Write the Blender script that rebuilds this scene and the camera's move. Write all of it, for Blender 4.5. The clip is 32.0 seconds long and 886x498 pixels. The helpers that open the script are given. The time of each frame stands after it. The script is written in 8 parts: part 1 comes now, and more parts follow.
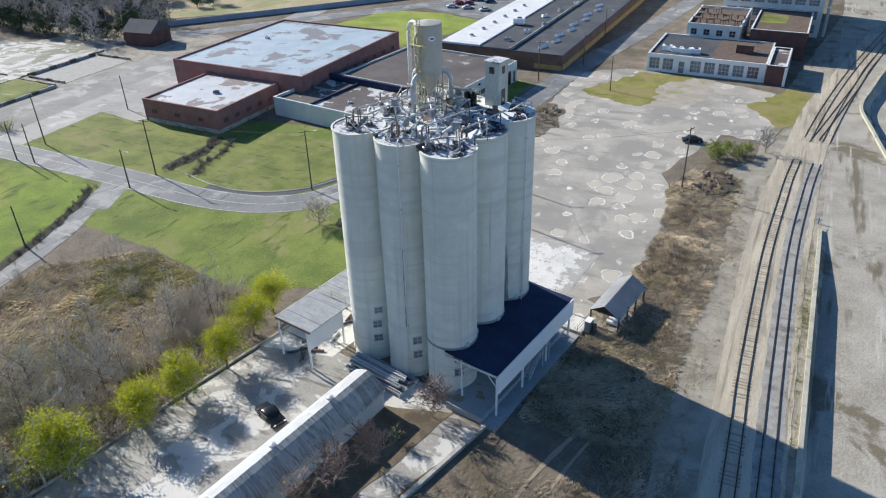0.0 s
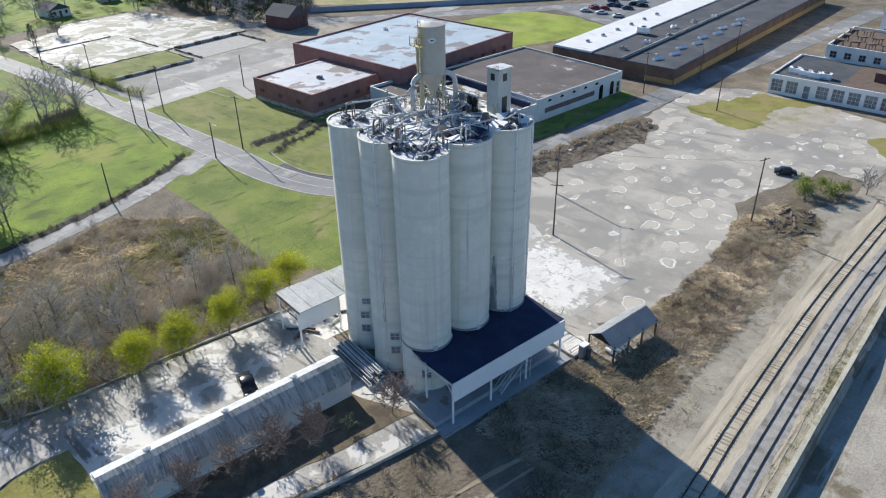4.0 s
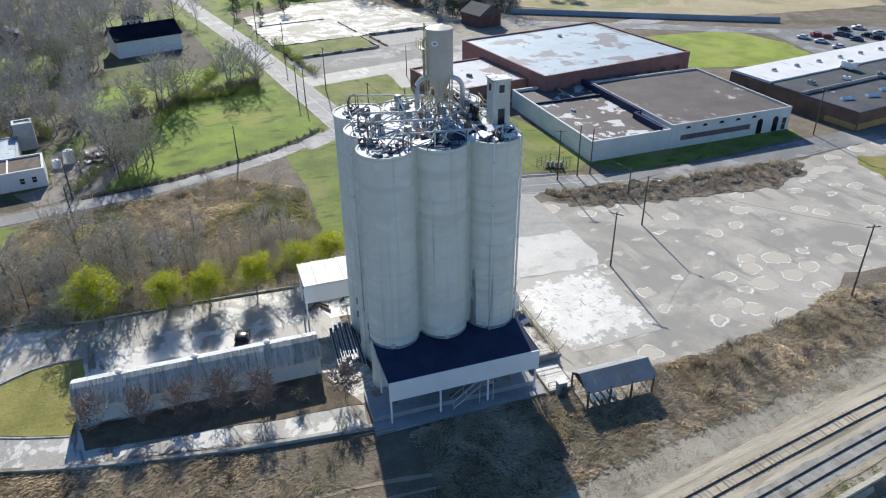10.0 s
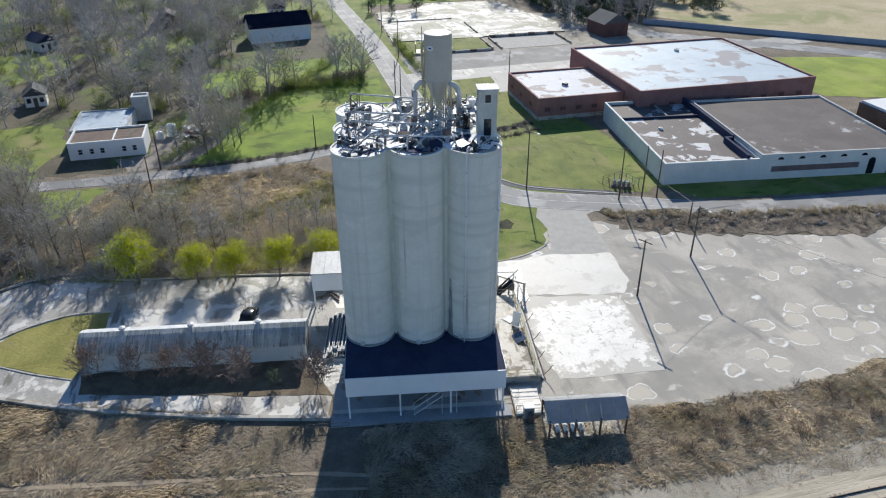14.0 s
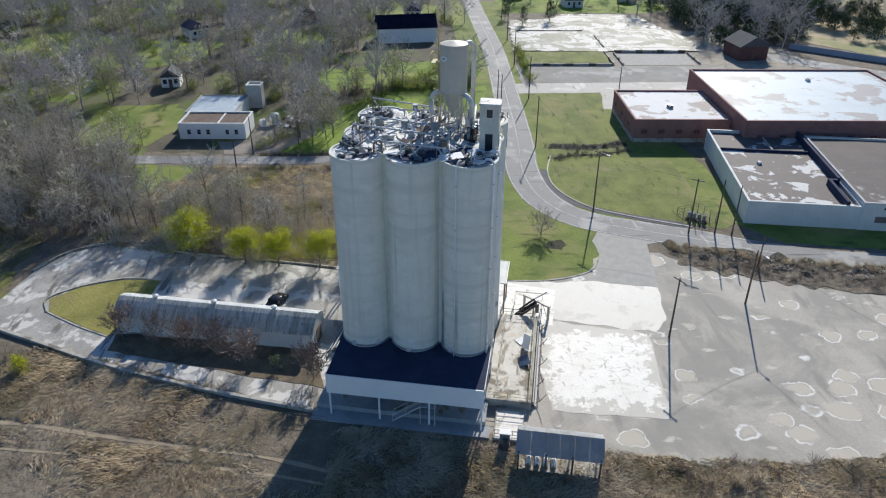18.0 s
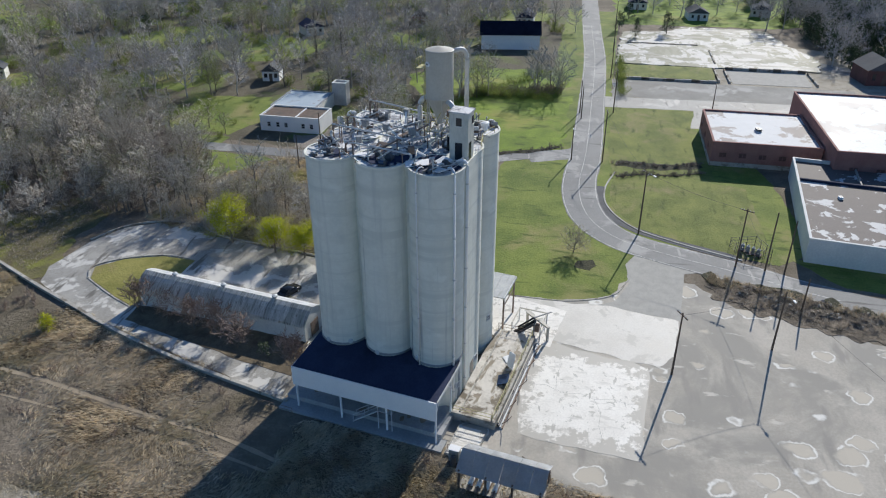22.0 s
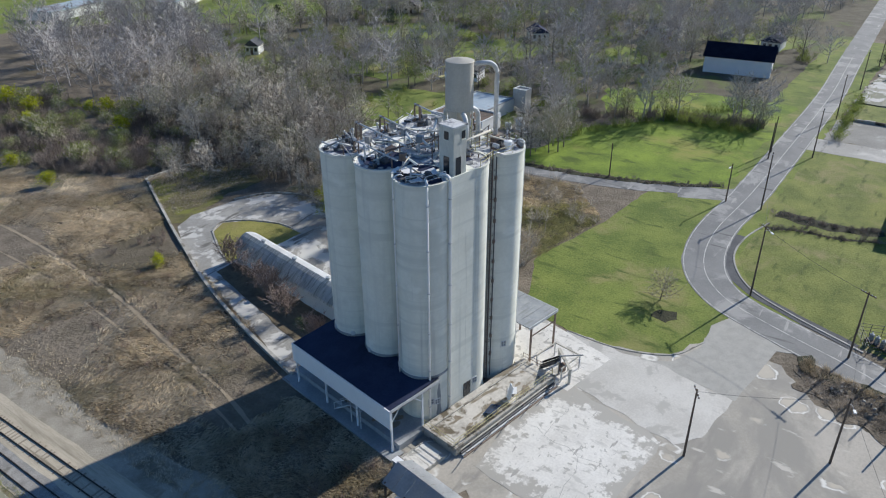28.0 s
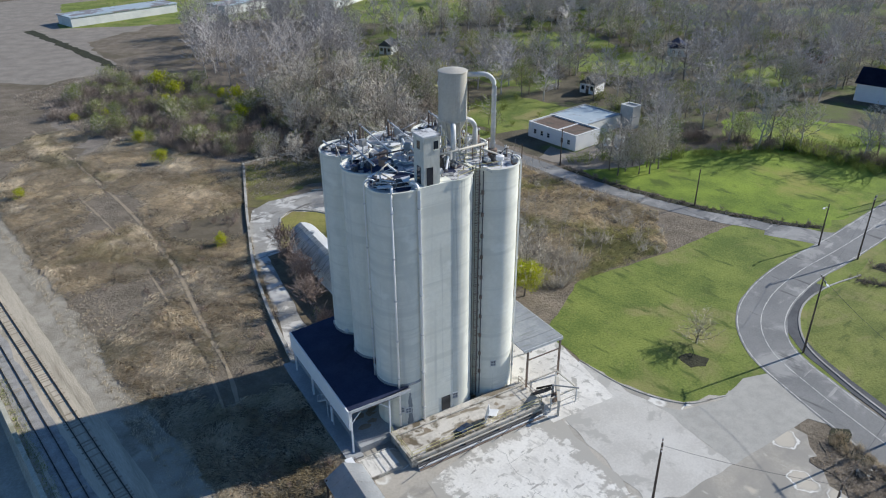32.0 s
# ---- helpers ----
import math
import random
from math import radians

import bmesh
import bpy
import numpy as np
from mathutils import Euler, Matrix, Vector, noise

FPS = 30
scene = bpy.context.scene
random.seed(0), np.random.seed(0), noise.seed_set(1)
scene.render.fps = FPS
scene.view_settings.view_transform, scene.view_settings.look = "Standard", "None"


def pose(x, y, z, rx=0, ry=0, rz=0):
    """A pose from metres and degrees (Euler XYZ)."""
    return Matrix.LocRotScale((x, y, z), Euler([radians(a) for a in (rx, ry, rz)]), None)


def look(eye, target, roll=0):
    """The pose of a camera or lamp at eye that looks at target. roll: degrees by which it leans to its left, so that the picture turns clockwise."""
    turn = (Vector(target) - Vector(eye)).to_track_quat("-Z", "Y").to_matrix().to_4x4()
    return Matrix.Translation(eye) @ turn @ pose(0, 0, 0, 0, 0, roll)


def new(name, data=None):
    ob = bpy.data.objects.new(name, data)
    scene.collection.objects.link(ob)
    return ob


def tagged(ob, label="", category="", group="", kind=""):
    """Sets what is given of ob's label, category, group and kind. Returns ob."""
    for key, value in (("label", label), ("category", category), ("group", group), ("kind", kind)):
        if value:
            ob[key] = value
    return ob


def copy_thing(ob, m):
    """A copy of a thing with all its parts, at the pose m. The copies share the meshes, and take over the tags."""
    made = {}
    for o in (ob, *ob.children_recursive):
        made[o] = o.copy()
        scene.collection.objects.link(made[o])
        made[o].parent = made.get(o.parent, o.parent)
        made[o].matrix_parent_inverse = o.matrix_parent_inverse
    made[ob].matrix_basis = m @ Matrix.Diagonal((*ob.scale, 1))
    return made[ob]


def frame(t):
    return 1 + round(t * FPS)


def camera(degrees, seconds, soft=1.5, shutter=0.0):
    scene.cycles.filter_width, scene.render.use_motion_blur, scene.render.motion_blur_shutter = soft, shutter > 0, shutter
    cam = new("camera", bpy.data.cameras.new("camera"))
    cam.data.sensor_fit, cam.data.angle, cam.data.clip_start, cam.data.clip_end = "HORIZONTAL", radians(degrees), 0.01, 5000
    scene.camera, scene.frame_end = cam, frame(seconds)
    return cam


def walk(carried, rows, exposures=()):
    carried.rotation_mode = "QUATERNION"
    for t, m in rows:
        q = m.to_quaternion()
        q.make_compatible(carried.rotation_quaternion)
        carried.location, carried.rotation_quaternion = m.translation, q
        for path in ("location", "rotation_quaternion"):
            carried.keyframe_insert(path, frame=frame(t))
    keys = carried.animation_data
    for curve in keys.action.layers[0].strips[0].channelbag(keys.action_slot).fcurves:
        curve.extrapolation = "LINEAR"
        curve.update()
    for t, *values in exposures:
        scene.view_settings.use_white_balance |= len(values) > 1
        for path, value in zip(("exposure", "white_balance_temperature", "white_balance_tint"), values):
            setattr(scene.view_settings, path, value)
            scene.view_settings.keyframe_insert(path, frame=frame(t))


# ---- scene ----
cam = camera(62.98, 32.0, 1.15)
ROWS = [
    (0.0, -0.464, -0.573, 62.362, 26.498, -30.492, 1.351),
    (0.5, 1.910, 0.648, 62.327, 28.366, -30.518, 1.324),
    (1.0, 4.240, 1.975, 62.351, 30.286, -30.480, 1.293),
    (1.5, 6.494, 3.370, 62.392, 32.096, -30.426, 1.252),
    (2.0, 8.705, 4.795, 62.423, 34.081, -30.357, 1.215),
    (2.5, 10.887, 6.297, 62.425, 36.093, -30.298, 1.152),
    (3.0, 12.981, 7.876, 62.431, 37.596, -30.334, 1.054),
    (3.5, 14.983, 9.481, 62.437, 39.180, -30.343, 0.977),
    (5.5, 22.401, 16.603, 62.413, 46.109, -30.370, 0.782),
    (6.0, 24.105, 18.473, 62.349, 47.815, -30.360, 0.788),
    (6.5, 25.769, 20.450, 62.337, 49.527, -30.383, 0.801),
    (7.0, 27.418, 22.445, 62.240, 51.295, -30.291, 0.817),
    (7.5, 29.025, 24.530, 62.234, 53.310, -30.223, 0.829),
    (8.0, 30.506, 26.634, 62.185, 55.209, -30.156, 0.764),
    (8.5, 31.952, 28.815, 62.167, 57.103, -30.096, 0.722),
    (9.0, 33.352, 31.009, 62.128, 58.984, -29.986, 0.652),
    (9.5, 34.648, 33.258, 62.128, 60.631, -29.928, 0.598),
    (10.0, 35.863, 35.551, 62.066, 62.188, -29.840, 0.514),
    (10.5, 36.958, 37.932, 62.087, 64.029, -29.809, 0.393),
    (11.0, 37.989, 40.356, 62.052, 66.728, -29.749, 0.364),
    (11.5, 38.902, 42.796, 62.039, 68.459, -29.742, 0.306),
    (12.0, 39.777, 45.357, 62.054, 69.895, -29.744, 0.319),
    (12.5, 40.594, 47.914, 62.076, 71.384, -29.731, 0.311),
    (13.0, 41.320, 50.446, 62.075, 73.147, -29.676, 0.294),
    (13.5, 41.947, 52.965, 62.091, 74.737, -29.661, 0.257),
    (14.0, 42.545, 55.514, 62.154, 76.174, -29.639, 0.259),
    (14.5, 42.998, 58.068, 62.200, 78.011, -29.601, 0.194),
    (16.5, 44.008, 66.600, 62.288, 83.617, -29.294, -0.340),
    (17.0, 44.084, 68.725, 62.407, 85.316, -29.254, 0.149),
    (17.5, 44.020, 71.292, 62.435, 87.583, -29.237, 0.179),
    (18.0, 43.928, 73.777, 62.430, 89.897, -29.161, -0.205),
    (18.5, 43.896, 75.817, 62.375, 91.304, -29.093, -0.523),
    (19.0, 43.731, 77.682, 62.355, 92.293, -29.049, 0.033),
    (19.5, 43.447, 80.085, 62.326, 95.274, -28.974, 0.380),
    (20.0, 43.073, 82.756, 62.266, 96.050, -28.938, 0.428),
    (20.5, 42.584, 85.384, 62.211, 96.737, -28.880, 0.330),
    (21.0, 42.034, 87.971, 62.168, 98.096, -28.840, 0.245),
    (21.5, 41.467, 90.563, 62.114, 99.990, -28.745, 0.134),
    (22.0, 40.804, 93.187, 62.137, 102.079, -28.717, 0.096),
    (22.5, 40.069, 95.798, 62.101, 104.227, -28.654, -0.048),
    (23.0, 39.321, 98.370, 62.004, 106.498, -28.576, -0.113),
    (23.5, 38.426, 100.839, 61.945, 108.645, -28.519, -0.093),
    (24.0, 37.414, 103.182, 61.934, 110.554, -28.541, -0.034),
    (24.5, 36.316, 105.526, 61.960, 112.172, -28.533, 0.025),
    (25.0, 35.114, 107.896, 61.961, 113.977, -28.509, 0.023),
    (25.5, 33.848, 110.221, 62.006, 115.884, -28.508, 0.079),
    (27.5, 28.159, 119.096, 62.129, 123.476, -28.303, 0.183),
    (28.0, 26.565, 121.228, 62.142, 125.569, -28.219, 0.177),
    (28.5, 24.864, 123.350, 62.164, 127.464, -28.112, 0.162),
    (29.0, 23.084, 125.388, 62.181, 129.274, -28.052, 0.119),
    (29.5, 21.283, 127.314, 62.211, 130.915, -27.993, 0.135),
    (30.0, 19.457, 129.213, 62.179, 132.561, -27.942, 0.171),
    (30.5, 17.527, 131.067, 62.150, 134.396, -27.880, 0.168),
    (31.0, 15.511, 132.814, 62.131, 136.331, -27.827, 0.236),
    (31.5, 13.414, 134.468, 62.124, 138.161, -27.780, 0.304),
    (32.0, 11.288, 136.010, 62.123, 140.063, -27.722, 0.347),
]
EXPOSURES = [(0.0, 0.37, 6180, 9), (6.0, 0.41, 6180, 9), (9.0, 0.37, 6180, 9), (13.0, 0.27, 6170, 9), (19.0, 0.1, 6150, 9), (25.0, 0.0, 6100, 9), (32.0, 0.1, 6050, 9)]
walk(cam, [(t, pose(x, y, z, 90 + pitch, roll, yaw)) for t, x, y, z, yaw, pitch, roll in ROWS], EXPOSURES)

# ---- light: low winter sun in the west, clear sky ----
SUN_ELEV, SUN_DIR = 29.0, Vector((-0.966, 0.259))
world = bpy.data.worlds.new("sky")
scene.world = world
world.use_nodes = True
wn = world.node_tree
sky = wn.nodes.new("ShaderNodeTexSky")
sky.sky_type, sky.sun_disc = "NISHITA", False
sky.sun_elevation = radians(SUN_ELEV)
sky.sun_rotation = math.atan2(SUN_DIR.x, SUN_DIR.y)
sky.air_density, sky.dust_density, sky.ozone_density = 1.0, 0.3, 6.0
deep = wn.nodes.new("ShaderNodeHueSaturation")
deep.inputs["Saturation"].default_value = 1.06
wn.links.new(sky.outputs[0], deep.inputs["Color"])
wn.links.new(deep.outputs[0], wn.nodes["Background"].inputs[0])
wn.nodes["Background"].inputs[1].default_value = 0.097
sun = new("sun", bpy.data.lights.new("sun", "SUN"))
sun.data.energy, sun.data.angle, sun.data.color = 5.0, radians(0.55), (1.0, 0.925, 0.815)
sun.matrix_world = look((0, 0, 0), (-SUN_DIR.x * math.cos(radians(SUN_ELEV)), -SUN_DIR.y * math.cos(radians(SUN_ELEV)), -math.sin(radians(SUN_ELEV))))

# ---- materials ----
MATS = {}


def mat(name, a, b, scale=1.0, fine=12.0, rough=0.85, bump=0.0, bump_scale=None, metal=0.0, c=None, c_scale=0.08, c_cut=(0.45, 0.6), stretch=None,
        island=0.0, obrand=0.0, spec=0.3, streak=(), shift=False):
    """A two-scale mottled surface: a and b mix by a coarse and a fine noise; c lies on top in patches; each streak is a drawn-out stain; shift gives each object its own pattern."""
    m = bpy.data.materials.new(name)
    m.use_nodes = True
    nt = m.node_tree
    N, L = nt.nodes, nt.links
    bsdf = N["Principled BSDF"]
    tc = N.new("ShaderNodeTexCoord")
    src = tc.outputs["Object"]
    if shift:
        oi, va = N.new("ShaderNodeObjectInfo"), N.new("ShaderNodeVectorMath")
        va.operation = "MULTIPLY_ADD"
        cb = N.new("ShaderNodeCombineXYZ")
        for k in range(3):
            L.new(oi.outputs["Random"], cb.inputs[k])
        va.inputs[1].default_value = (91.0, 67.0, 83.0)
        L.new(cb.outputs[0], va.inputs[0])
        L.new(src, va.inputs[2])
        src = va.outputs[0]
    place_vec = src
    if stretch:
        mp = N.new("ShaderNodeMapping")
        mp.inputs["Scale"].default_value = stretch
        L.new(src, mp.inputs[0])
        src = mp.outputs[0]

    def noise_tex(s, detail=6.0, vec=src, dist=0.0, r=0.6):
        n = N.new("ShaderNodeTexNoise")
        n.inputs["Scale"].default_value, n.inputs["Detail"].default_value = s, detail
        n.inputs["Roughness"].default_value, n.inputs["Distortion"].default_value = r, dist
        L.new(vec, n.inputs["Vector"])
        return n.outputs["Fac"]

    def ramp(fac, lo, hi):
        r = N.new("ShaderNodeMapRange")
        r.interpolation_type = "SMOOTHSTEP"
        r.inputs["From Min"].default_value, r.inputs["From Max"].default_value = lo, hi
        L.new(fac, r.inputs["Value"])
        return r.outputs["Result"]

    def mix(fac, x, y, blend="MIX"):
        q = N.new("ShaderNodeMix")
        q.data_type, q.blend_type = "RGBA", blend
        if isinstance(fac, float):
            q.inputs["Factor"].default_value = fac
        else:
            L.new(fac, q.inputs["Factor"])
        for s, v in (("A", x), ("B", y)):
            i = [k for k in q.inputs if k.name == s and k.type == "RGBA"][0]
            if isinstance(v, tuple):
                i.default_value = (*v, 1)
            else:
                L.new(v, i)
        return [k for k in q.outputs if k.type == "RGBA"][0]

    def math_node(op, x, y):
        q = N.new("ShaderNodeMath")
        q.operation = op
        for i, v in enumerate((x, y)):
            if isinstance(v, float):
                q.inputs[i].default_value = v
            else:
                L.new(v, q.inputs[i])
        return q.outputs[0]

    coarse, fine_n = noise_tex(scale), noise_tex(fine, 5.0)
    both = math_node("ADD", math_node("MULTIPLY", coarse, 0.6), math_node("MULTIPLY", fine_n, 0.4))
    col = mix(ramp(both, 0.36, 0.64), a, b)
    if c:
        col = mix(ramp(noise_tex(c_scale, 7.0, dist=0.4, r=0.65), *c_cut), col, c)
    for stain, drawn, cut in streak:
        mp = N.new("ShaderNodeMapping")
        mp.inputs["Scale"].default_value = drawn
        L.new(place_vec, mp.inputs[0])
        col = mix(ramp(noise_tex(1.0, 5.0, mp.outputs[0], r=0.55), *cut), col, stain)
    if island or obrand:
        if island:
            g = N.new("ShaderNodeNewGeometry")
            rnd = g.outputs["Random Per Island"]
        else:
            g = N.new("ShaderNodeObjectInfo")
            rnd = g.outputs["Random"]
        hs = N.new("ShaderNodeHueSaturation")
        amt = island or obrand
        r = N.new("ShaderNodeMapRange")
        r.inputs["To Min"].default_value, r.inputs["To Max"].default_value = 1 - amt, 1 + amt
        L.new(rnd, r.inputs["Value"])
        L.new(r.outputs["Result"], hs.inputs["Value"])
        L.new(col, hs.inputs["Color"])
        col = hs.outputs[0]
    L.new(col, bsdf.inputs["Base Color"])
    bsdf.inputs["Metallic"].default_value = metal
    bsdf.inputs["Specular IOR Level"].default_value = spec
    rr = N.new("ShaderNodeMapRange")
    rr.inputs["To Min"].default_value, rr.inputs["To Max"].default_value = max(rough - 0.12, 0.03), min(rough + 0.1, 1.0)
    L.new(both, rr.inputs["Value"])
    L.new(rr.outputs["Result"], bsdf.inputs["Roughness"])
    if bump:
        bp = N.new("ShaderNodeBump")
        bp.inputs["Strength"].default_value = 1.0
        bp.inputs["Distance"].default_value = bump
        L.new(noise_tex(bump_scale or fine, 6.0), bp.inputs["Height"])
        L.new(bp.outputs[0], bsdf.inputs["Normal"])
    MATS[name] = m
    return m


mat("dry_brush", (0.145, 0.12, 0.088), (0.255, 0.213, 0.16), 0.25, 2.2, 0.95, 0.25, 1.6, c=(0.135, 0.113, 0.075), c_scale=0.05, c_cut=(0.48, 0.62))
mat("lawn", (0.105, 0.15, 0.026), (0.235, 0.275, 0.06), 0.12, 3.0, 0.95, 0.1, 2.0, c=(0.27, 0.25, 0.095), c_scale=0.07, c_cut=(0.5, 0.68), streak=(((0.085, 0.12, 0.022), (0.5, 0.16, 1), (0.55, 0.7)),))
mat("lawn_olive", (0.115, 0.145, 0.03), (0.245, 0.265, 0.07), 0.15, 3.0, 0.95, 0.1, 2.0, c=(0.28, 0.245, 0.11), c_scale=0.08, c_cut=(0.5, 0.68), streak=(((0.09, 0.115, 0.025), (0.16, 0.5, 1), (0.56, 0.7)),))
mat("asphalt", (0.17, 0.172, 0.17), (0.245, 0.245, 0.238), 0.12, 5.0, 0.76, 0.01, 30.0, c=(0.33, 0.325, 0.31), c_scale=0.1, c_cut=(0.52, 0.6), spec=0.35, streak=(((0.11, 0.11, 0.108), (0.9, 0.12, 1), (0.6, 0.7)), ((0.38, 0.37, 0.35), (0.12, 0.9, 1), (0.63, 0.7))))
mat("lot_paving", (0.4, 0.366, 0.308), (0.52, 0.478, 0.408), 0.12, 3.0, 0.82, 0.02, 9.0, c=(0.33, 0.31, 0.27), c_scale=0.055, c_cut=(0.45, 0.6), spec=0.3, streak=(((0.31, 0.29, 0.255), (0.09, 0.3, 1), (0.55, 0.68)), ((0.57, 0.535, 0.465), (0.5, 0.2, 1), (0.62, 0.7))))
mat("slab_concrete", (0.5, 0.475, 0.425), (0.62, 0.595, 0.54), 0.2, 3.5, 0.62, 0.012, 9.0, c=(0.44, 0.42, 0.375), c_scale=0.22, c_cut=(0.54, 0.6), spec=0.45)
mat("gravel", (0.29, 0.26, 0.205), (0.43, 0.39, 0.315), 0.3, 6.0, 0.95, 0.08, 5.0, c=(0.2, 0.17, 0.12), c_scale=0.12, c_cut=(0.52, 0.66), streak=(((0.19, 0.165, 0.12), (0.4, 0.06, 1), (0.58, 0.7)),))
mat("ballast", (0.42, 0.365, 0.275), (0.59, 0.52, 0.4), 0.5, 9.0, 0.95, 0.06, 9.0, c=(0.33, 0.285, 0.21), c_scale=0.25, c_cut=(0.5, 0.66), stretch=(1, 0.12, 1), streak=(((0.26, 0.225, 0.165), (0.9, 0.03, 1), (0.54, 0.68)),))
mat("silo_concrete", (0.745, 0.745, 0.655), (0.82, 0.82, 0.73), 0.35, 2.5, 0.9, 0.012, 6.0, shift=True, c=(0.68, 0.685, 0.605), c_scale=0.22, c_cut=(0.48, 0.74), streak=(((0.695, 0.7, 0.62), (0.012, 0.012, 0.9), (0.5, 0.62)), ((0.84, 0.84, 0.755), (0.3, 0.3, 0.5), (0.56, 0.72)), ((0.57, 0.58, 0.53), (0.75, 0.75, 0.03), (0.52, 0.78)), ((0.44, 0.45, 0.42), (1.6, 1.6, 0.05), (0.62, 0.8))))
mat("painted_white", (0.83, 0.84, 0.84), (0.9, 0.9, 0.89), 0.4, 5.0, 0.6, 0.003, 10.0)
mat("white_wall", (0.62, 0.63, 0.61), (0.76, 0.76, 0.73), 0.2, 3.0, 0.8, 0.004, 10.0)
mat("roof_dark", (0.027, 0.035, 0.074), (0.043, 0.053, 0.098), 0.3, 4.0, 0.85, 0.01, 6.0, c=(0.02, 0.025, 0.046), c_scale=0.2, c_cut=(0.5, 0.72), spec=0.15)
# pale a and b carry the sky's reflection on the annex roof
mat("roof_white", (0.5, 0.52, 0.54), (0.61, 0.62, 0.63), 0.2, 3.0, 0.72, 0.01, 4.0, c=(0.27, 0.235, 0.22), c_scale=0.14, c_cut=(0.54, 0.58), spec=0.3)
# the white c patches are sun glints painted into the brown roof
mat("roof_brown_glints", (0.1, 0.085, 0.08), (0.155, 0.132, 0.122), 0.15, 3.0, 0.75, 0.01, 5.0, c=(0.6, 0.6, 0.59), c_scale=0.2, c_cut=(0.56, 0.585), spec=0.3)
mat("roof_grey", (0.07, 0.075, 0.085), (0.12, 0.125, 0.13), 0.15, 3.0, 0.85, 0.01, 5.0, spec=0.2)
mat("brick_red", (0.25, 0.125, 0.108), (0.34, 0.178, 0.155), 0.4, 6.0, 0.9, 0.01, 8.0)
mat("yellow_wall", (0.36, 0.24, 0.1), (0.44, 0.3, 0.13), 0.3, 5.0, 0.85, 0.01, 8.0)
mat("beige_paint", (0.5, 0.465, 0.39), (0.58, 0.545, 0.47), 0.4, 4.0, 0.55, 0.003, 8.0)
mat("steel", (0.52, 0.53, 0.53), (0.68, 0.69, 0.69), 0.8, 6.0, 0.6, 0.002, 12.0, metal=0.15)
mat("rust", (0.17, 0.125, 0.1), (0.3, 0.23, 0.18), 1.0, 8.0, 0.85, 0.004, 12.0)
mat("dark_metal", (0.07, 0.072, 0.078), (0.13, 0.13, 0.135), 1.0, 8.0, 0.5, 0.002, 10.0, metal=0.3)
mat("galv_roof", (0.27, 0.285, 0.295), (0.37, 0.38, 0.38), 0.4, 3.0, 0.62, 0.004, 8.0, metal=0.25, streak=(((0.24, 0.25, 0.24), (0.25, 1.6, 0.3), (0.5, 0.7)),))
mat("timber", (0.09, 0.07, 0.055), (0.17, 0.13, 0.10), 0.6, 8.0, 0.9, 0.006, 12.0)
mat("bark", (0.15, 0.128, 0.108), (0.26, 0.228, 0.195), 1.0, 9.0, 0.95, 0.01, 9.0)
mat("twig", (0.46, 0.415, 0.345), (0.65, 0.59, 0.5), 0.3, 3.0, 0.95, island=0.14)
mat("leaf_spring", (0.4, 0.43, 0.025), (0.6, 0.6, 0.05), 0.3, 3.0, 0.8, island=0.35)
mat("leaf_dark", (0.045, 0.068, 0.03), (0.085, 0.118, 0.052), 0.3, 3.0, 0.85, island=0.3)
mat("glass_dark", (0.02, 0.025, 0.03), (0.035, 0.04, 0.05), 0.5, 4.0, 0.15, spec=0.6)
mat("rail_steel", (0.055, 0.044, 0.036), (0.1, 0.08, 0.066), 1.0, 8.0, 0.55, metal=0.3)
mat("black_paint", (0.008, 0.009, 0.011), (0.02, 0.02, 0.022), 1.0, 8.0, 0.25, spec=0.6)

mat("woods_floor", (0.075, 0.066, 0.043), (0.15, 0.132, 0.09), 0.15, 2.0, 0.95, 0.2, 1.5, c=(0.12, 0.15, 0.04), c_scale=0.03, c_cut=(0.5, 0.6))
mat("roof_navy", (0.02, 0.026, 0.052), (0.036, 0.044, 0.078), 0.3, 4.0, 0.9, 0.008, 6.0, spec=0.05)
mat("grey_brush", (0.17, 0.148, 0.122), (0.3, 0.262, 0.22), 0.25, 2.2, 0.95, 0.25, 1.6, c=(0.16, 0.155, 0.085), c_scale=0.06, c_cut=(0.52, 0.66))
mat("grey_soil", (0.22, 0.195, 0.165), (0.32, 0.285, 0.24), 0.2, 2.0, 0.95, 0.1, 2.0)
mat("lawn_bright", (0.115, 0.175, 0.02), (0.25, 0.335, 0.042), 0.1, 2.5, 0.95, 0.1, 2.0, c=(0.29, 0.29, 0.07), c_scale=0.06, c_cut=(0.5, 0.7), streak=(((0.085, 0.125, 0.018), (0.3, 0.12, 1), (0.52, 0.68)),))
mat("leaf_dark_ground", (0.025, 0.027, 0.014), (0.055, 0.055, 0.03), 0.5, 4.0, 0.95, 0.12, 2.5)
mat("road_paint", (0.55, 0.54, 0.50), (0.66, 0.65, 0.61), 0.5, 6.0, 0.8, c=(0.28, 0.28, 0.27), c_scale=0.8, c_cut=(0.5, 0.6))
mat("pale_road", (0.27, 0.26, 0.238), (0.38, 0.37, 0.34), 0.12, 4.0, 0.74, 0.01, 20.0, c=(0.48, 0.465, 0.43), c_scale=0.08, c_cut=(0.52, 0.62), spec=0.35, streak=(((0.2, 0.195, 0.18), (0.1, 0.5, 1), (0.58, 0.68)),))
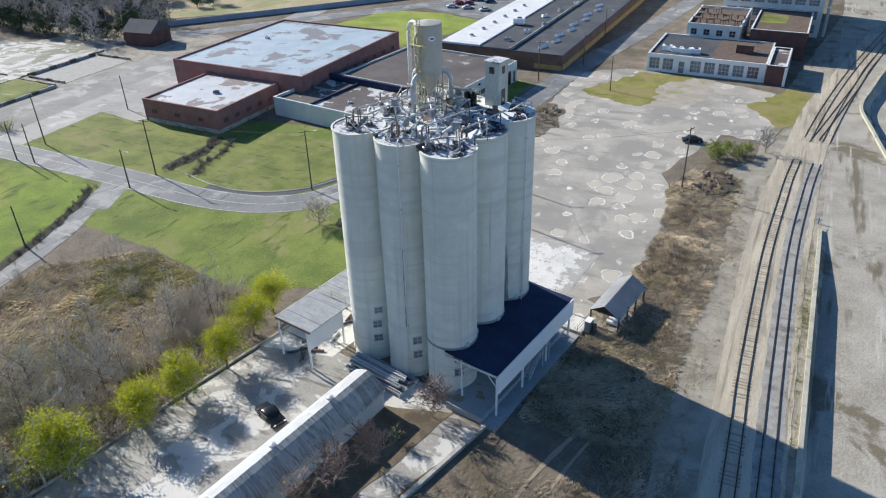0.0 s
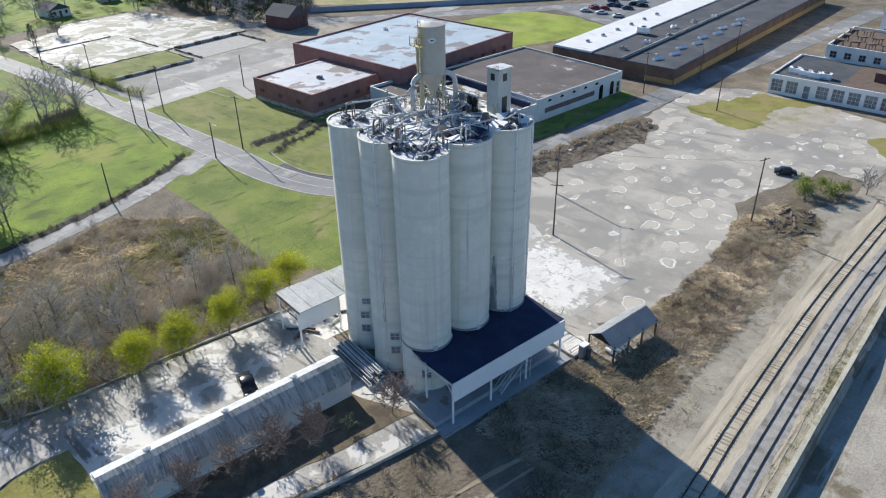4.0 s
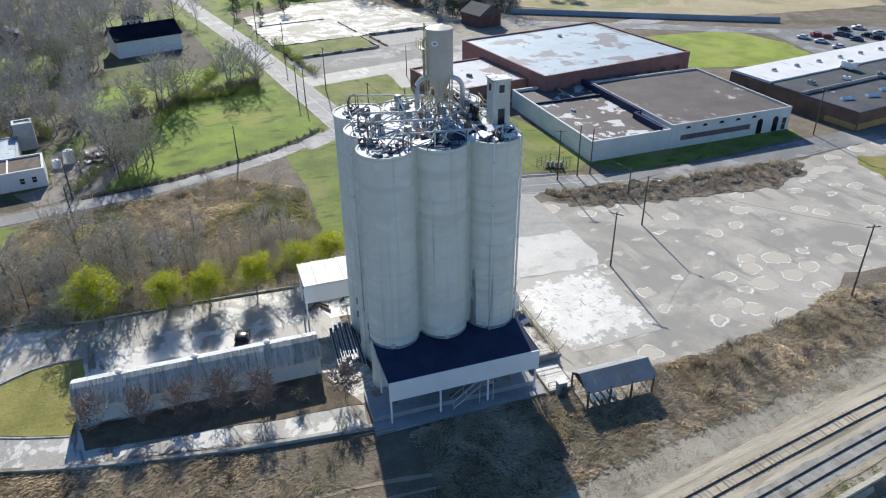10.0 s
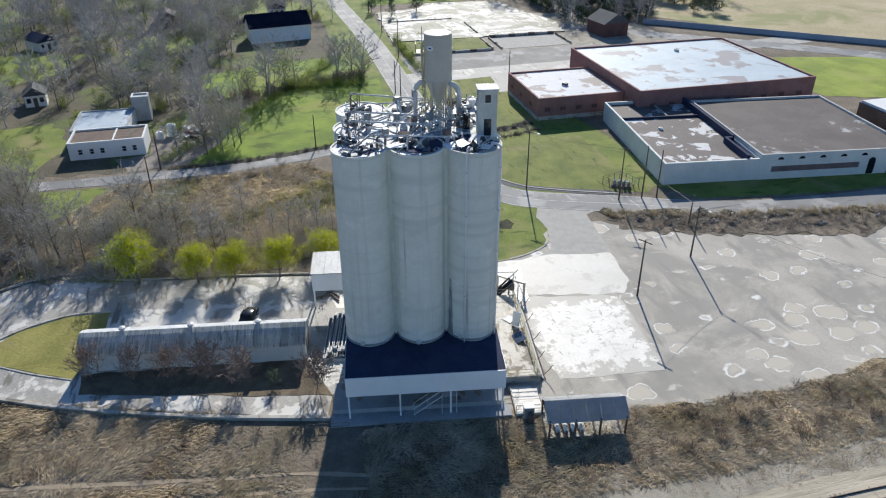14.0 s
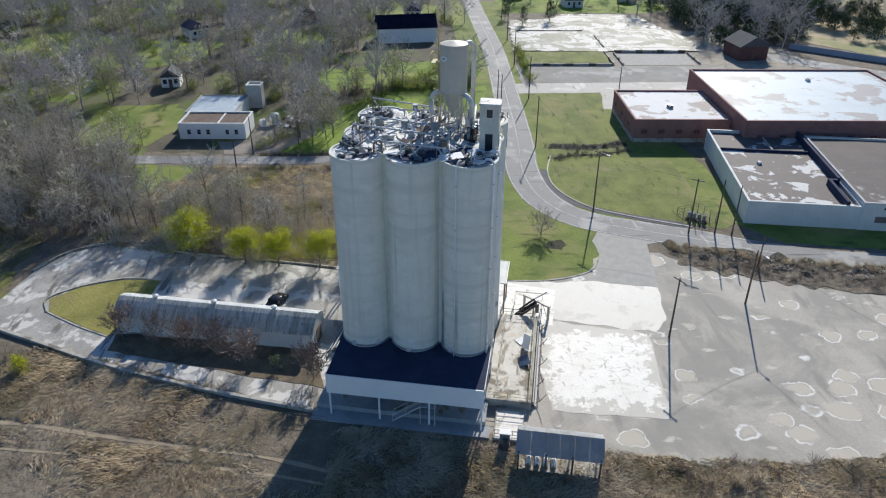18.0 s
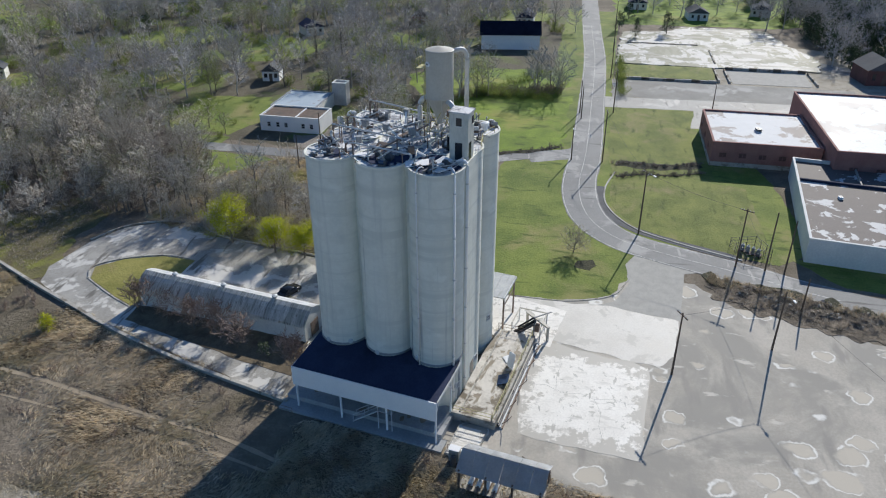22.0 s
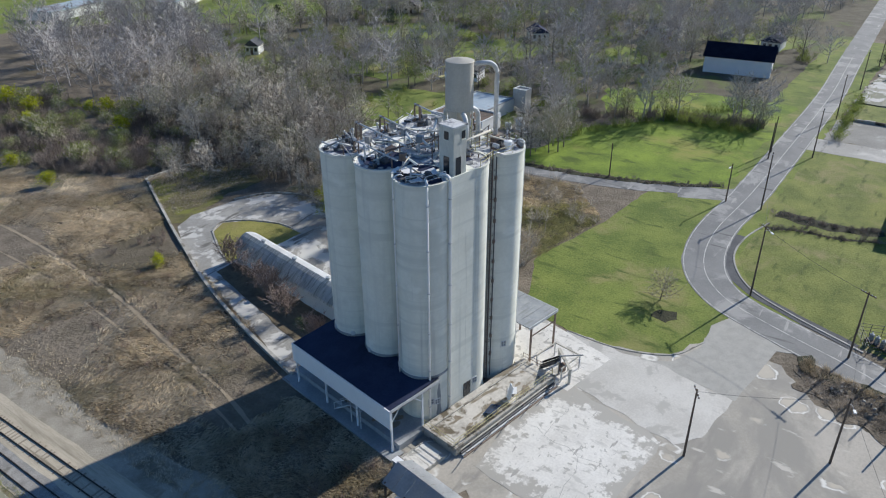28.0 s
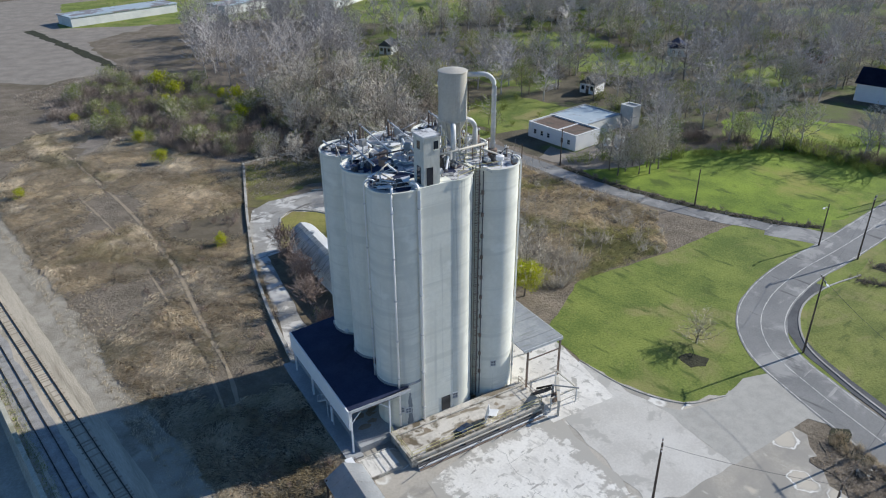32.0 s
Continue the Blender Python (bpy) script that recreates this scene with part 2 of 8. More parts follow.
mat("slab_bright", (0.66, 0.63, 0.57), (0.82, 0.79, 0.725), 0.25, 3.5, 0.62, 0.012, 9.0, c=(0.45, 0.43, 0.38), c_scale=0.6, c_cut=(0.56, 0.6), spec=0.45, streak=(((0.56, 0.535, 0.48), (1.2, 0.4, 1), (0.56, 0.66)), ((0.36, 0.345, 0.305), (0.25, 1.6, 1), (0.66, 0.7))))
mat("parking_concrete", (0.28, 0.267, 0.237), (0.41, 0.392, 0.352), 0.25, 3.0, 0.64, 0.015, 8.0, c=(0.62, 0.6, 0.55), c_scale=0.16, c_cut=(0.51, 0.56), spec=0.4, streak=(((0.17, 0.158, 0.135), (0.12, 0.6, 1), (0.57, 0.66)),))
mat("verge_soil", (0.13, 0.105, 0.07), (0.22, 0.175, 0.115), 0.3, 3.5, 0.95, 0.08, 3.0, c=(0.1, 0.08, 0.055), c_scale=0.2, c_cut=(0.48, 0.62))
mat("debris", (0.09, 0.073, 0.053), (0.26, 0.215, 0.16), 0.5, 3.0, 0.95, 0.35, 1.2, c=(0.05, 0.042, 0.032), c_scale=0.22, c_cut=(0.52, 0.62))
mat("dirt_path", (0.30, 0.245, 0.17), (0.38, 0.31, 0.22), 0.5, 4.0, 0.95, 0.04, 5.0)
mat("old_kerb", (0.38, 0.36, 0.315), (0.54, 0.515, 0.455), 0.4, 5.0, 0.9, 0.01, 9.0, c=(0.22, 0.2, 0.165), c_scale=0.5, c_cut=(0.5, 0.62))
mat("old_wall", (0.42, 0.40, 0.32), (0.58, 0.55, 0.44), 0.3, 4.0, 0.9, 0.01, 9.0, c=(0.30, 0.29, 0.20), c_scale=0.3, c_cut=(0.5, 0.66))
mat("puddle_grey", (0.37, 0.355, 0.32), (0.46, 0.445, 0.4), 0.6, 6.0, 0.9)
mat("dry_blade", (0.5, 0.42, 0.3), (0.76, 0.66, 0.5), 0.12, 0.9, 0.95, island=0.25, c=(0.43, 0.37, 0.24), c_scale=0.05, c_cut=(0.5, 0.64))
mat("grey_blade", (0.34, 0.295, 0.24), (0.54, 0.475, 0.395), 0.15, 1.5, 0.95, island=0.3)
mat("leaf_bud", (0.2, 0.255, 0.06), (0.34, 0.38, 0.11), 0.2, 2.0, 0.85, island=0.3)
mat("red_twig", (0.22, 0.165, 0.138), (0.35, 0.275, 0.23), 0.5, 3.0, 0.95, island=0.25)
mat("wet_stain", (0.24, 0.195, 0.14), (0.33, 0.275, 0.2), 0.5, 4.0, 0.5)
mat("yellow_rail", (0.45, 0.40, 0.18), (0.58, 0.53, 0.28), 1.0, 8.0, 0.6)
mat("car_white", (0.70, 0.71, 0.72), (0.78, 0.78, 0.78), 0.5, 4.0, 0.25, spec=0.6)
mat("car_red", (0.28, 0.03, 0.025), (0.34, 0.05, 0.04), 0.5, 4.0, 0.25, spec=0.6)
mat("car_blue", (0.03, 0.05, 0.10), (0.05, 0.08, 0.15), 0.5, 4.0, 0.25, spec=0.6)
mat("rubber", (0.012, 0.012, 0.012), (0.025, 0.025, 0.025), 1.0, 8.0, 0.9)
mat("bare_roof_brown", (0.13, 0.095, 0.075), (0.21, 0.155, 0.12), 0.3, 4.0, 0.9, 0.01, 6.0, c=(0.12, 0.10, 0.08), c_scale=0.3, c_cut=(0.5, 0.6))
mat("blue_fence", (0.3, 0.36, 0.43), (0.38, 0.44, 0.51), 0.3, 4.0, 0.7)
# blue-white a and b carry the sky's reflection on the warehouse roof
mat("roof_blue_white", (0.37, 0.45, 0.5), (0.48, 0.55, 0.59), 0.15, 2.5, 0.62, 0.01, 4.0, c=(0.25, 0.235, 0.24), c_scale=0.11, c_cut=(0.53, 0.58), spec=0.35)
mat("roof_deck", (0.56, 0.56, 0.555), (0.74, 0.74, 0.73), 0.7, 5.0, 0.62, 0.04, 5.0, shift=True, c=(0.2, 0.205, 0.22), c_scale=0.75, c_cut=(0.48, 0.58), spec=0.45)
mat("scrap", (0.20, 0.20, 0.20), (0.55, 0.55, 0.54), 0.6, 4.0, 0.6, island=0.5)
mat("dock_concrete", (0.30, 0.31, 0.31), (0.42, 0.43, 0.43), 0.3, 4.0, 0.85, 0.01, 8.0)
mat("dock_pale", (0.46, 0.425, 0.365), (0.66, 0.62, 0.55), 0.35, 3.0, 0.68, 0.015, 8.0, c=(0.15, 0.122, 0.08), c_scale=0.3, c_cut=(0.5, 0.6), spec=0.4, streak=(((0.25, 0.21, 0.15), (0.2, 0.9, 1), (0.56, 0.64)),))
mat("shed_roof", (0.62, 0.64, 0.63), (0.78, 0.795, 0.785), 0.4, 3.0, 0.66, 0.004, 8.0, streak=(((0.5, 0.53, 0.51), (0.15, 2.0, 0.15), (0.46, 0.62)), ((0.33, 0.36, 0.335), (0.5, 4.0, 0.5), (0.52, 0.68)), ((0.2, 0.225, 0.2), (1.2, 5.0, 1.2), (0.6, 0.72))))
mat("hut_roof", (0.46, 0.48, 0.5), (0.6, 0.61, 0.62), 0.4, 4.0, 0.6, 0.004, 8.0, metal=0.1)
mat("works_wall", (0.12, 0.08, 0.06), (0.20, 0.135, 0.10), 0.3, 5.0, 0.9, 0.008, 8.0)
mat("works_grey", (0.38, 0.38, 0.37), (0.52, 0.52, 0.50), 0.3, 4.0, 0.85, 0.006, 8.0)
mat("brick_dark", (0.10, 0.055, 0.05), (0.17, 0.09, 0.08), 0.4, 6.0, 0.9, 0.01, 8.0)
mat("band_brown", (0.14, 0.10, 0.10), (0.22, 0.165, 0.16), 0.4, 5.0, 0.8)
mat("window_grey", (0.10, 0.12, 0.14), (0.26, 0.29, 0.32), 0.35, 2.0, 0.3, spec=0.6)
mat("field_blade", (0.47, 0.39, 0.25), (0.72, 0.61, 0.43), 0.09, 0.8, 0.95, island=0.3, c=(0.38, 0.36, 0.16), c_scale=0.05, c_cut=(0.49, 0.62))
mat("sleeper_wood", (0.3, 0.255, 0.195), (0.43, 0.37, 0.285), 0.5, 5.0, 0.95, 0.006, 9.0, obrand=0.25)
mat("ruin_concrete", (0.42, 0.41, 0.385), (0.58, 0.57, 0.54), 0.12, 2.0, 0.72, 0.02, 4.0, c=(0.15, 0.155, 0.1), c_scale=0.12, c_cut=(0.49, 0.53), spec=0.35, streak=(((0.26, 0.25, 0.21), (0.3, 0.06, 1), (0.54, 0.6)), ((0.2, 0.2, 0.14), (0.07, 0.4, 1), (0.58, 0.63))))
mat("dark_run", (0.2, 0.215, 0.22), (0.3, 0.315, 0.32), 0.5, 3.0, 0.9, c=(0.48, 0.49, 0.49), c_scale=0.8, c_cut=(0.5, 0.62), stretch=(1, 1, 0.2))


def see_through(names, amount):
    """Thin leaves and blades let some light through."""
    for k in names:
        nt = MATS[k].node_tree
        bsdf, out = nt.nodes["Principled BSDF"], nt.nodes["Material Output"]
        tr, mx = nt.nodes.new("ShaderNodeBsdfTranslucent"), nt.nodes.new("ShaderNodeMixShader")
        nt.links.new(bsdf.inputs["Base Color"].links[0].from_socket, tr.inputs["Color"])
        mx.inputs[0].default_value = amount
        nt.links.new(bsdf.outputs[0], mx.inputs[1])
        nt.links.new(tr.outputs[0], mx.inputs[2])
        nt.links.new(mx.outputs[0], out.inputs["Surface"])


see_through(("leaf_spring", "leaf_bud", "dry_blade", "field_blade", "grey_blade"), 0.4)
mat("straw_field", (0.36, 0.30, 0.17), (0.50, 0.42, 0.26), 0.05, 1.0, 0.95, 0.1, 1.0, c=(0.28, 0.28, 0.12), c_scale=0.03, c_cut=(0.5, 0.62))
mat("sand_yard", (0.33, 0.3, 0.245), (0.47, 0.435, 0.365), 0.15, 3.0, 0.95, 0.08, 3.0, c=(0.2, 0.17, 0.115), c_scale=0.07, c_cut=(0.54, 0.62), streak=(((0.19, 0.16, 0.11), (0.25, 0.03, 1), (0.56, 0.66)), ((0.52, 0.485, 0.415), (0.6, 0.04, 1), (0.6, 0.7))))
mat("far_twig", (0.38, 0.352, 0.33), (0.55, 0.515, 0.485), 0.06, 1.0, 0.95, island=0.14)
mat("weathered_concrete", (0.56, 0.555, 0.49), (0.69, 0.685, 0.61), 0.4, 4.0, 0.9, 0.01, 8.0, c=(0.4, 0.4, 0.35), c_scale=0.5, c_cut=(0.5, 0.66), stretch=(1, 1, 0.35))
mat("scrub_twig", (0.21, 0.172, 0.148), (0.35, 0.295, 0.255), 0.1, 1.0, 0.95, island=0.2)
mat("slab_worn", (0.66, 0.63, 0.57), (0.82, 0.79, 0.725), 0.25, 3.5, 0.62, 0.012, 9.0, c=(0.46, 0.44, 0.39), c_scale=0.8, c_cut=(0.57, 0.62), spec=0.45, streak=(((0.58, 0.555, 0.5), (1.2, 0.4, 1), (0.56, 0.66)), ((0.4, 0.38, 0.34), (0.3, 1.6, 1), (0.64, 0.69))))
mat("lawn_dry", (0.19, 0.185, 0.045), (0.31, 0.285, 0.085), 0.2, 3.0, 0.95, 0.1, 2.0, c=(0.3, 0.24, 0.11), c_scale=0.12, c_cut=(0.5, 0.66))
mat("lot_soil", (0.36, 0.315, 0.25), (0.47, 0.42, 0.345), 0.25, 3.0, 0.95, 0.04, 4.0, c=(0.3, 0.29, 0.14), c_scale=0.15, c_cut=(0.52, 0.66))
mat("asphalt_dark", (0.07, 0.073, 0.08), (0.12, 0.123, 0.13), 0.3, 6.0, 0.85, 0.01, 20.0)
mat("grey_ballast", (0.27, 0.258, 0.235), (0.42, 0.4, 0.365), 0.5, 8.0, 0.95, 0.05, 9.0, c=(0.2, 0.19, 0.165), c_scale=0.3, c_cut=(0.52, 0.64))
mat("weed_green", (0.2, 0.22, 0.075), (0.36, 0.36, 0.14), 0.2, 2.0, 0.95, island=0.3)
mat("site_paving", (0.26, 0.25, 0.225), (0.38, 0.365, 0.33), 0.1, 3.0, 0.9, 0.01, 8.0, c=(0.47, 0.455, 0.42), c_scale=0.09, c_cut=(0.52, 0.62), spec=0.2)
mat("roof_clean", (0.7, 0.7, 0.68), (0.8, 0.8, 0.78), 0.2, 3.0, 0.7, 0.01, 4.0, streak=(((0.55, 0.54, 0.52), (0.1, 0.6, 1), (0.6, 0.7)),))
mat("woods_edge", (0.1, 0.09, 0.045), (0.19, 0.17, 0.08), 0.2, 2.5, 0.95, 0.15, 2.0, c=(0.2, 0.205, 0.05), c_scale=0.09, c_cut=(0.48, 0.62))
mat("lawn_vivid", (0.17, 0.23, 0.03), (0.34, 0.40, 0.06), 0.1, 2.5, 0.95, 0.06, 3.0, c=(0.33, 0.34, 0.09), c_scale=0.05, c_cut=(0.5, 0.7))
# sparser, greyer c patches: the hall roof's sun glints painted in
mat("roof_plain", (0.105, 0.09, 0.083), (0.16, 0.138, 0.126), 0.15, 3.0, 0.8, 0.01, 5.0, c=(0.42, 0.42, 0.42), c_scale=0.09, c_cut=(0.62, 0.68), spec=0.25)


def puddled(name, cell, dried, rim):
    """Dried puddles over a paved surface: pale beds with broken whitish rims."""
    nt = MATS[name].node_tree
    N, L = nt.nodes, nt.links
    bsdf = N["Principled BSDF"]
    base = bsdf.inputs["Base Color"].links[0].from_socket
    tc, nz = N.new("ShaderNodeTexCoord"), N.new("ShaderNodeTexNoise")
    nz.inputs["Scale"].default_value, nz.inputs["Detail"].default_value = 0.45, 4.0
    L.new(tc.outputs["Object"], nz.inputs["Vector"])
    warp = N.new("ShaderNodeVectorMath")
    warp.operation = "MULTIPLY_ADD"
    warp.inputs[1].default_value = (2.6, 2.6, 0)
    L.new(nz.outputs["Color"], warp.inputs[0])
    L.new(tc.outputs["Object"], warp.inputs[2])
    flat = N.new("ShaderNodeVectorMath")
    flat.operation = "MULTIPLY"
    flat.inputs[1].default_value = (1.0, 0.8, 0.0)
    L.new(warp.outputs[0], flat.inputs[0])
    vo = N.new("ShaderNodeTexVoronoi")
    vo.inputs["Scale"].default_value, vo.inputs["Randomness"].default_value = 1.0 / cell, 0.8
    L.new(flat.outputs[0], vo.inputs["Vector"])
    sp = N.new("ShaderNodeSeparateColor")
    L.new(vo.outputs["Color"], sp.inputs[0])

    def calc(op, x, y, z=None):
        q = N.new("ShaderNodeMath")
        q.operation = op
        for i, v in enumerate((x, y, z)):
            if isinstance(v, float):
                q.inputs[i].default_value = v
            elif v is not None:
                L.new(v, q.inputs[i])
        return q.outputs[0]

    def step(v, lo, hi):
        r = N.new("ShaderNodeMapRange")
        r.interpolation_type = "SMOOTHSTEP"
        r.inputs["From Min"].default_value, r.inputs["From Max"].default_value = lo, hi
        L.new(v, r.inputs["Value"])
        return r.outputs["Result"]

    def lay(fac, under, colour):
        q = N.new("ShaderNodeMix")
        q.data_type = "RGBA"
        L.new(fac, q.inputs["Factor"])
        a, b = [k for k in q.inputs if k.type == "RGBA"]
        L.new(under, a)
        b.default_value = (*colour, 1)
        return [k for k in q.outputs if k.type == "RGBA"][0]

    d = calc("MULTIPLY_ADD", sp.outputs[0], 0.3, vo.outputs["Distance"])
    patch = N.new("ShaderNodeTexNoise")
    patch.inputs["Scale"].default_value, patch.inputs["Detail"].default_value = 0.35, 3.0
    L.new(tc.outputs["Object"], patch.inputs["Vector"])
    bed = calc("MULTIPLY", step(d, 0.48, 0.38), 0.85)
    ring = calc("MULTIPLY", calc("MULTIPLY", step(d, 0.435, 0.465), step(d, 0.515, 0.475)), step(patch.outputs["Fac"], 0.38, 0.56))
    L.new(lay(ring, lay(bed, base, dried), rim), bsdf.inputs["Base Color"])


def peeling(name, centre, half, turn, bare):
    """A coating that has flaked off unevenly towards the edges of an oblong slab."""
    nt = MATS[name].node_tree
    N, L = nt.nodes, nt.links
    bsdf = N["Principled BSDF"]
    base = bsdf.inputs["Base Color"].links[0].from_socket
    tc, mp = N.new("ShaderNodeTexCoord"), N.new("ShaderNodeMapping")
    mp.vector_type = "TEXTURE"
    mp.inputs["Location"].default_value, mp.inputs["Rotation"].default_value = (*centre, 0), (0, 0, radians(turn))
    mp.inputs["Scale"].default_value = (*half, 1)
    L.new(tc.outputs["Object"], mp.inputs[0])
    ab = N.new("ShaderNodeVectorMath")
    ab.operation = "ABSOLUTE"
    L.new(mp.outputs[0], ab.inputs[0])
    xyz = N.new("ShaderNodeSeparateXYZ")
    L.new(ab.outputs[0], xyz.inputs[0])
    nz = N.new("ShaderNodeTexNoise")
    nz.inputs["Scale"].default_value, nz.inputs["Detail"].default_value, nz.inputs["Roughness"].default_value = 0.45, 8.0, 0.68
    L.new(tc.outputs["Object"], nz.inputs["Vector"])
    last = None
    for op, a, b, c in (("MAXIMUM", xyz.outputs[0], xyz.outputs[1], None), ("MULTIPLY_ADD", nz.outputs["Fac"], 1.5, "last")):
        q = N.new("ShaderNodeMath")
        q.operation = op
        L.new(a, q.inputs[0])
        if isinstance(b, float):
            q.inputs[1].default_value = b
        else:
            L.new(b, q.inputs[1])
        if c:
            L.new(last, q.inputs[2])
        last = q.outputs[0]
    r = N.new("ShaderNodeMapRange")
    r.inputs["From Min"].default_value, r.inputs["From Max"].default_value = 1.5, 1.6
    L.new(last, r.inputs["Value"])
    q = N.new("ShaderNodeMix")
    q.data_type = "RGBA"
    L.new(r.outputs["Result"], q.inputs["Factor"])
    a, b = [k for k in q.inputs if k.type == "RGBA"]
    L.new(base, a)
    b.default_value = (*bare, 1)
    L.new([k for k in q.outputs if k.type == "RGBA"][0], bsdf.inputs["Base Color"])


peeling("slab_worn", (-34.6, 95.6), (9.6, 8.6), -3.0, (0.43, 0.405, 0.355))
puddled("lot_paving", 4.2, (0.57, 0.515, 0.42), (0.76, 0.74, 0.68))
# ---- building helpers ----
A9 = radians(9.0)
SITE = Matrix.Translation((-33.0, 64.35, 0)) @ Matrix.Rotation(-A9, 4, "Z")


def part(name, bm, material, parent=None, label="", smooth=False):
    me = bpy.data.meshes.new(name)
    bm.to_mesh(me)
    bm.free()
    me.materials.append(MATS[material])
    if smooth:
        me.polygons.foreach_set("use_smooth", [True] * len(me.polygons))
    ob = new(name, me)
    if parent:
        ob.parent = parent
    if label:
        ob["label"] = label
    return ob


def thing(name, m, label, category, group="", kind=""):
    ob = new(name)
    ob.matrix_basis = m
    ob.empty_display_size = 0.3
    return tagged(ob, label, category, group, kind)


def site(e, n, z=0.0, turn=0.0):
    """A pose in the silo yard's own frame: e metres east, n metres north of the corner silo."""
    return SITE @ pose(e, n, z, 0, 0, turn)


def box(bm, x0, x1, y0, y1, z0, z1, m=None):
    vs = [bm.verts.new((x, y, z)) for x in (x0, x1) for y in (y0, y1) for z in (z0, z1)]
    if m is not None:
        for v in vs:
            v.co = m @ v.co
    for f in ((0, 1, 3, 2), (4, 6, 7, 5), (0, 4, 5, 1), (2, 3, 7, 6), (0, 2, 6, 4), (1, 5, 7, 3)):
        bm.faces.new([vs[i] for i in f])
    return bm


def boxes(*rows):
    bm = bmesh.new()
    for r in rows:
        box(bm, *r)
    return bm


def tube(bm, pts, r, seg=8, caps=True):
    """A round bar or pipe along a line of points; r is one radius or one for each point."""
    pts = [Vector(p) for p in pts]
    rs = r if isinstance(r, (list, tuple)) else [r] * len(pts)
    rings = []
    for i, p in enumerate(pts):
        d = (pts[min(i + 1, len(pts) - 1)] - pts[max(i - 1, 0)]).normalized()
        a = d.orthogonal().normalized() if abs(d.z) < 0.99 else Vector((1, 0, 0))
        if abs(d.z) < 0.99:
            a = d.cross(Vector((0, 0, 1))).normalized()
        b = d.cross(a)
        rings.append([bm.verts.new(p + (a * math.cos(k * 2 * math.pi / seg) + b * math.sin(k * 2 * math.pi / seg)) * rs[i]) for k in range(seg)])
    for q, w in zip(rings, rings[1:]):
        for k in range(seg):
            bm.faces.new((q[k], q[(k + 1) % seg], w[(k + 1) % seg], w[k]))
    if caps:
        bm.faces.new(rings[0][::-1])
        bm.faces.new(rings[-1])
    return bm


def lathe(bm, profile, seg=32, cx=0.0, cy=0.0):
    rings = []
    for r, z in profile:
        if r < 1e-4:
            rings.append([bm.verts.new((cx, cy, z))])
        else:
            rings.append([bm.verts.new((cx + r * math.cos(k * 2 * math.pi / seg), cy + r * math.sin(k * 2 * math.pi / seg), z)) for k in range(seg)])
    for q, w in zip(rings, rings[1:]):
        for k in range(seg):
            if len(q) == 1 and len(w) == 1:
                continue
            if len(q) == 1:
                bm.faces.new((q[0], w[(k + 1) % seg], w[k]))
            elif len(w) == 1:
                bm.faces.new((q[k], q[(k + 1) % seg], w[0]))
            else:
                bm.faces.new((q[k], q[(k + 1) % seg], w[(k + 1) % seg], w[k]))
    return bm


def outline(pts, step=3.0, jitter=0.0, closed=True):
    """Walks round a polygon in short steps, with an uneven edge."""
    out = []
    n = len(pts)
    for i in range(n if closed else n - 1):
        a, b = Vector(pts[i]), Vector(pts[(i + 1) % n])
        k = max(1, int((b - a).length / step))
        nrm = Vector(((b - a).y, -(b - a).x))
        if nrm.length:
            nrm.normalize()
        for j in range(k):
            p = a.lerp(b, j / k)
            out.append(p + nrm * jitter * noise.noise((p.x * 0.35, p.y * 0.35, 7.1)) * 2)
    if not closed:
        out.append(Vector(pts[-1]))
    return out


def sheet(name, pts, z, material, label, category, step=3.0, jitter=0.0, thick=0.25, kind="structure"):
    """A flat piece of ground or paving with a skirt, its top at z."""
    bm = bmesh.new()
    ring = outline(pts, step, jitter)
    top = [bm.verts.new((p.x, p.y, z)) for p in ring]
    low = [bm.verts.new((p.x, p.y, z - thick)) for p in ring]
    bm.faces.new(top)
    k = len(ring)
    for i in range(k):
        bm.faces.new((top[i], low[i], low[(i + 1) % k], top[(i + 1) % k]))
    bmesh.ops.recalc_face_normals(bm, faces=bm.faces)
    bmesh.ops.triangulate(bm, faces=[f for f in bm.faces if len(f.verts) > 4])
    if sum(f.normal.z for f in bm.faces if abs(f.normal.z) > 0.5) < 0:
        bmesh.ops.reverse_faces(bm, faces=bm.faces)
    return tagged(part(name, bm, material), label, category, kind=kind)


def ribbon_pts(centre, width):
    c = [Vector(p) for p in centre]
    l, r = [], []
    for i, p in enumerate(c):
        d = (c[min(i + 1, len(c) - 1)] - c[max(i - 1, 0)]).normalized()
        s = Vector((-d.y, d.x)) * width / 2
        l.append(p + s)
        r.append(p - s)
    return [tuple(p) for p in l + r[::-1]]


def smooth_line(pts, n=6):
    """Catmull-Rom through 2D points."""
    P = [Vector(p) for p in pts]
    P = [P[0] * 2 - P[1]] + P + [P[-1] * 2 - P[-2]]
    out = []
    for i in range(1, len(P) - 2):
        for k in range(n):
            t = k / n
            a, b, c, d = P[i - 1], P[i], P[i + 1], P[i + 2]
            out.append(tuple(0.5 * (2 * b + (c - a) * t + (2 * a - 5 * b + 4 * c - d) * t * t + (3 * b - a - 3 * c + d) * t ** 3)))
    out.append(tuple(P[-2]))
    return out


# ---- ground ----
def ground_z(x, y):
    """The yard east of the first wall lies low and rises to the north; beyond the second wall the ground drops again."""
    low = min(max((x - 8.2) / 0.8, 0), 1) * min(max((127 - y) / 22, 0), 1)
    edge = float(np.interp(y, (128, 162, 196, 232, 264, 330), (25.5, 19.6, 14.3, 20.4, 28, 47)))
    return -1.5 * max(low, min(max((x - edge) / 1.2, 0), 1) if y > 128 else 0)


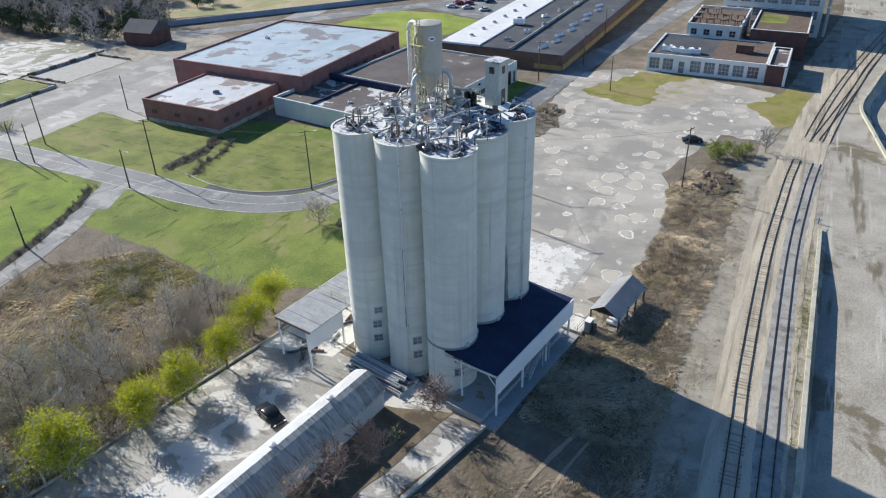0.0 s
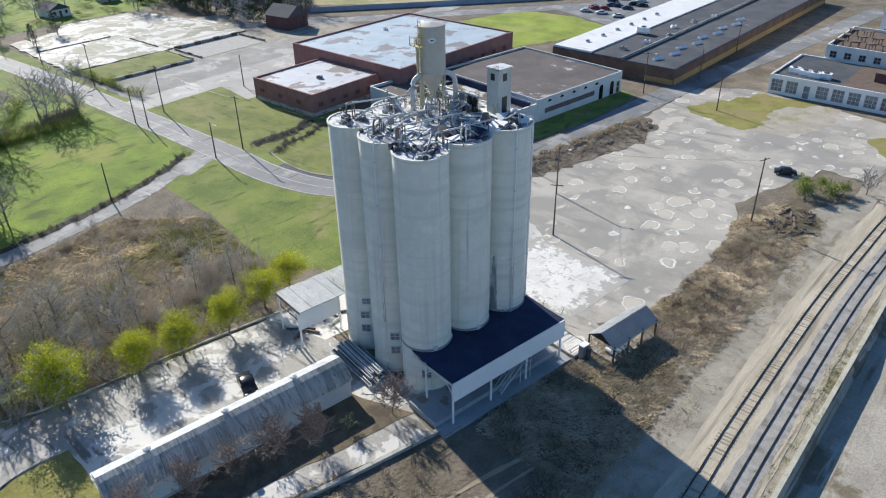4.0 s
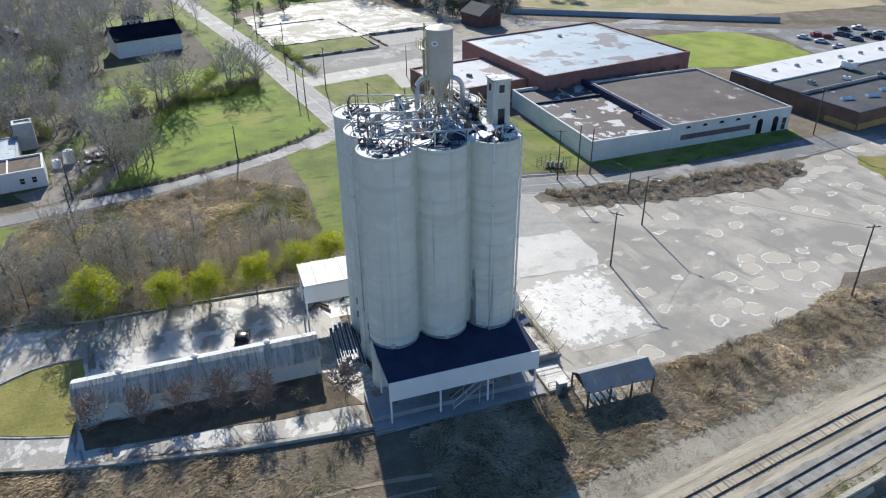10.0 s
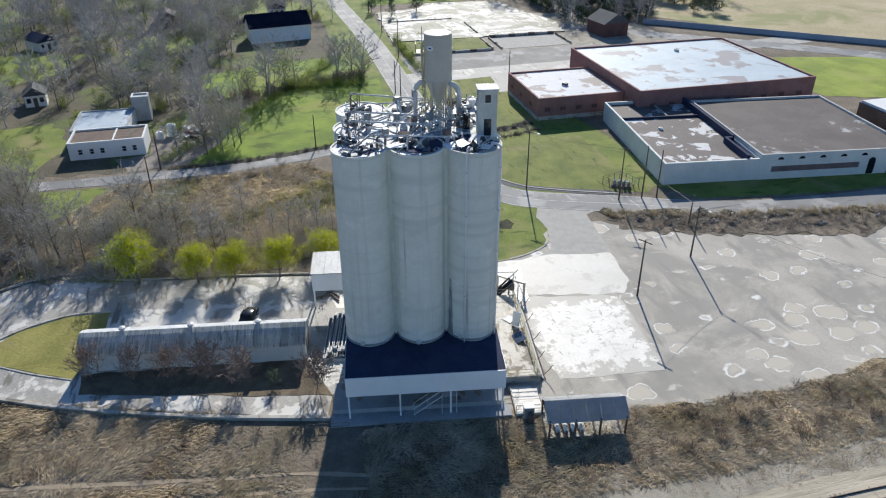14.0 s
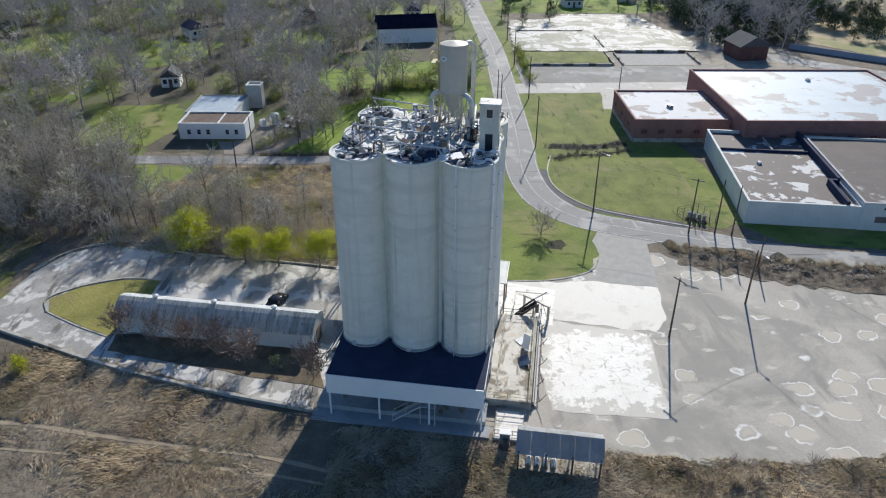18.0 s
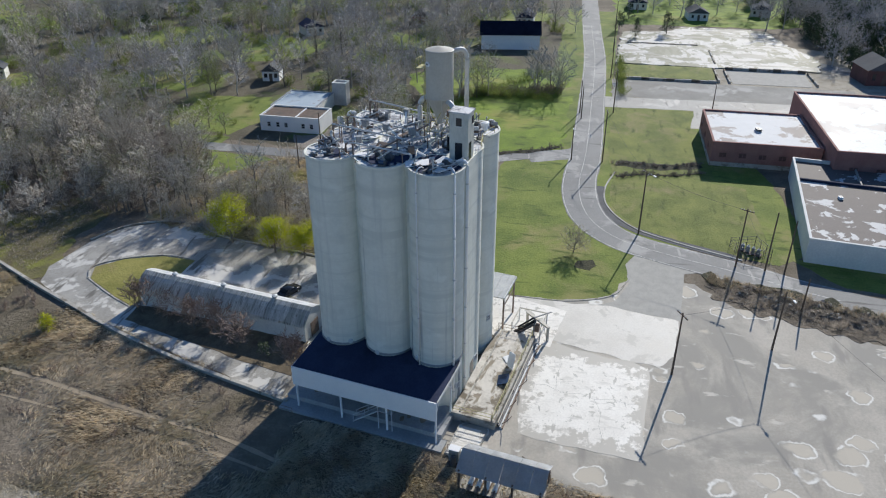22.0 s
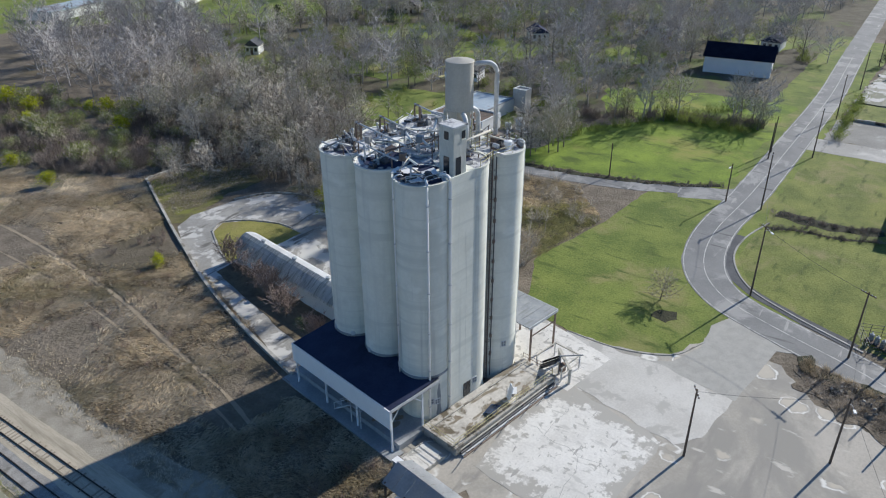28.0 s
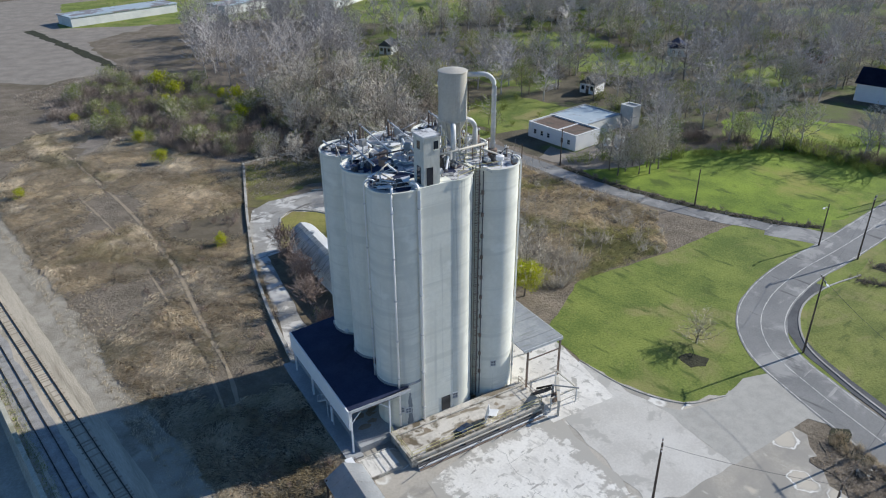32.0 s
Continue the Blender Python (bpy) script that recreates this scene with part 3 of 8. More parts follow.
def build_ground():
    xs = [-3500, -2000, -1000, -600, -420] + list(range(-360, 8, 8)) + [8, 8.2, 8.6, 9.0] + [10 + 1.2 * k for k in range(34)] + [54, 70, 120, 250, 600, 1500, 3000]
    ys = [-3000, -1500, -700, -400, -280] + list(range(-240, 360, 10)) + [420, 600, 1000, 2000, 3500]
    bm = bmesh.new()
    grid = [[bm.verts.new((x, y, ground_z(x, y) - (0.4 if x > 9.5 else 0.0))) for y in ys] for x in xs]
    for i in range(len(xs) - 1):
        for j in range(len(ys) - 1):
            bm.faces.new((grid[i][j], grid[i + 1][j], grid[i + 1][j + 1], grid[i][j + 1]))
    return tagged(part("ground", bm, "dry_brush"), "dry brown winter grass and bare soil reaching the horizon", "ground", kind="structure")


build_ground()
sheet("woods_floor", [(-116, -30), (-113, 24), (-128, 30), (-150, 40), (-190, 64), (-200, 88), (-420, 80), (-420, -220), (-160, -220), (-140, -100), (-118, -60)], 0.015, "woods_floor", "leaf litter and thin spring grass under bare trees", "ground", 4.0, 1.5)
sheet("grey_brush", [(-45, -18), (-62, -22), (-68, -60), (-75, -120), (-60, -150), (-30, -90), (-28, -40)], 0.012, "grey_brush", "grey brown dead scrub", "ground", 3.0, 2.0)
sheet("bare_field", [(-40, -130), (-66, -135), (-70, -190), (-120, -215), (-110, -330), (-20, -330), (-10, -160)], 0.018, "grey_soil", "bare greyish field of stubble", "ground", 4.0, 2.0)
sheet("field_ditch", ribbon_pts(smooth_line([(-58, -232), (-61.6, -191), (-64.1, -157), (-64.8, -129), (-66, -108)]), 4.0), 0.03, "leaf_dark_ground", "dark overgrown ditch across the bare field", "ditch", 2.0, 0.8)
sheet("straw_field", [(-168, 262), (-200, 228), (-232, 200), (-290, 215), (-330, 300), (-250, 360), (-150, 340)], 0.022, "straw_field", "tan straw field beyond the fence", "field", 4.0, 1.5)
sheet("far_meadow", [(-70, -228), (-100, -212), (-170, -178), (-175, -150), (-215, -130), (-280, -190), (-200, -300), (-90, -300)], 0.02, "lawn", "green meadow beyond the woods", "lawn", 4.0, 1.5)
MAIN_ROAD = smooth_line([(-420, 82), (-270, 89), (-212, 92), (-155, 92.5), (-124, 92.5), (-103, 91.8), (-89, 94.2), (-80.5, 100), (-76, 109), (-72, 120), (-67, 132), (-63, 150), (-60, 200), (-52, 250), (-42, 330)])
sheet("main_road", ribbon_pts(MAIN_ROAD, 7.4), 0.06, "asphalt", "worn grey asphalt street with pale patches", "road", 2.0, 0.1)
for s, nm in ((-3.4, "edge_line"), (3.4, "edge_line"), (0.0, "centre_line")):
    l = [Vector(p) for p in MAIN_ROAD[6:62]]
    off = []
    for i, p in enumerate(l):
        d = (l[min(i + 1, len(l) - 1)] - l[max(i - 1, 0)]).normalized()
        off.append(tuple(p + Vector((-d.y, d.x)) * s))
    sheet(nm, ribbon_pts(off, 0.13), 0.067, "road_paint", "faded pale line painted along the street", "road marking", 6.0, 0.0, 0.05)
SIDE_ROAD = smooth_line([(-112, -30), (-109.5, 0), (-109, 22), (-109.5, 44), (-112.5, 63), (-117.5, 77), (-123, 89.5)])
sheet("side_road", ribbon_pts(SIDE_ROAD, 4.6), 0.045, "asphalt", "narrow worn grey lane between the lawn and the thicket", "road", 2.0, 0.25)
sheet("lane_mouth", [(-128.5, 90.6), (-118.6, 89.6), (-114.6, 80.5), (-117.6, 79), (-122, 86.5)], 0.043, "asphalt", "worn asphalt flare where the lane meets the street", "road", 1.0, 0.1)
# flat strip; the bank's shade is put into its near-black colour
sheet("lane_bank", ribbon_pts(smooth_line([(-112.4, 32), (-112.4, 46), (-115.6, 64), (-120.6, 77.5), (-125.5, 86)]), 1.7), 0.09, "leaf_dark_ground", "grass bank along the lane with its shade painted dark", "bank", 1.0, 0.3)
CROSS_ROAD = smooth_line([(-165, 96), (-166, 120), (-168, 160), (-172, 190), (-178, 240)])
sheet("cross_road", ribbon_pts(CROSS_ROAD, 10), 0.05, "pale_road", "wide pale concrete side street", "road", 3.0, 0.2)
sheet("north_street", ribbon_pts(smooth_line([(-230, 150), (-200, 188), (-166, 232), (-138, 266), (-110, 300), (-80, 340)]), 9), 0.055, "asphalt", "grey street behind the brick warehouse", "road", 3.0, 0.2)
sheet("far_car_park", [(-140, 258), (-112, 248), (-95, 285), (-110, 320), (-135, 290)], 0.05, "asphalt", "grey car park", "pavement", 3.0, 0.3)
sheet("brick_yard", [(-160, 120), (-146, 118), (-146, 143), (-158, 144), (-158, 196), (-163, 196), (-162, 120)], 0.04, "pale_road", "pale concrete yard beside the brick warehouse", "pavement", 3.0, 0.3)
sheet("lot_paving", [(-67, 101), (-66.5, 112), (-61, 118), (-54, 140), (-50, 158), (-57, 168), (-57, 200), (-48, 206), (-42, 208), (-20, 204), (-6, 200), (-2, 186), (-6, 165), (-14, 165), (-19, 150), (-22, 139), (-19, 133), (-17, 117), (-17.3, 105), (-19, 93), (-25, 86), (-60, 86)], 0.03, "lot_paving", "cracked weathered grey paved yard with pale puddle stains", "pavement", 2.0, 0.7)
sheet("concrete_slab", [(-46.5, 87), (-42.6, 104.4), (-24.2, 102.6), (-26, 87.8)], 0.05, "slab_worn", "bright concrete slab with white coating peeling at its edges", "pavement", 0.4, 0.3)
sheet("concrete_apron", [(-57.2, 84), (-57, 91), (-56.9, 96), (-57.3, 98.2), (-55.2, 108.9), (-46, 107.9), (-42.8, 105.4), (-46.8, 88)], 0.046, "slab_concrete", "pale concrete apron slab before the lawn corner", "pavement", 0.5, 0.25)
sheet("street_apron", [(-57.0, 96.4), (-58.8, 99.5), (-64.8, 101.7), (-71, 101.2), (-75, 103), (-70.6, 113), (-69.8, 110.8), (-55.3, 109.2)], 0.04, "puddle_grey", "grey concrete apron joining the street", "pavement", 1.0, 0.08)
sheet("lawn_triangle", [(-120, 84), (-98, 87.5), (-88, 89.3), (-79.5, 94.6), (-75, 101.5), (-66, 101.5), (-60.5, 98.8), (-57.6, 92), (-57.2, 84), (-60, 76), (-75, 70), (-95, 74.5), (-111, 75)], 0.035, "lawn", "green lawn corner beside the street bend", "lawn", 2.0, 0.5)
sheet("bare_patch", [(-70.5, 93.2), (-71.5, 95.6), (-69.5, 96.6), (-67.6, 95.2), (-68.4, 92.9)], 0.05, "leaf_dark_ground", "round patch of scorched dark soil in the lawn", "soil", 0.5, 0.3, 0.05)
sheet("lawn_east", [(-113, 99.5), (-103, 98), (-94, 98.8), (-86.5, 103), (-82, 110), (-77.5, 121), (-76, 126), (-84, 126.5), (-109, 126), (-112, 112)], 0.035, "lawn_olive", "mown olive lawn inside the street bend", "lawn", 2.0, 0.3)
sheet("street_verge", [(-300, 78), (-128, 80), (-113, 74), (-95, 73), (-75, 69), (-58, 76), (-57.6, 97), (-65, 101), (-74, 103), (-79.5, 113), (-76, 127), (-82, 134), (-112, 132), (-160, 122), (-165, 98), (-300, 100)], 0.024, "lawn", "mown grass verge along the street", "lawn", 2.0, 0.4)
sheet("town_lawn", [(-274, 98), (-276, 160), (-300, 210), (-420, 240), (-420, 98)], 0.02, "lawn_bright", "green lawns beyond the cleared site", "lawn", 3.0, 1.5)
# no hollow here: the weedy gully's shadow is in the sheet's dark colour
sheet("ditch", ribbon_pts(smooth_line([(-118, 99.5), (-117.5, 106), (-118, 112), (-120.5, 118)]), 3.4), 0.06, "leaf_dark_ground", "weedy ditch below the brick building with its shadow painted dark", "ditch", 1.0, 0.6)
sheet("ditch", ribbon_pts(smooth_line([(-110.5, 99.5), (-112.5, 105), (-113.2, 112), (-116, 118)]), 0.9), 0.062, "leaf_dark_ground", "dark drain line across the lawn", "ditch", 1.0, 0.25)
sheet("lawn_brick", [(-160, 98), (-124, 97.5), (-112, 98.5), (-112, 120), (-121, 121), (-146, 119), (-160, 120)], 0.034, "lawn_olive", "mown lawn before the brick building", "lawn", 2.0, 0.4)
sheet("lawn_lane", [(-114.5, 30), (-113, 44), (-116, 62), (-121, 76), (-126.5, 86.5), (-170, 87), (-166, 62), (-146, 46), (-130, 33)], 0.034, "lawn_bright", "bright green meadow beyond the lane", "lawn", 2.0, 0.8)
sheet("lawn_far", [(-182, 33), (-160, 44), (-162, 62), (-178, 86), (-196, 86), (-194, 60)], 0.033, "lawn_bright", "bright green clearing among bare trees", "lawn", 3.0, 1.2)
for pts in ([(-92, 14), (-104, 22), (-106, 2), (-98, -8)], [(-116, -20), (-146, -18), (-150, 2), (-132, 8), (-118, 4)], [(-150, -50), (-175, -40), (-170, -20), (-150, -28)], [(-205, -92), (-240, -70), (-225, -40), (-195, -60)], [(-250, -90), (-290, -80), (-280, -50)], [(-215, 10), (-240, 14), (-236, 34), (-212, 30)], [(-275, 40), (-300, 50), (-290, 74), (-262, 66)], [(-184, -26), (-206, -42), (-224, -30), (-220, -2), (-194, -8)], [(-136, -92), (-152, -98), (-162, -86), (-148, -76)], [(-160, -128), (-178, -150), (-172, -166), (-156, -148)], [(-205, -132), (-226, -166), (-244, -150), (-222, -120)], [(-262, -90), (-262, -116), (-290, -120), (-296, -84)], [(-106, -9), (-115, -10), (-116, 5), (-107, 7)]):
    sheet("clearing", pts, 0.03, "lawn", "patch of spring grass between the trees", "lawn", 3.0, 1.5)
sheet("lawn_north", [(-160, 210), (-150, 250), (-128, 252), (-108, 246), (-112, 225), (-120, 204), (-140, 197)], 0.034, "lawn_vivid", "bright lawn between the warehouse and the works", "lawn", 3.0, 0.5)
sheet("hall_verge", [(-79, 129), (-76, 152), (-71.5, 186), (-66.5, 184), (-67, 160), (-70.5, 136)], 0.034, "lawn", "shaded grass verge along the white hall", "lawn", 2.0, 0.2)
sheet("worn_patch", [(-37, 178), (-38, 190), (-34, 205), (-22, 205), (-21, 188), (-27, 178)], 0.04, "lot_soil", "bare pale soil beside the thin grass", "soil", 0.7, 1.0, 0.05)
sheet("lot_lawn", [(-53, 184), (-46, 196), (-40.5, 206), (-27, 206.4), (-28, 203.6), (-33, 200), (-35, 192), (-32.5, 184), (-35, 177), (-42, 177.5)], 0.045, "lawn_dry", "thin olive grass at the yard's far corner", "lawn", 0.7, 1.0)
sheet("lot_lawn", [(-11, 187), (-2, 206), (2, 204), (4, 186), (-2, 173)], 0.045, "lawn_dry", "thin green grass beside the tracks", "lawn", 0.7, 0.9)
sheet("debris_strip", [(-69, 114), (-68, 122), (-64, 133), (-60.5, 150), (-57.5, 170), (-52, 168), (-50, 158), (-54, 140), (-58, 126), (-62.5, 115)], 0.082, "debris", "rough strip of dead weeds and rubble", "verge", 0.7, 1.3)
# the shadow line under the weedy street edge, painted as a dark strip
sheet("street_bank", ribbon_pts(smooth_line([(-69.3, 114.5), (-66.6, 124), (-63.2, 136), (-60.2, 150), (-57.8, 167)]), 2.6), 0.088, "leaf_dark_ground", "weedy bank below the street with its shadow line painted dark", "bank", 0.6, 1.5)
sheet("bend_widening", ribbon_pts(smooth_line([(-104, 96.2), (-94.1, 96.7), (-86.0, 101.5), (-81.6, 109.2), (-77.2, 120)]), 2.0), 0.052, "asphalt_dark", "darker tarmac widening inside the street bend", "road", 1.0, 0.12)
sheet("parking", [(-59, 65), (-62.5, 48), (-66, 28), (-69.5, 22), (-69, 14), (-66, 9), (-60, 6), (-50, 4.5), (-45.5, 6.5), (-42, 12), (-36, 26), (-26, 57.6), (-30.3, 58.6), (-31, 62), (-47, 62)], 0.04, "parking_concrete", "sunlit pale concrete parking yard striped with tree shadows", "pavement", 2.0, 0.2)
sheet("yard_island", [(-51.5, 12.4), (-55, 16), (-57.3, 22), (-57, 28), (-47, 27.5), (-41.8, 25.5), (-44.5, 20), (-48, 14)], 0.09, "lawn_dry", "kerbed grass island in the parking yard", "lawn", 1.5, 0.15)
sheet("shed_verge", [(-42.4, 26.5), (-38.6, 56), (-30.2, 58.6), (-33.5, 45), (-38.2, 26.7)], 0.08, "verge_soil", "strip of dull grass and soil along the shed", "lawn", 1.5, 0.25)
sheet("gravel_shoulder", [(-5.6, -60), (-5.8, 20), (-6.6, 56), (-7.6, 75), (-9.5, 90), (-9, 104), (-8, 124), (-14, 140), (-6, 152), (-4, 200), (8, 300), (36, 300), (27, 264), (19.4, 232), (13.6, 196), (18.8, 162), (8.1, 124), (8.1, -60)], 0.02, "gravel", "grey gravel shoulder beside the railway", "gravel", 1.5, 0.5)
sheet("rail_bed", [(1.5, -60), (0.2, 0), (-1.2, 50), (-2.6, 90), (-3.2, 110), (-3, 135), (-1.5, 154), (1, 190), (8, 230), (16, 275), (24, 275), (15, 225), (9.5, 190), (7.2, 160), (6.4, 110), (7.2, 60), (7.6, -60)], 0.06, "ballast", "pale gravel railway bed", "railway bed", 1.5, 0.12)
bm = bmesh.new()
xs = [8.0, 8.3, 9.0, 9.6] + [10.8 + 1.2 * k for k in range(32)] + [54, 70, 120, 300]
ys = [-60 + 4 * k for k in range(101)]
grid = [[bm.verts.new((x, y, ground_z(x, y) + 0.045)) for y in ys] for x in xs]
for i in range(len(xs) - 1):
    for j in range(len(ys) - 1):
        bm.faces.new((grid[i][j], grid[i + 1][j], grid[i + 1][j + 1], grid[i][j + 1]))
tagged(part("east_yard", bm, "sand_yard"), "sandy bare ground east of the wall", "ground", kind="structure")
for line, w in (([(-15.5, 62), (-18, 53), (-20.5, 38), (-23.8, 19), (-25.7, -5), (-26, -30), (-25.6, -52), (-24, -80)], 0.6), ([(-13.6, 62), (-15.5, 53), (-17.5, 38), (-19.5, 19), (-20.5, 0), (-20, -30)], 0.35)):
    sheet("dirt_track", ribbon_pts(smooth_line(line, 10), w), 0.03, "dirt_path", "pale worn wheel track through the dry grass", "track", 1.0, 0.1)
sheet("hut_path", ribbon_pts([tuple((SITE @ Vector((9.0, 16.5, 0))).xy), tuple((SITE @ Vector((8.8, 30, 0))).xy)], 1.2), 0.035, "dirt_path", "worn earth path beside the hut", "track", 1.0, 0.2)

def yard_pts(*pts):
    return [tuple((SITE @ Vector((e, n, 0))).xy) for e, n in pts]


sheet("dock_apron", yard_pts((-16, 15.9), (-16, 24.4), (-4, 26), (3, 27), (8.8, 25.5), (8.9, 16.2), (3.4, 15.9)), 0.034, "lot_paving", "grey worn paving round the loading dock", "pavement", 1.0, 0.15)
sheet("rear_apron", yard_pts((-26.5, -9.5), (-27, 12), (-25.5, 24.2), (-15.6, 24.0), (-15.6, 12), (-16.2, -5.5)), 0.052, "slab_bright", "pale concrete apron behind the silos", "pavement", 1.0, 0.12)

sheet("ruin_ground", [(-169, 98), (-171, 190), (-200, 196), (-236, 190), (-246, 150), (-242, 100)], 0.03, "gravel", "pale rubble ground round the demolished buildings", "ground", 3.0, 1.5)
# cleared site by the side street: pavement, a grassed plinth, a sunken floor and the wide pale slab
sheet("ruin_pavement", [(-170.5, 98), (-171.5, 166), (-189.5, 168), (-189, 98)], 0.045, "site_paving", "pale worn paving before the cleared site", "pavement", 2.0, 0.4)
sheet("ruin_plinth", [(-191, 99.5), (-191.5, 129), (-206.5, 129.5), (-206, 100)], 0.7, "lawn_olive", "grassed concrete plinth on the cleared site", "plinth", 1.5, 0.25, 0.8)
sheet("ruin_slab", [(-191, 134), (-191.5, 157), (-207, 158), (-206.5, 134)], 0.1, "puddle_grey", "grey concrete floor left on the cleared site", "slab", 1.5, 0.3, 0.4)
sheet("ruin_slab", [(-209, 99), (-208.5, 131), (-209.5, 163), (-226, 166), (-246, 160), (-270, 156), (-272, 126), (-262, 118), (-258, 101)], 0.35, "ruin_concrete", "wide white broken floor slab of a demolished building", "slab", 1.5, 0.8, 0.6)
for x0, x1, y0, y1, h in ((-190.9, -190.3, 99.3, 129.3, 0.95), (-207.9, -207.3, 133.6, 158.2, 1.2), (-206.5, -191.2, 133.0, 133.5, 0.8), (-206.8, -192.4, 158.4, 158.9, 0.9), (-206.8, -191.0, 129.8, 130.3, 1.0), (-232, -214, 131.0, 131.5, 0.9), (-240, -239.5, 103, 128, 0.8)):
    w = thing("ruin_wall", pose(0, 0, 0), "low dark broken foundation wall on the cleared site", "wall", "foundation walls")
    n = max(2, int(max(x1 - x0, y1 - y0) / 2.4))
    for k in range(n):
        fx, fy = (x1 - x0) / n, (y1 - y0) / n
        long_x = (x1 - x0) > (y1 - y0)
        a0, a1 = (x0 + fx * k, x0 + fx * (k + 1) - 0.02) if long_x else (x0, x1)
        b0, b1 = (y0, y1) if long_x else (y0 + fy * k, y0 + fy * (k + 1) - 0.02)
        part("block", boxes((a0, a1, b0, b1, 0, h * (0.7 + 0.3 * abs(noise.noise((k * 0.7, x0, y0)))))), "debris" if k % 3 == 0 else "old_kerb", w)

# kerbs and low walls
def kerb(name, line, w, h, material, label, z0=0.0):
    sheet(name, ribbon_pts(smooth_line(line), w), z0 + h, material, label, "kerb", 2.0, 0.0, h + 0.1)


kerb("island_kerb", [(-57.2, 28), (-57.6, 22), (-55.2, 15.8), (-51.6, 12.1), (-47.9, 13.7)], 0.3, 0.22, "old_kerb", "worn concrete kerb round the grass island")
kerb("island_kerb", [(-47.9, 13.7), (-44.3, 19.8), (-41.6, 25.4)], 0.22, 0.14, "old_kerb", "worn concrete kerb round the grass island")
kerb("yard_wall", [(-56.2, -18.9), (-62, -18.9), (-68.5, -18.2)], 0.4, 0.45, "old_kerb", "low weathered concrete wall at the wood's edge")
sheet("wood_edge_lawn", [(-45.6, 4), (-55.4, -17.8), (-68, -17.6), (-76, -9), (-77, 0), (-70, 3), (-62, 2), (-54, 4), (-49.5, 9)], 0.036, "woods_edge", "rough olive grass between the parking yard and the wood", "lawn", 1.5, 0.7)
kerb("yard_wall", [(-25.6, 58.4), (-30, 42), (-35.0, 27.5), (-40, 16), (-44.4, 6), (-55.8, -18.6)], 0.5, 0.5, "old_kerb", "low weathered concrete wall along the driveway")
kerb("parking_kerb", [(-59.4, 65), (-62.9, 48), (-66.4, 28), (-69.8, 22), (-69.4, 14), (-66, 8.6), (-60, 5.6)], 0.3, 0.3, "old_kerb", "dark worn kerb along the parking yard")
kerb("lawn_kerb", [(-57.2, 84), (-57.4, 92), (-60.3, 98.9), (-66, 101.7)], 0.2, 0.12, "old_kerb", "concrete kerb round the lawn corner")
kerb("lawn_kerb", [(-112.5, 99.2), (-103, 97.2), (-94, 97.9), (-85.8, 102.6), (-81.2, 110), (-76.6, 121)], 0.3, 0.14, "pale_road", "pale concrete kerb round the street bend")
kerb("retaining_wall", [(8.35, -60), (8.3, 20), (8.1, 71.6), (7.95, 92.4), (7.9, 111.5), (7.8, 126)], 0.55, 2.0, "old_wall", "long low concrete retaining wall east of the tracks", -1.55)
kerb("retaining_wall", [(25, 128), (22.5, 143), (19.2, 162), (16.2, 180), (13.9, 196), (16.3, 212), (19.9, 232), (27.5, 264)], 0.6, 2.15, "old_wall", "bent concrete retaining wall beside the far tracks", -1.55)

# puddle stains on the yard
def blob(bm, x, y, rx, ry, z, seed, k=28):
    ring = []
    for i in range(k):
        a = i * 2 * math.pi / k
        r = 1 + 0.5 * noise.noise((math.cos(a) * 1.3 + seed, math.sin(a) * 1.3, seed * 3.7)) + 0.16 * noise.noise((math.cos(a) * 4 + seed, math.sin(a) * 4, seed * 1.9))
        ring.append(bm.verts.new((x + rx * r * math.cos(a), y + ry * r * math.sin(a), z)))
    bm.faces.new(ring)


# cracks and joints across the bright slab
CRACKS = (((-36.4, 87.6), (-35.8, 89.4), (-36.1, 90.6), (-35.3, 92), (-34.9, 93.8), (-35.2, 95.2), (-34.4, 97), (-34.9, 99.5), (-34.3, 101.2), (-34.6, 103.2)), ((-45.6, 91), (-43, 91.6), (-41, 92.4), (-38.6, 91.9), (-35.5, 92)), ((-34.4, 97), (-32, 97.9), (-29.5, 97.7), (-27, 98.2), (-25, 97.6)))
for line in CRACKS:
    bm = bmesh.new()
    for (x0, y0), (x1, y1) in zip(line, line[1:]):
        d = Vector((x1 - x0, y1 - y0)).normalized()
        o = Vector((-d.y, d.x)) * 0.025
        bm.faces.new([bm.verts.new((*(Vector(p) + o * q), 0.0545)) for p, q in (((x0, y0), 1), ((x0, y0), -1), ((x1, y1), -1), ((x1, y1), 1))])
    tagged(part("slab_crack", bm, "puddle_grey"), "thin dark crack across the bright slab", "crack", kind="structure")
# ---- the silos ----
SILO_R, SILO_H, PITCH_E, PITCH_N = 3.12, 32.3, 6.4, 6.42
DECK = SILO_H - 0.08


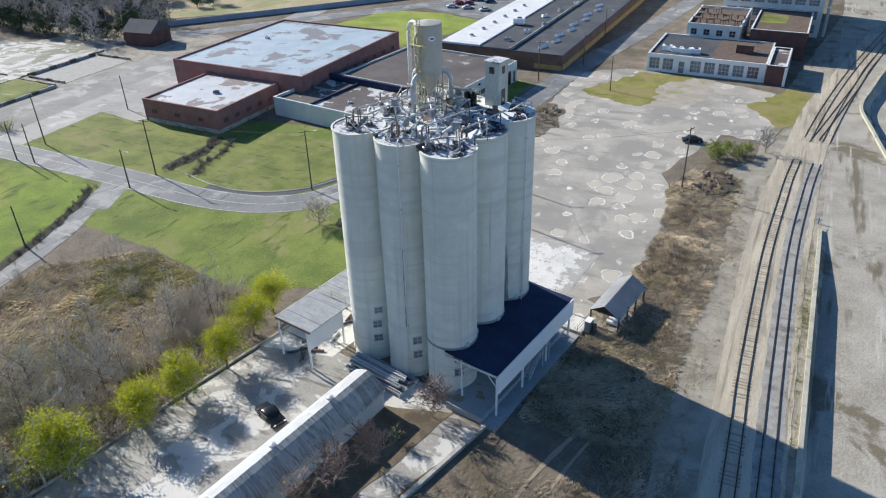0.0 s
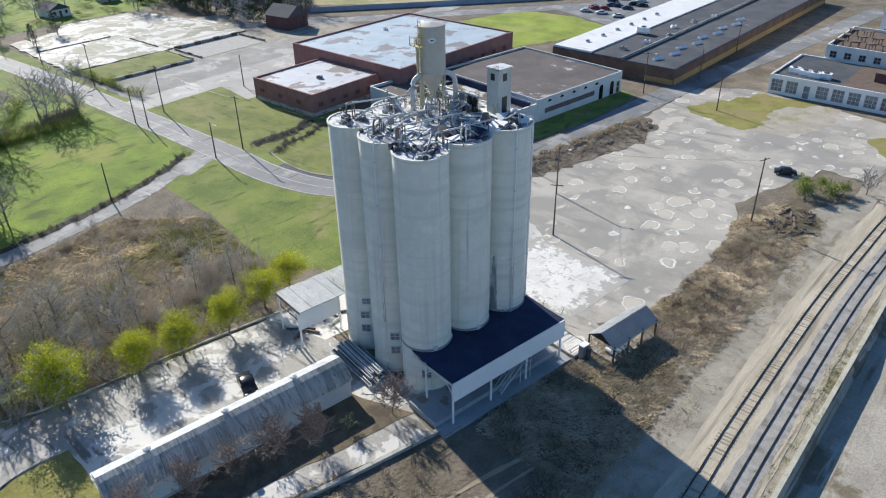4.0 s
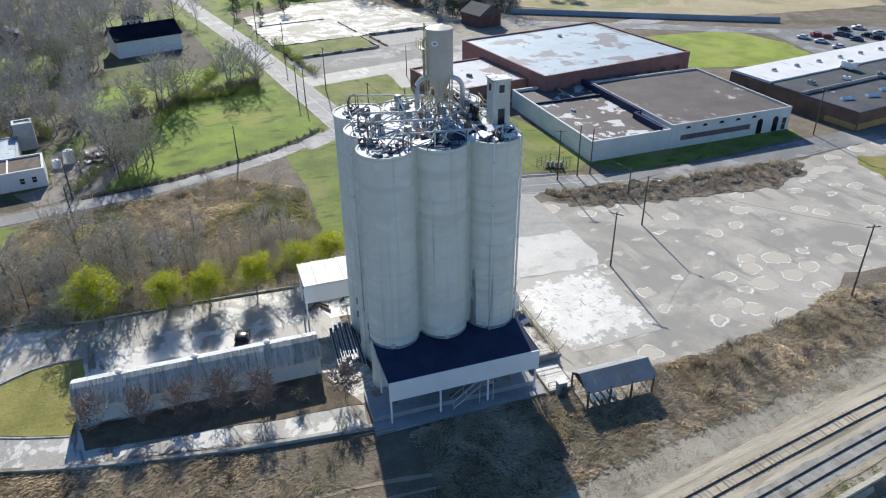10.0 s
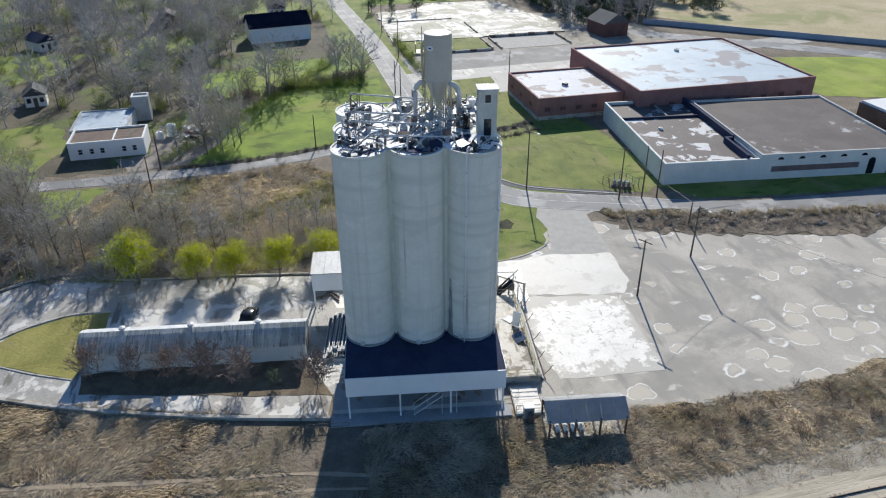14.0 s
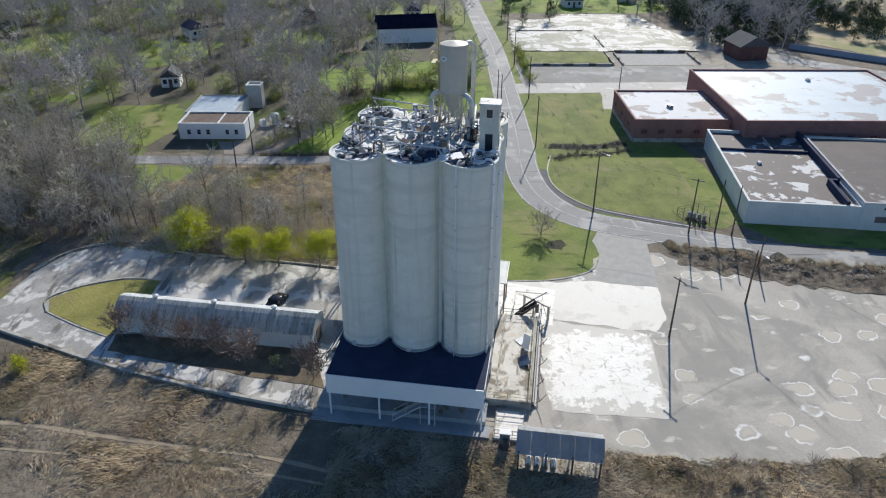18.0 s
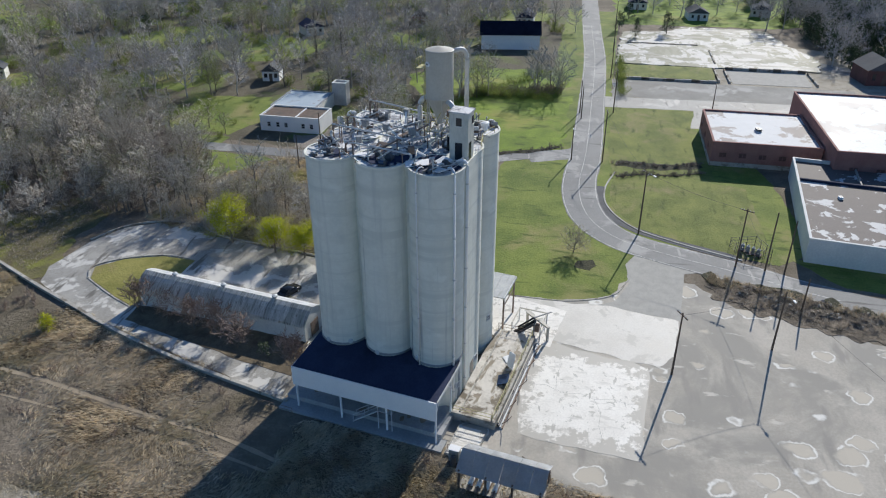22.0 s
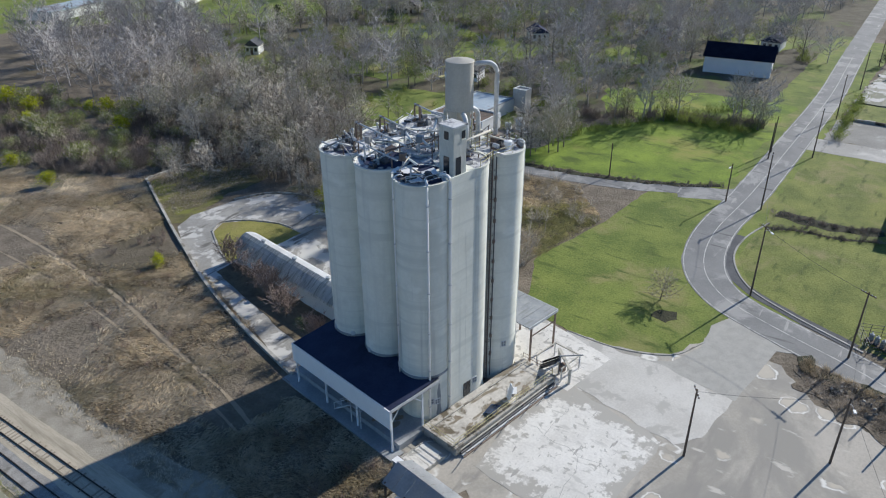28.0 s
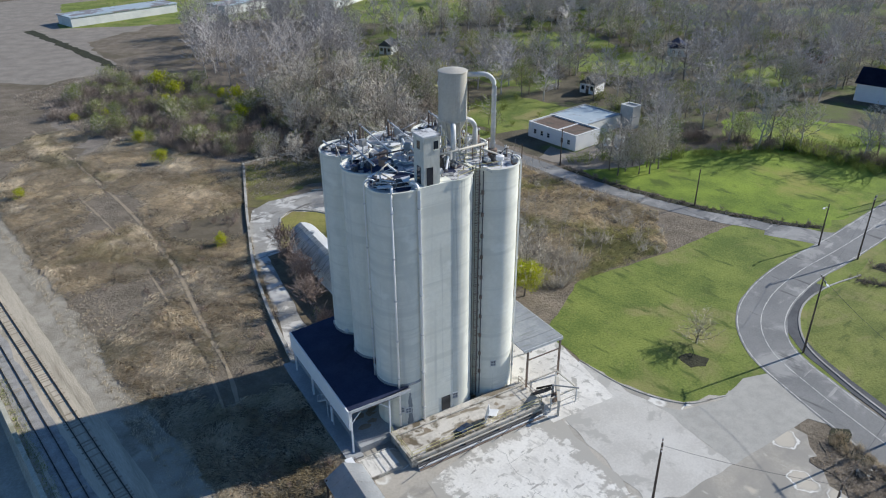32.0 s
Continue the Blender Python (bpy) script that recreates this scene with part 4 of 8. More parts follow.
def silo():
    s = thing("grain_silo", site(0, 0), "tall pale grey slip-formed concrete grain silo with a flat roof", "silo", "grain silos")
    prof = [(SILO_R, 0)]
    prof += [(SILO_R, SILO_H - 0.25)]
    part("shell", lathe(bmesh.new(), prof, 64), "silo_concrete", s, smooth=True)
    part("rim", lathe(bmesh.new(), [(SILO_R, SILO_H - 0.25), (SILO_R + 0.1, SILO_H - 0.2), (SILO_R + 0.1, SILO_H), (SILO_R - 0.12, SILO_H), (SILO_R - 0.12, SILO_H - 0.12)], 48), "silo_concrete", s)
    part("roof", lathe(bmesh.new(), [(SILO_R - 0.12, SILO_H - 0.12), (0, SILO_H - 0.06)], 48), "roof_deck", s)
    part("base_collar", lathe(bmesh.new(), [(SILO_R + 0.07, 0), (SILO_R + 0.07, 0.5), (SILO_R, 0.6)], 48), "silo_concrete", s)
    return s


silos = {(0, 0): silo()}
for i in range(3):
    for j in range(3):
        if i or j:
            silos[i, j] = copy_thing(silos[0, 0], site(-PITCH_E * j, PITCH_N * i))


def silo_window(s, ang, z, w=1.1, h=1.0):
    m = Matrix.Rotation(radians(ang), 4, "Z") @ Matrix.Translation((SILO_R, 0, z))
    win = part("window", box(bmesh.new(), -0.1, 0.03, -w / 2, w / 2, 0, h, m), "window_grey", s, "small dark steel window in the silo base")
    fr = bmesh.new()
    for r in ((-0.1, 0.09, -w / 2 - 0.08, -w / 2, -0.08, h + 0.08), (-0.1, 0.09, w / 2, w / 2 + 0.08, -0.08, h + 0.08), (-0.1, 0.09, -w / 2, w / 2, -0.08, 0), (-0.1, 0.09, -w / 2, w / 2, h, h + 0.08), (0.0, 0.06, -0.03, 0.03, 0, h), (0.0, 0.06, -w / 2, w / 2, h / 2 - 0.03, h / 2 + 0.03)):
        box(fr, *r, m)
    part("frame", fr, "steel", win)


for key, ang in (((0, 0), -40), ((0, 1), -40), ((0, 2), -43)):
    for z in (3.1, 5.3):
        silo_window(silos[key], ang, z)
silo_window(silos[0, 2], -38, 7.6, 1.0, 0.8)
for key, ang, z in (((2, 0), 75, 3.0), ((2, 0), 60, 3.2), ((2, 1), 80, 2.6), ((2, 2), 70, 5.2)):
    silo_window(silos[key], ang, z, 0.6, 0.7)
# round inspection hatches just above the canopy
for (i, j), ang, z in (((0, 0), 38, 7.6), ((1, 0), -8, 7.3), ((2, 0), -32, 7.6), ((0, 0), -18, 7.5)):
    m = Matrix.Rotation(radians(ang), 4, "Z") @ Matrix.Translation((SILO_R, 0, z)) @ Matrix.Rotation(radians(90), 4, "Y")
    bm = lathe(bmesh.new(), [(0, -0.1), (0.32, -0.1), (0.32, 0.1), (0.26, 0.16), (0, 0.18)], 16)
    bmesh.ops.transform(bm, matrix=m, verts=bm.verts)
    part("hatch", bm, "steel", silos[i, j], "round steel inspection hatch")



def run_stain(s, ang, z0, z1, w, seed, m="dark_run"):
    """A thin tapering water stain running down the curved shell."""
    r2 = random.Random(seed)
    bm = bmesh.new()
    rows, n, R = [], 14, SILO_R + 0.006
    for k in range(n + 1):
        f = k / n
        half = w * (0.25 + 0.75 * (1 - f) ** 0.7) * r2.uniform(0.75, 1.15) / SILO_R / 2
        mid = radians(ang) + r2.uniform(-0.012, 0.012)
        rows.append([bm.verts.new((R * math.cos(mid + half * q), R * math.sin(mid + half * q), z0 + (z1 - z0) * f)) for q in (-1, -0.5, 0, 0.5, 1)])
    for a, b in zip(rows, rows[1:]):
        for i in range(4):
            bm.faces.new((a[i], a[i + 1], b[i + 1], b[i]))
    part("stain", bm, m, s, "dark water stain running down the concrete")


run_stain(silos[2, 0], -62, 6.9, 15.5, 1.1, 1)
run_stain(silos[0, 1], -62, 8.0, 19.0, 0.35, 6)
run_stain(silos[2, 0], 80, 1.2, 6.0, 0.8, 7)
run_stain(silos[2, 1], 70, 1.2, 7.0, 0.7, 8)
for i in range(3):
    part("flashing", lathe(bmesh.new(), [(SILO_R + 0.01, 7.1), (SILO_R + 0.1, 7.14), (SILO_R + 0.1, 7.34), (SILO_R + 0.01, 7.42)], 48), "galv_roof", silos[i, 0], "thin metal flashing above the canopy roof")
web = thing("silo_web", site(0, 0), "concrete walls closing the gaps between the silos", "wall")
for i in range(3):
    for j in range(2):
        part("web_wall", boxes((-PITCH_E * j - 4.0, -PITCH_E * j - 2.4, PITCH_N * i - 0.75, PITCH_N * i + 0.75, 0, SILO_H - 0.16)), "silo_concrete", web)
for j in range(3):
    for i in range(2):
        part("web_wall", boxes((-PITCH_E * j - 0.75, -PITCH_E * j + 0.75, PITCH_N * i + 2.4, PITCH_N * i + 4.0, 0, SILO_H - 0.17)), "silo_concrete", web)
part("deck", boxes((-12.8, 0, 0, 12.84, SILO_H - 0.4, SILO_H - 0.15)), "roof_deck", web)
part("elevator_shaft", boxes((-5.6, -1.1, 12.9, 15.86, 0, SILO_H - 0.02)), "silo_concrete", web, "flat-faced concrete elevator shaft between two silos")
part("doorway", boxes((-5.2, -3.9, 15.86, 15.9, 1.2, 3.3)), "glass_dark", web, "dark doorway onto the dock")


# vertical downpipes
def downpipe(e, n, ang, r, label, mat_name="painted_white", bottom=1.25):
    c, s = math.cos(radians(ang)), math.sin(radians(ang))
    x, y = c * (SILO_R + r + 0.12), s * (SILO_R + r + 0.12)
    d = thing("downpipe", site(e, n), label, "pipe", "silo downpipes")
    pts = [(x, y, bottom), (x, y, SILO_H - 0.2)]
    for k in range(1, 6):
        a = k / 5 * math.pi * 0.75
        q = 0.7
        pts.append((x - c * q * (1 - math.cos(a)), y - s * q * (1 - math.cos(a)), SILO_H - 0.2 + q * math.sin(a)))
    part("pipe", tube(bmesh.new(), pts, r, 10), mat_name, d, smooth=True)
    for k in range(6):
        z = 3 + k * 5.4
        part("bracket", lathe(bmesh.new(), [(r + 0.005, z), (r + 0.06, z), (r + 0.06, z + 0.12), (r + 0.005, z + 0.12)], 10, x, y), "steel", d)
    return d


downpipe(0, PITCH_N * 2, 57, 0.13, "pale steel pipe running down the corner silo")
downpipe(0, PITCH_N * 2, 112, 0.17, "wide pale steel spout pipe running down the silo")
downpipe(0, PITCH_N * 2, -20, 0.08, "thin steel conduit running down the silo", bottom=6.9)
downpipe(-PITCH_E * 2, PITCH_N * 2, 150, 0.11, "steel pipe running down the rear silo", bottom=0.1)
downpipe(-PITCH_E, 0, -60, 0.07, "thin conduit running down the silo", bottom=0.1)

# spiral-looking ladder cage in the gap between the silos
lad = thing("caged_ladder", site(-9.6, 14.6), "rusty caged ladder with dark pipes added to deepen the shaded gap between silos", "ladder")
for x in (-0.25, 0.25):
    part("rail", tube(bmesh.new(), [(x, 0, 0.1), (x, 0, SILO_H + 1)], 0.04, 6), "rust", lad)
RUNG = bpy.data.meshes.new("rung")
bm = boxes((-0.25, 0.25, -0.02, 0.02, 0, 0.04))
bm.to_mesh(RUNG)
bm.free()
RUNG.materials.append(MATS["rust"])
for k in range(100):
    o = new("rung", RUNG)
    o.parent = lad
    o.location = (0, 0, 0.4 + k * 0.32)
for k in range(24):
    bm = bmesh.new()
    tube(bm, [(0.36 * math.cos(a), 0.05 + 0.4 * math.sin(a), 3 + k * 1.2) for a in [radians(q) for q in range(0, 181, 20)]], 0.03, 5)
    part("hoop", bm, "rust", lad)
# dark pipes added only to deepen the shade of the gap
for x, y, r in ((-0.75, 0.1, 0.09), (0.6, -0.1, 0.12), (0.85, 0.2, 0.06), (-0.5, -0.3, 0.1)):
    part("conduit", tube(bmesh.new(), [(x, y, 0.1), (x, y, SILO_H + 0.4)], r, 8), "dark_metal", lad)
for k in range(10):
    part("junction_box", boxes((-0.9, -0.55, 0.0, 0.25, 4 + k * 2.8, 4.5 + k * 2.8)), "rust", lad)

# ---- roof machinery ----
def spout(a, b, r, mat_name, label="slanting steel grain spout on the silo roof", legs=True, nm="grain_spout"):
    """A pipe from a to b in the yard frame, heights above the silo deck, with flanges and a prop."""
    A, B = Vector((*a[:2], DECK + a[2])), Vector((*b[:2], DECK + b[2]))
    o = A.lerp(B, 0.5)
    t = thing(nm, site(o.x, o.y, DECK), label, "spout", "roof spouts")
    off = Vector((o.x, o.y, DECK))
    A, B = A - off, B - off
    part("pipe", tube(bmesh.new(), [A, B], r, 10), mat_name, t, smooth=True)
    d = (B - A).normalized()
    for f in (0.03, 0.5, 0.97):
        p = A.lerp(B, f)
        part("flange", tube(bmesh.new(), [p - d * 0.06, p + d * 0.06], r * 1.35, 10), "steel", t)
    if legs:
        for f in (0.12, 0.88):
            p = A.lerp(B, f)
            if p.z - r > 0.15:
                part("prop", boxes((p.x - 0.05, p.x + 0.05, p.y - 0.05, p.y + 0.05, -0.05, p.z - r * 0.5)), "rust", t)
    else:
        p = A if A.z < B.z else B
        part("foot", boxes((p.x - 0.2, p.x + 0.2, p.y - 0.2, p.y + 0.2, -0.05, max(p.z, 0.05))), "dark_metal", t)
    return t


def elbow(e, n, z, r, turn, mat_name, h=1.6, run=1.4, label="curved steel spout elbow over a silo inlet"):
    t = thing("spout_elbow", site(e, n, DECK, turn), label, "spout", "roof elbows")
    pts = [(0, 0, -0.05), (0, 0, h)]
    for k in range(1, 7):
        a = k / 6 * math.pi / 2
        pts.append((0.6 * (1 - math.cos(a)), 0, h + 0.6 * math.sin(a)))
    pts.append((0.6 + run, 0, h + 0.6))
    part("pipe", tube(bmesh.new(), pts, r, 10), mat_name, t, smooth=True)
    part("collar", lathe(bmesh.new(), [(r + 0.02, 0), (r + 0.22, 0), (r + 0.22, 0.12), (r + 0.02, 0.14)], 12), "rust", t)
    part("prop", boxes((0.6 + run - 0.1, 0.6 + run, -0.05, 0.05, -0.05, h + 0.6 - r)), "rust", t)
    return t


def motor(e, n, turn, mat_name, s=1.0, nm="drive_motor", label="small drive motor on a steel frame on the silo roof"):
    t = thing(nm, site(e, n, DECK, turn), label, "motor", "roof drives")
    part("base", boxes((-0.5 * s, 0.5 * s, -0.3 * s, 0.3 * s, -0.05, 0.15 * s)), "rust", t)
    part("casing", tube(bmesh.new(), [(-0.45 * s, 0, 0.45 * s), (0.3 * s, 0, 0.45 * s)], 0.3 * s, 10), mat_name, t)
    part("gearbox", boxes((0.3 * s, 0.62 * s, -0.25 * s, 0.25 * s, 0.1 * s, 0.75 * s)), "dark_metal", t)
    return t


def inlet(e, n, s, mat_name):
    t = thing("inlet_hood", site(e, n, DECK), "square steel inlet hood on a silo roof", "hood", "roof inlets")
    bm = bmesh.new()
    q = [bm.verts.new((x * s, y * s, z)) for z, s in ((-0.05, 0.55), (0.35, 0.55), (0.65, 0.3)) for x, y in ((-1, -1), (1, -1), (1, 1), (-1, 1))]
    for v in q:
        v.co.x *= s
        v.co.y *= s
    for k in (0, 4):
        for i in range(4):
            bm.faces.new((q[k + i], q[k + (i + 1) % 4], q[k + 4 + (i + 1) % 4], q[k + 4 + i]))
    bm.faces.new(q[8:12])
    part("hood", bm, mat_name, t)
    part("lid", boxes((-0.35 * s, 0.35 * s, -0.35 * s, 0.35 * s, 0.65, 0.71)), "dark_metal", t)


# long drag conveyors running north to south over each row of silos
for e, z0, z1, n0, n1 in ((-12.4, 2.3, 1.5, -1.2, 8.2), (-6.6, 2.0, 1.4, -1.4, 7.2), (-2.6, 2.2, 1.7, -1.2, 8.4), (0.4, 1.5, 1.3, 2.0, 10.2)):
    spout((e, n0, z0), (e + 0.6, n1, z1), 0.1, "steel", "long slanting steel conveyor tube over the silo roofs", nm="conveyor_tube")
    elbow(e, n0, 0, 0.12, 90, "rust", z0 - 0.6, 0.3)
for a, b, r, m in (((-8.6, 8.0, 1.9), (-1.5, 0.8, 0.5), 0.1, "steel"), ((-10.6, 8.6, 1.8), (-13.2, 2.0, 0.6), 0.1, "steel"), ((-8.0, 10.4, 1.8), (-4.6, 11.2, 1.2), 0.12, "beige_paint"),
                   ((-10.6, 11.2, 1.9), (-13.4, 13.4, 0.7), 0.11, "beige_paint"), ((-7.8, 9.0, 1.8), (-0.8, 5.6, 0.6), 0.1, "rust"), ((-12.6, 12.0, 1.9), (-4.4, 12.6, 1.9), 0.14, "beige_paint")):
    spout(a, b, r, m, legs=True)
rr = random.Random(17)
for k in range(40):
    i, j = rr.randrange(3), rr.randrange(3)
    e, n = -PITCH_E * j + rr.uniform(-2.4, 2.4), PITCH_N * i + rr.uniform(-2.2, 2.2)
    if abs(e + 3.1) < 1.9 and n > 12.4 or (e + 9.4) ** 2 + (n - 9.6) ** 2 < 6:
        continue
    a, l = rr.uniform(0, 6.28), rr.uniform(1.0, 3.2)
    e2, n2 = e + l * math.cos(a), n + l * math.sin(a)
    e2, n2 = min(max(e2, -15), 2), min(max(n2, -2), 14.5)
    spout((e, n, rr.uniform(0.1, 0.4)), (e2, n2, rr.uniform(0.6, 1.7)), rr.choice((0.045, 0.06, 0.08, 0.1)), rr.choice(("steel", "painted_white", "beige_paint", "galv_roof", "steel", "dark_metal")), "loose tangle of steel spout on the silo roof", legs=rr.random() < 0.6)
for k in range(22):
    i, j = rr.randrange(3), rr.randrange(3)
    e, n = -PITCH_E * j + rr.uniform(-2.3, 2.3), PITCH_N * i + rr.uniform(-2.2, 2.2)
    if abs(e + 3.1) < 1.9 and n > 12.2 or (e + 9.4) ** 2 + (n - 9.6) ** 2 < 5:
        continue
    motor(e, n, rr.uniform(0, 360), rr.choice(("galv_roof", "steel", "dark_metal", "car_blue")), rr.uniform(0.6, 1.0))
for i in range(3):
    for j in range(3):
        for k in range(2):
            inlet(-PITCH_E * j + rr.uniform(-1.6, 1.6), PITCH_N * i + rr.uniform(-1.6, 1.2), rr.uniform(0.5, 0.8), rr.choice(("steel", "dark_metal", "galv_roof")))
for k in range(8):
    i, j = rr.randrange(3), rr.randrange(3)
    h = rr.uniform(0.7, 1.8)
    t = thing("vent_pipe", site(-PITCH_E * j + rr.uniform(-2.2, 2.2), PITCH_N * i + rr.uniform(-2.2, 2.0), DECK), "upright steel vent pipe on the silo roof", "vent", "roof vents")
    part("pipe", tube(bmesh.new(), [(0, 0, -0.05), (0, 0, h)], 0.09, 8), rr.choice(("rust", "steel")), t)
    part("cowl", lathe(bmesh.new(), [(0.2, h - 0.05), (0.2, h + 0.1), (0, h + 0.25)], 8), "steel", t)
# torn membrane and dark spillage on the southern and eastern roofs
bm = bmesh.new()
for k in range(30):
    a = rr.uniform(0, 6.28)
    rad = rr.uniform(0.2, 2.4)
    i, j = rr.choice(((1, 0), (2, 0), (2, 0), (0, 0), (1, 0), (2, 1)))
    blob(bm, -PITCH_E * j + rad * math.cos(a), PITCH_N * i + rad * math.sin(a), rr.uniform(0.3, 1.1), rr.uniform(0.3, 0.9), DECK + 0.035 + k * 0.0004, k + 70, 11)
for k, (e, n, rx, ry) in enumerate(((-0.9, 6.2, 1.9, 1.5), (-0.4, 8.6, 1.6, 1.3), (-1.2, 11.4, 1.8, 1.2), (0.9, 12.6, 1.4, 1.5), (1.2, 7.0, 1.2, 1.6), (1.0, 0.6, 1.1, 0.9))):
    blob(bm, e, n, rx, ry, DECK + 0.05 + k * 0.0005, k + 320, 24)
ob = part("roof_spillage", bm, "roof_dark")
ob.matrix_basis = SITE
tagged(ob, "dark torn membrane and spillage on the silo roofs", "spillage", kind="stuff")
bm = bmesh.new()
for k in range(60):
    i, j = rr.randrange(3), rr.randrange(3)
    m = Matrix.Translation((-PITCH_E * j + rr.uniform(-2.2, 2.2), PITCH_N * i + rr.uniform(-2.2, 2.2), DECK + 0.15)) @ Euler((rr.uniform(-0.4, 0.4), rr.uniform(-0.4, 0.4), rr.uniform(0, 6.28))).to_matrix().to_4x4()
    s = rr.uniform(0.15, 0.6)
    box(bm, -s, s, -s * 0.4, s * 0.4, -0.2, 0.08, m)
ob = part("roof_scrap", bm, "scrap")
ob.matrix_basis = SITE
tagged(ob, "scrap metal sheets lying on the silo roofs", "scrap", kind="stuff")


for e, n, w, l, turn, tilt, m in ((0.6, 10.8, 0.9, 1.3, 20, 6, "painted_white"), (1.6, 13.6, 0.7, 1.1, -30, 10, "painted_white"), (-0.6, 13.2, 0.8, 1.0, 60, 14, "painted_white"), (-1.6, 7.6, 0.5, 1.6, 35, 12, "galv_roof"), (0.4, 4.2, 0.6, 1.2, -15, 9, "painted_white"),
                                  (-2.2, 5.0, 0.7, 1.0, 80, 20, "rust"), (-5.2, 2.2, 0.8, 1.1, 10, 8, "painted_white"), (-7.4, 6.0, 0.5, 1.5, 45, 16, "rust")):
    t = thing("loose_sheet", site(e, n, DECK + 0.06, turn), "loose bent sheet lying on the silo roof", "sheet", "loose roof sheets")
    part("sheet", box(bmesh.new(), -w, w, -l, l, -0.03, 0.03, Matrix.Translation((0, 0, 0.16)) @ Matrix.Rotation(radians(tilt), 4, "X")), m, t)
    part("lip", boxes((-w, w, -0.05, 0.05, -0.1, 0.15)), "dark_metal", t)
for e, n, turn, h in ((-10.9, 4.6, 10, 1.9), (-5.4, 4.4, 80, 1.7), (-4.2, 8.2, 140, 2.0), (-1.0, 3.0, 200, 1.5), (-12.6, 9.6, 300, 1.8), (-7.2, 12.4, 40, 1.6), (-0.2, 9.8, 120, 1.4), (-6.6, 1.0, 250, 1.4)):
    t = thing("turnhead", site(e, n, DECK, turn), "rusty steel turnhead box on a spout leg", "turnhead", "roof turnheads")
    part("leg", tube(bmesh.new(), [(0, 0, -0.05), (0, 0, h)], 0.1, 8), "steel", t)
    part("box", boxes((-0.35, 0.35, -0.3, 0.3, h - 0.5, h + 0.3)), "galv_roof" if turn % 3 else "rust", t)
    part("spout", tube(bmesh.new(), [(0.2, 0, h), (1.7, 0.2, 0.35)], 0.13, 8), "painted_white", t)
    part("flange", tube(bmesh.new(), [(1.6, 0.18, 0.45), (1.75, 0.2, 0.3)], 0.2, 8), "dark_metal", t)

# railing helper
def railing(name, pts, h, mat_name, label, z=0.0, group="", step=1.8, bars=2, r=0.035):
    t = thing(name, SITE @ Matrix.Translation((0, 0, z)), label, "railing", group)
    for a, b in zip(pts, pts[1:]):
        A, B = Vector(a), Vector(b)
        for k in range(bars):
            zz = Vector((0, 0, h * (k + 1) / bars))
            part("bar", tube(bmesh.new(), [A + zz, B + zz], r, 6), mat_name, t)
        n = max(1, int((B - A).length / step))
        for k in range(n + 1):
            p = A.lerp(B, k / n)
            part("post", tube(bmesh.new(), [p, p + Vector((0, 0, h))], r, 6), mat_name, t)
    return t


railing("roof_railing", [(-1.0, 15.6, 0), (1.6, 15.2, 0), (2.9, 13.6, 0)], 1.0, "steel", "thin steel railing at the silo roof edge", DECK)
railing("roof_railing", [(-12.0, 15.7, 0), (-9, 15.2, 0), (-6.2, 15.9, 0)], 1.0, "yellow_rail", "thin yellowed railing at the silo roof edge", DECK)
railing("roof_railing", [(-7.0, 8.0, 0), (-7.0, 12.0, 0), (-12, 12.2, 0), (-12, 7.4, 0)], 1.1, "yellow_rail", "yellowed railing round the dust collector platform", DECK + 0.0)

# dust collector
dc = thing("dust_collector", site(-9.41, 9.58, DECK), "beige cylindrical dust collector on legs with a cone hopper", "dust collector")
part("drum", lathe(bmesh.new(), [(1.62, 4.6), (1.66, 4.62), (1.66, 4.75), (1.62, 4.78), (1.62, 10.05), (1.67, 10.07), (1.67, 10.17), (1.6, 10.22), (0.25, 10.5), (0, 10.52)], 40), "beige_paint", dc)
part("hopper", lathe(bmesh.new(), [(0.35, 1.4), (0.35, 1.9), (1.6, 4.6)], 32), "beige_paint", dc)
bm = lathe(bmesh.new(), [(0.0, 0.1), (0.34, 0.1), (0.36, 0.0)], 24)
bmesh.ops.transform(bm, matrix=Matrix.Translation((1.57, 0, 8.7)) @ Matrix.Rotation(radians(90), 4, "Y") @ Matrix.Diagonal((0.85, 1.2, 1, 1)), verts=bm.verts)
part("badge", bm, "painted_white", dc, "small white oval plate")
part("badge_mark", boxes((1.66, 1.69, -0.2, 0.2, 8.62, 8.78)), "car_blue", dc, "dark bar on the oval plate")
for ob in dc.children:
    if ob.name.startswith("badge"):
        ob.data.transform(Matrix.Rotation(radians(-38), 4, "Z"))
for k in range(6):
    a = radians(30 + 60 * k)
    part("leg", tube(bmesh.new(), [(1.58 * math.cos(a), 1.58 * math.sin(a), -0.05), (1.58 * math.cos(a), 1.58 * math.sin(a), 4.9)], 0.09), "beige_paint", dc)
    b = radians(90 + 60 * k)
    part("brace", tube(bmesh.new(), [(1.58 * math.cos(a), 1.58 * math.sin(a), 0.6), (1.58 * math.cos(b), 1.58 * math.sin(b), 3.4)], 0.05, 6), "yellow_rail", dc)
for x in (-0.22, 0.22):
    part("ladder_rail", tube(bmesh.new(), [(x, -1.85, 0), (x, -1.85, 10.9)], 0.04, 6), "yellow_rail", dc)
for k in range(34):
    part("rung", boxes((-0.22, 0.22, -1.87, -1.83, 0.4 + k * 0.31, 0.44 + k * 0.31)), "yellow_rail", dc)
for k in range(7):
    part("hoop", tube(bmesh.new(), [(0.42 * math.cos(q), -1.85 + 0.55 * math.sin(q), 3.6 + k * 1.1) for q in [radians(-200 + 22 * w) for w in range(11)]], 0.035, 5), "yellow_rail", dc)
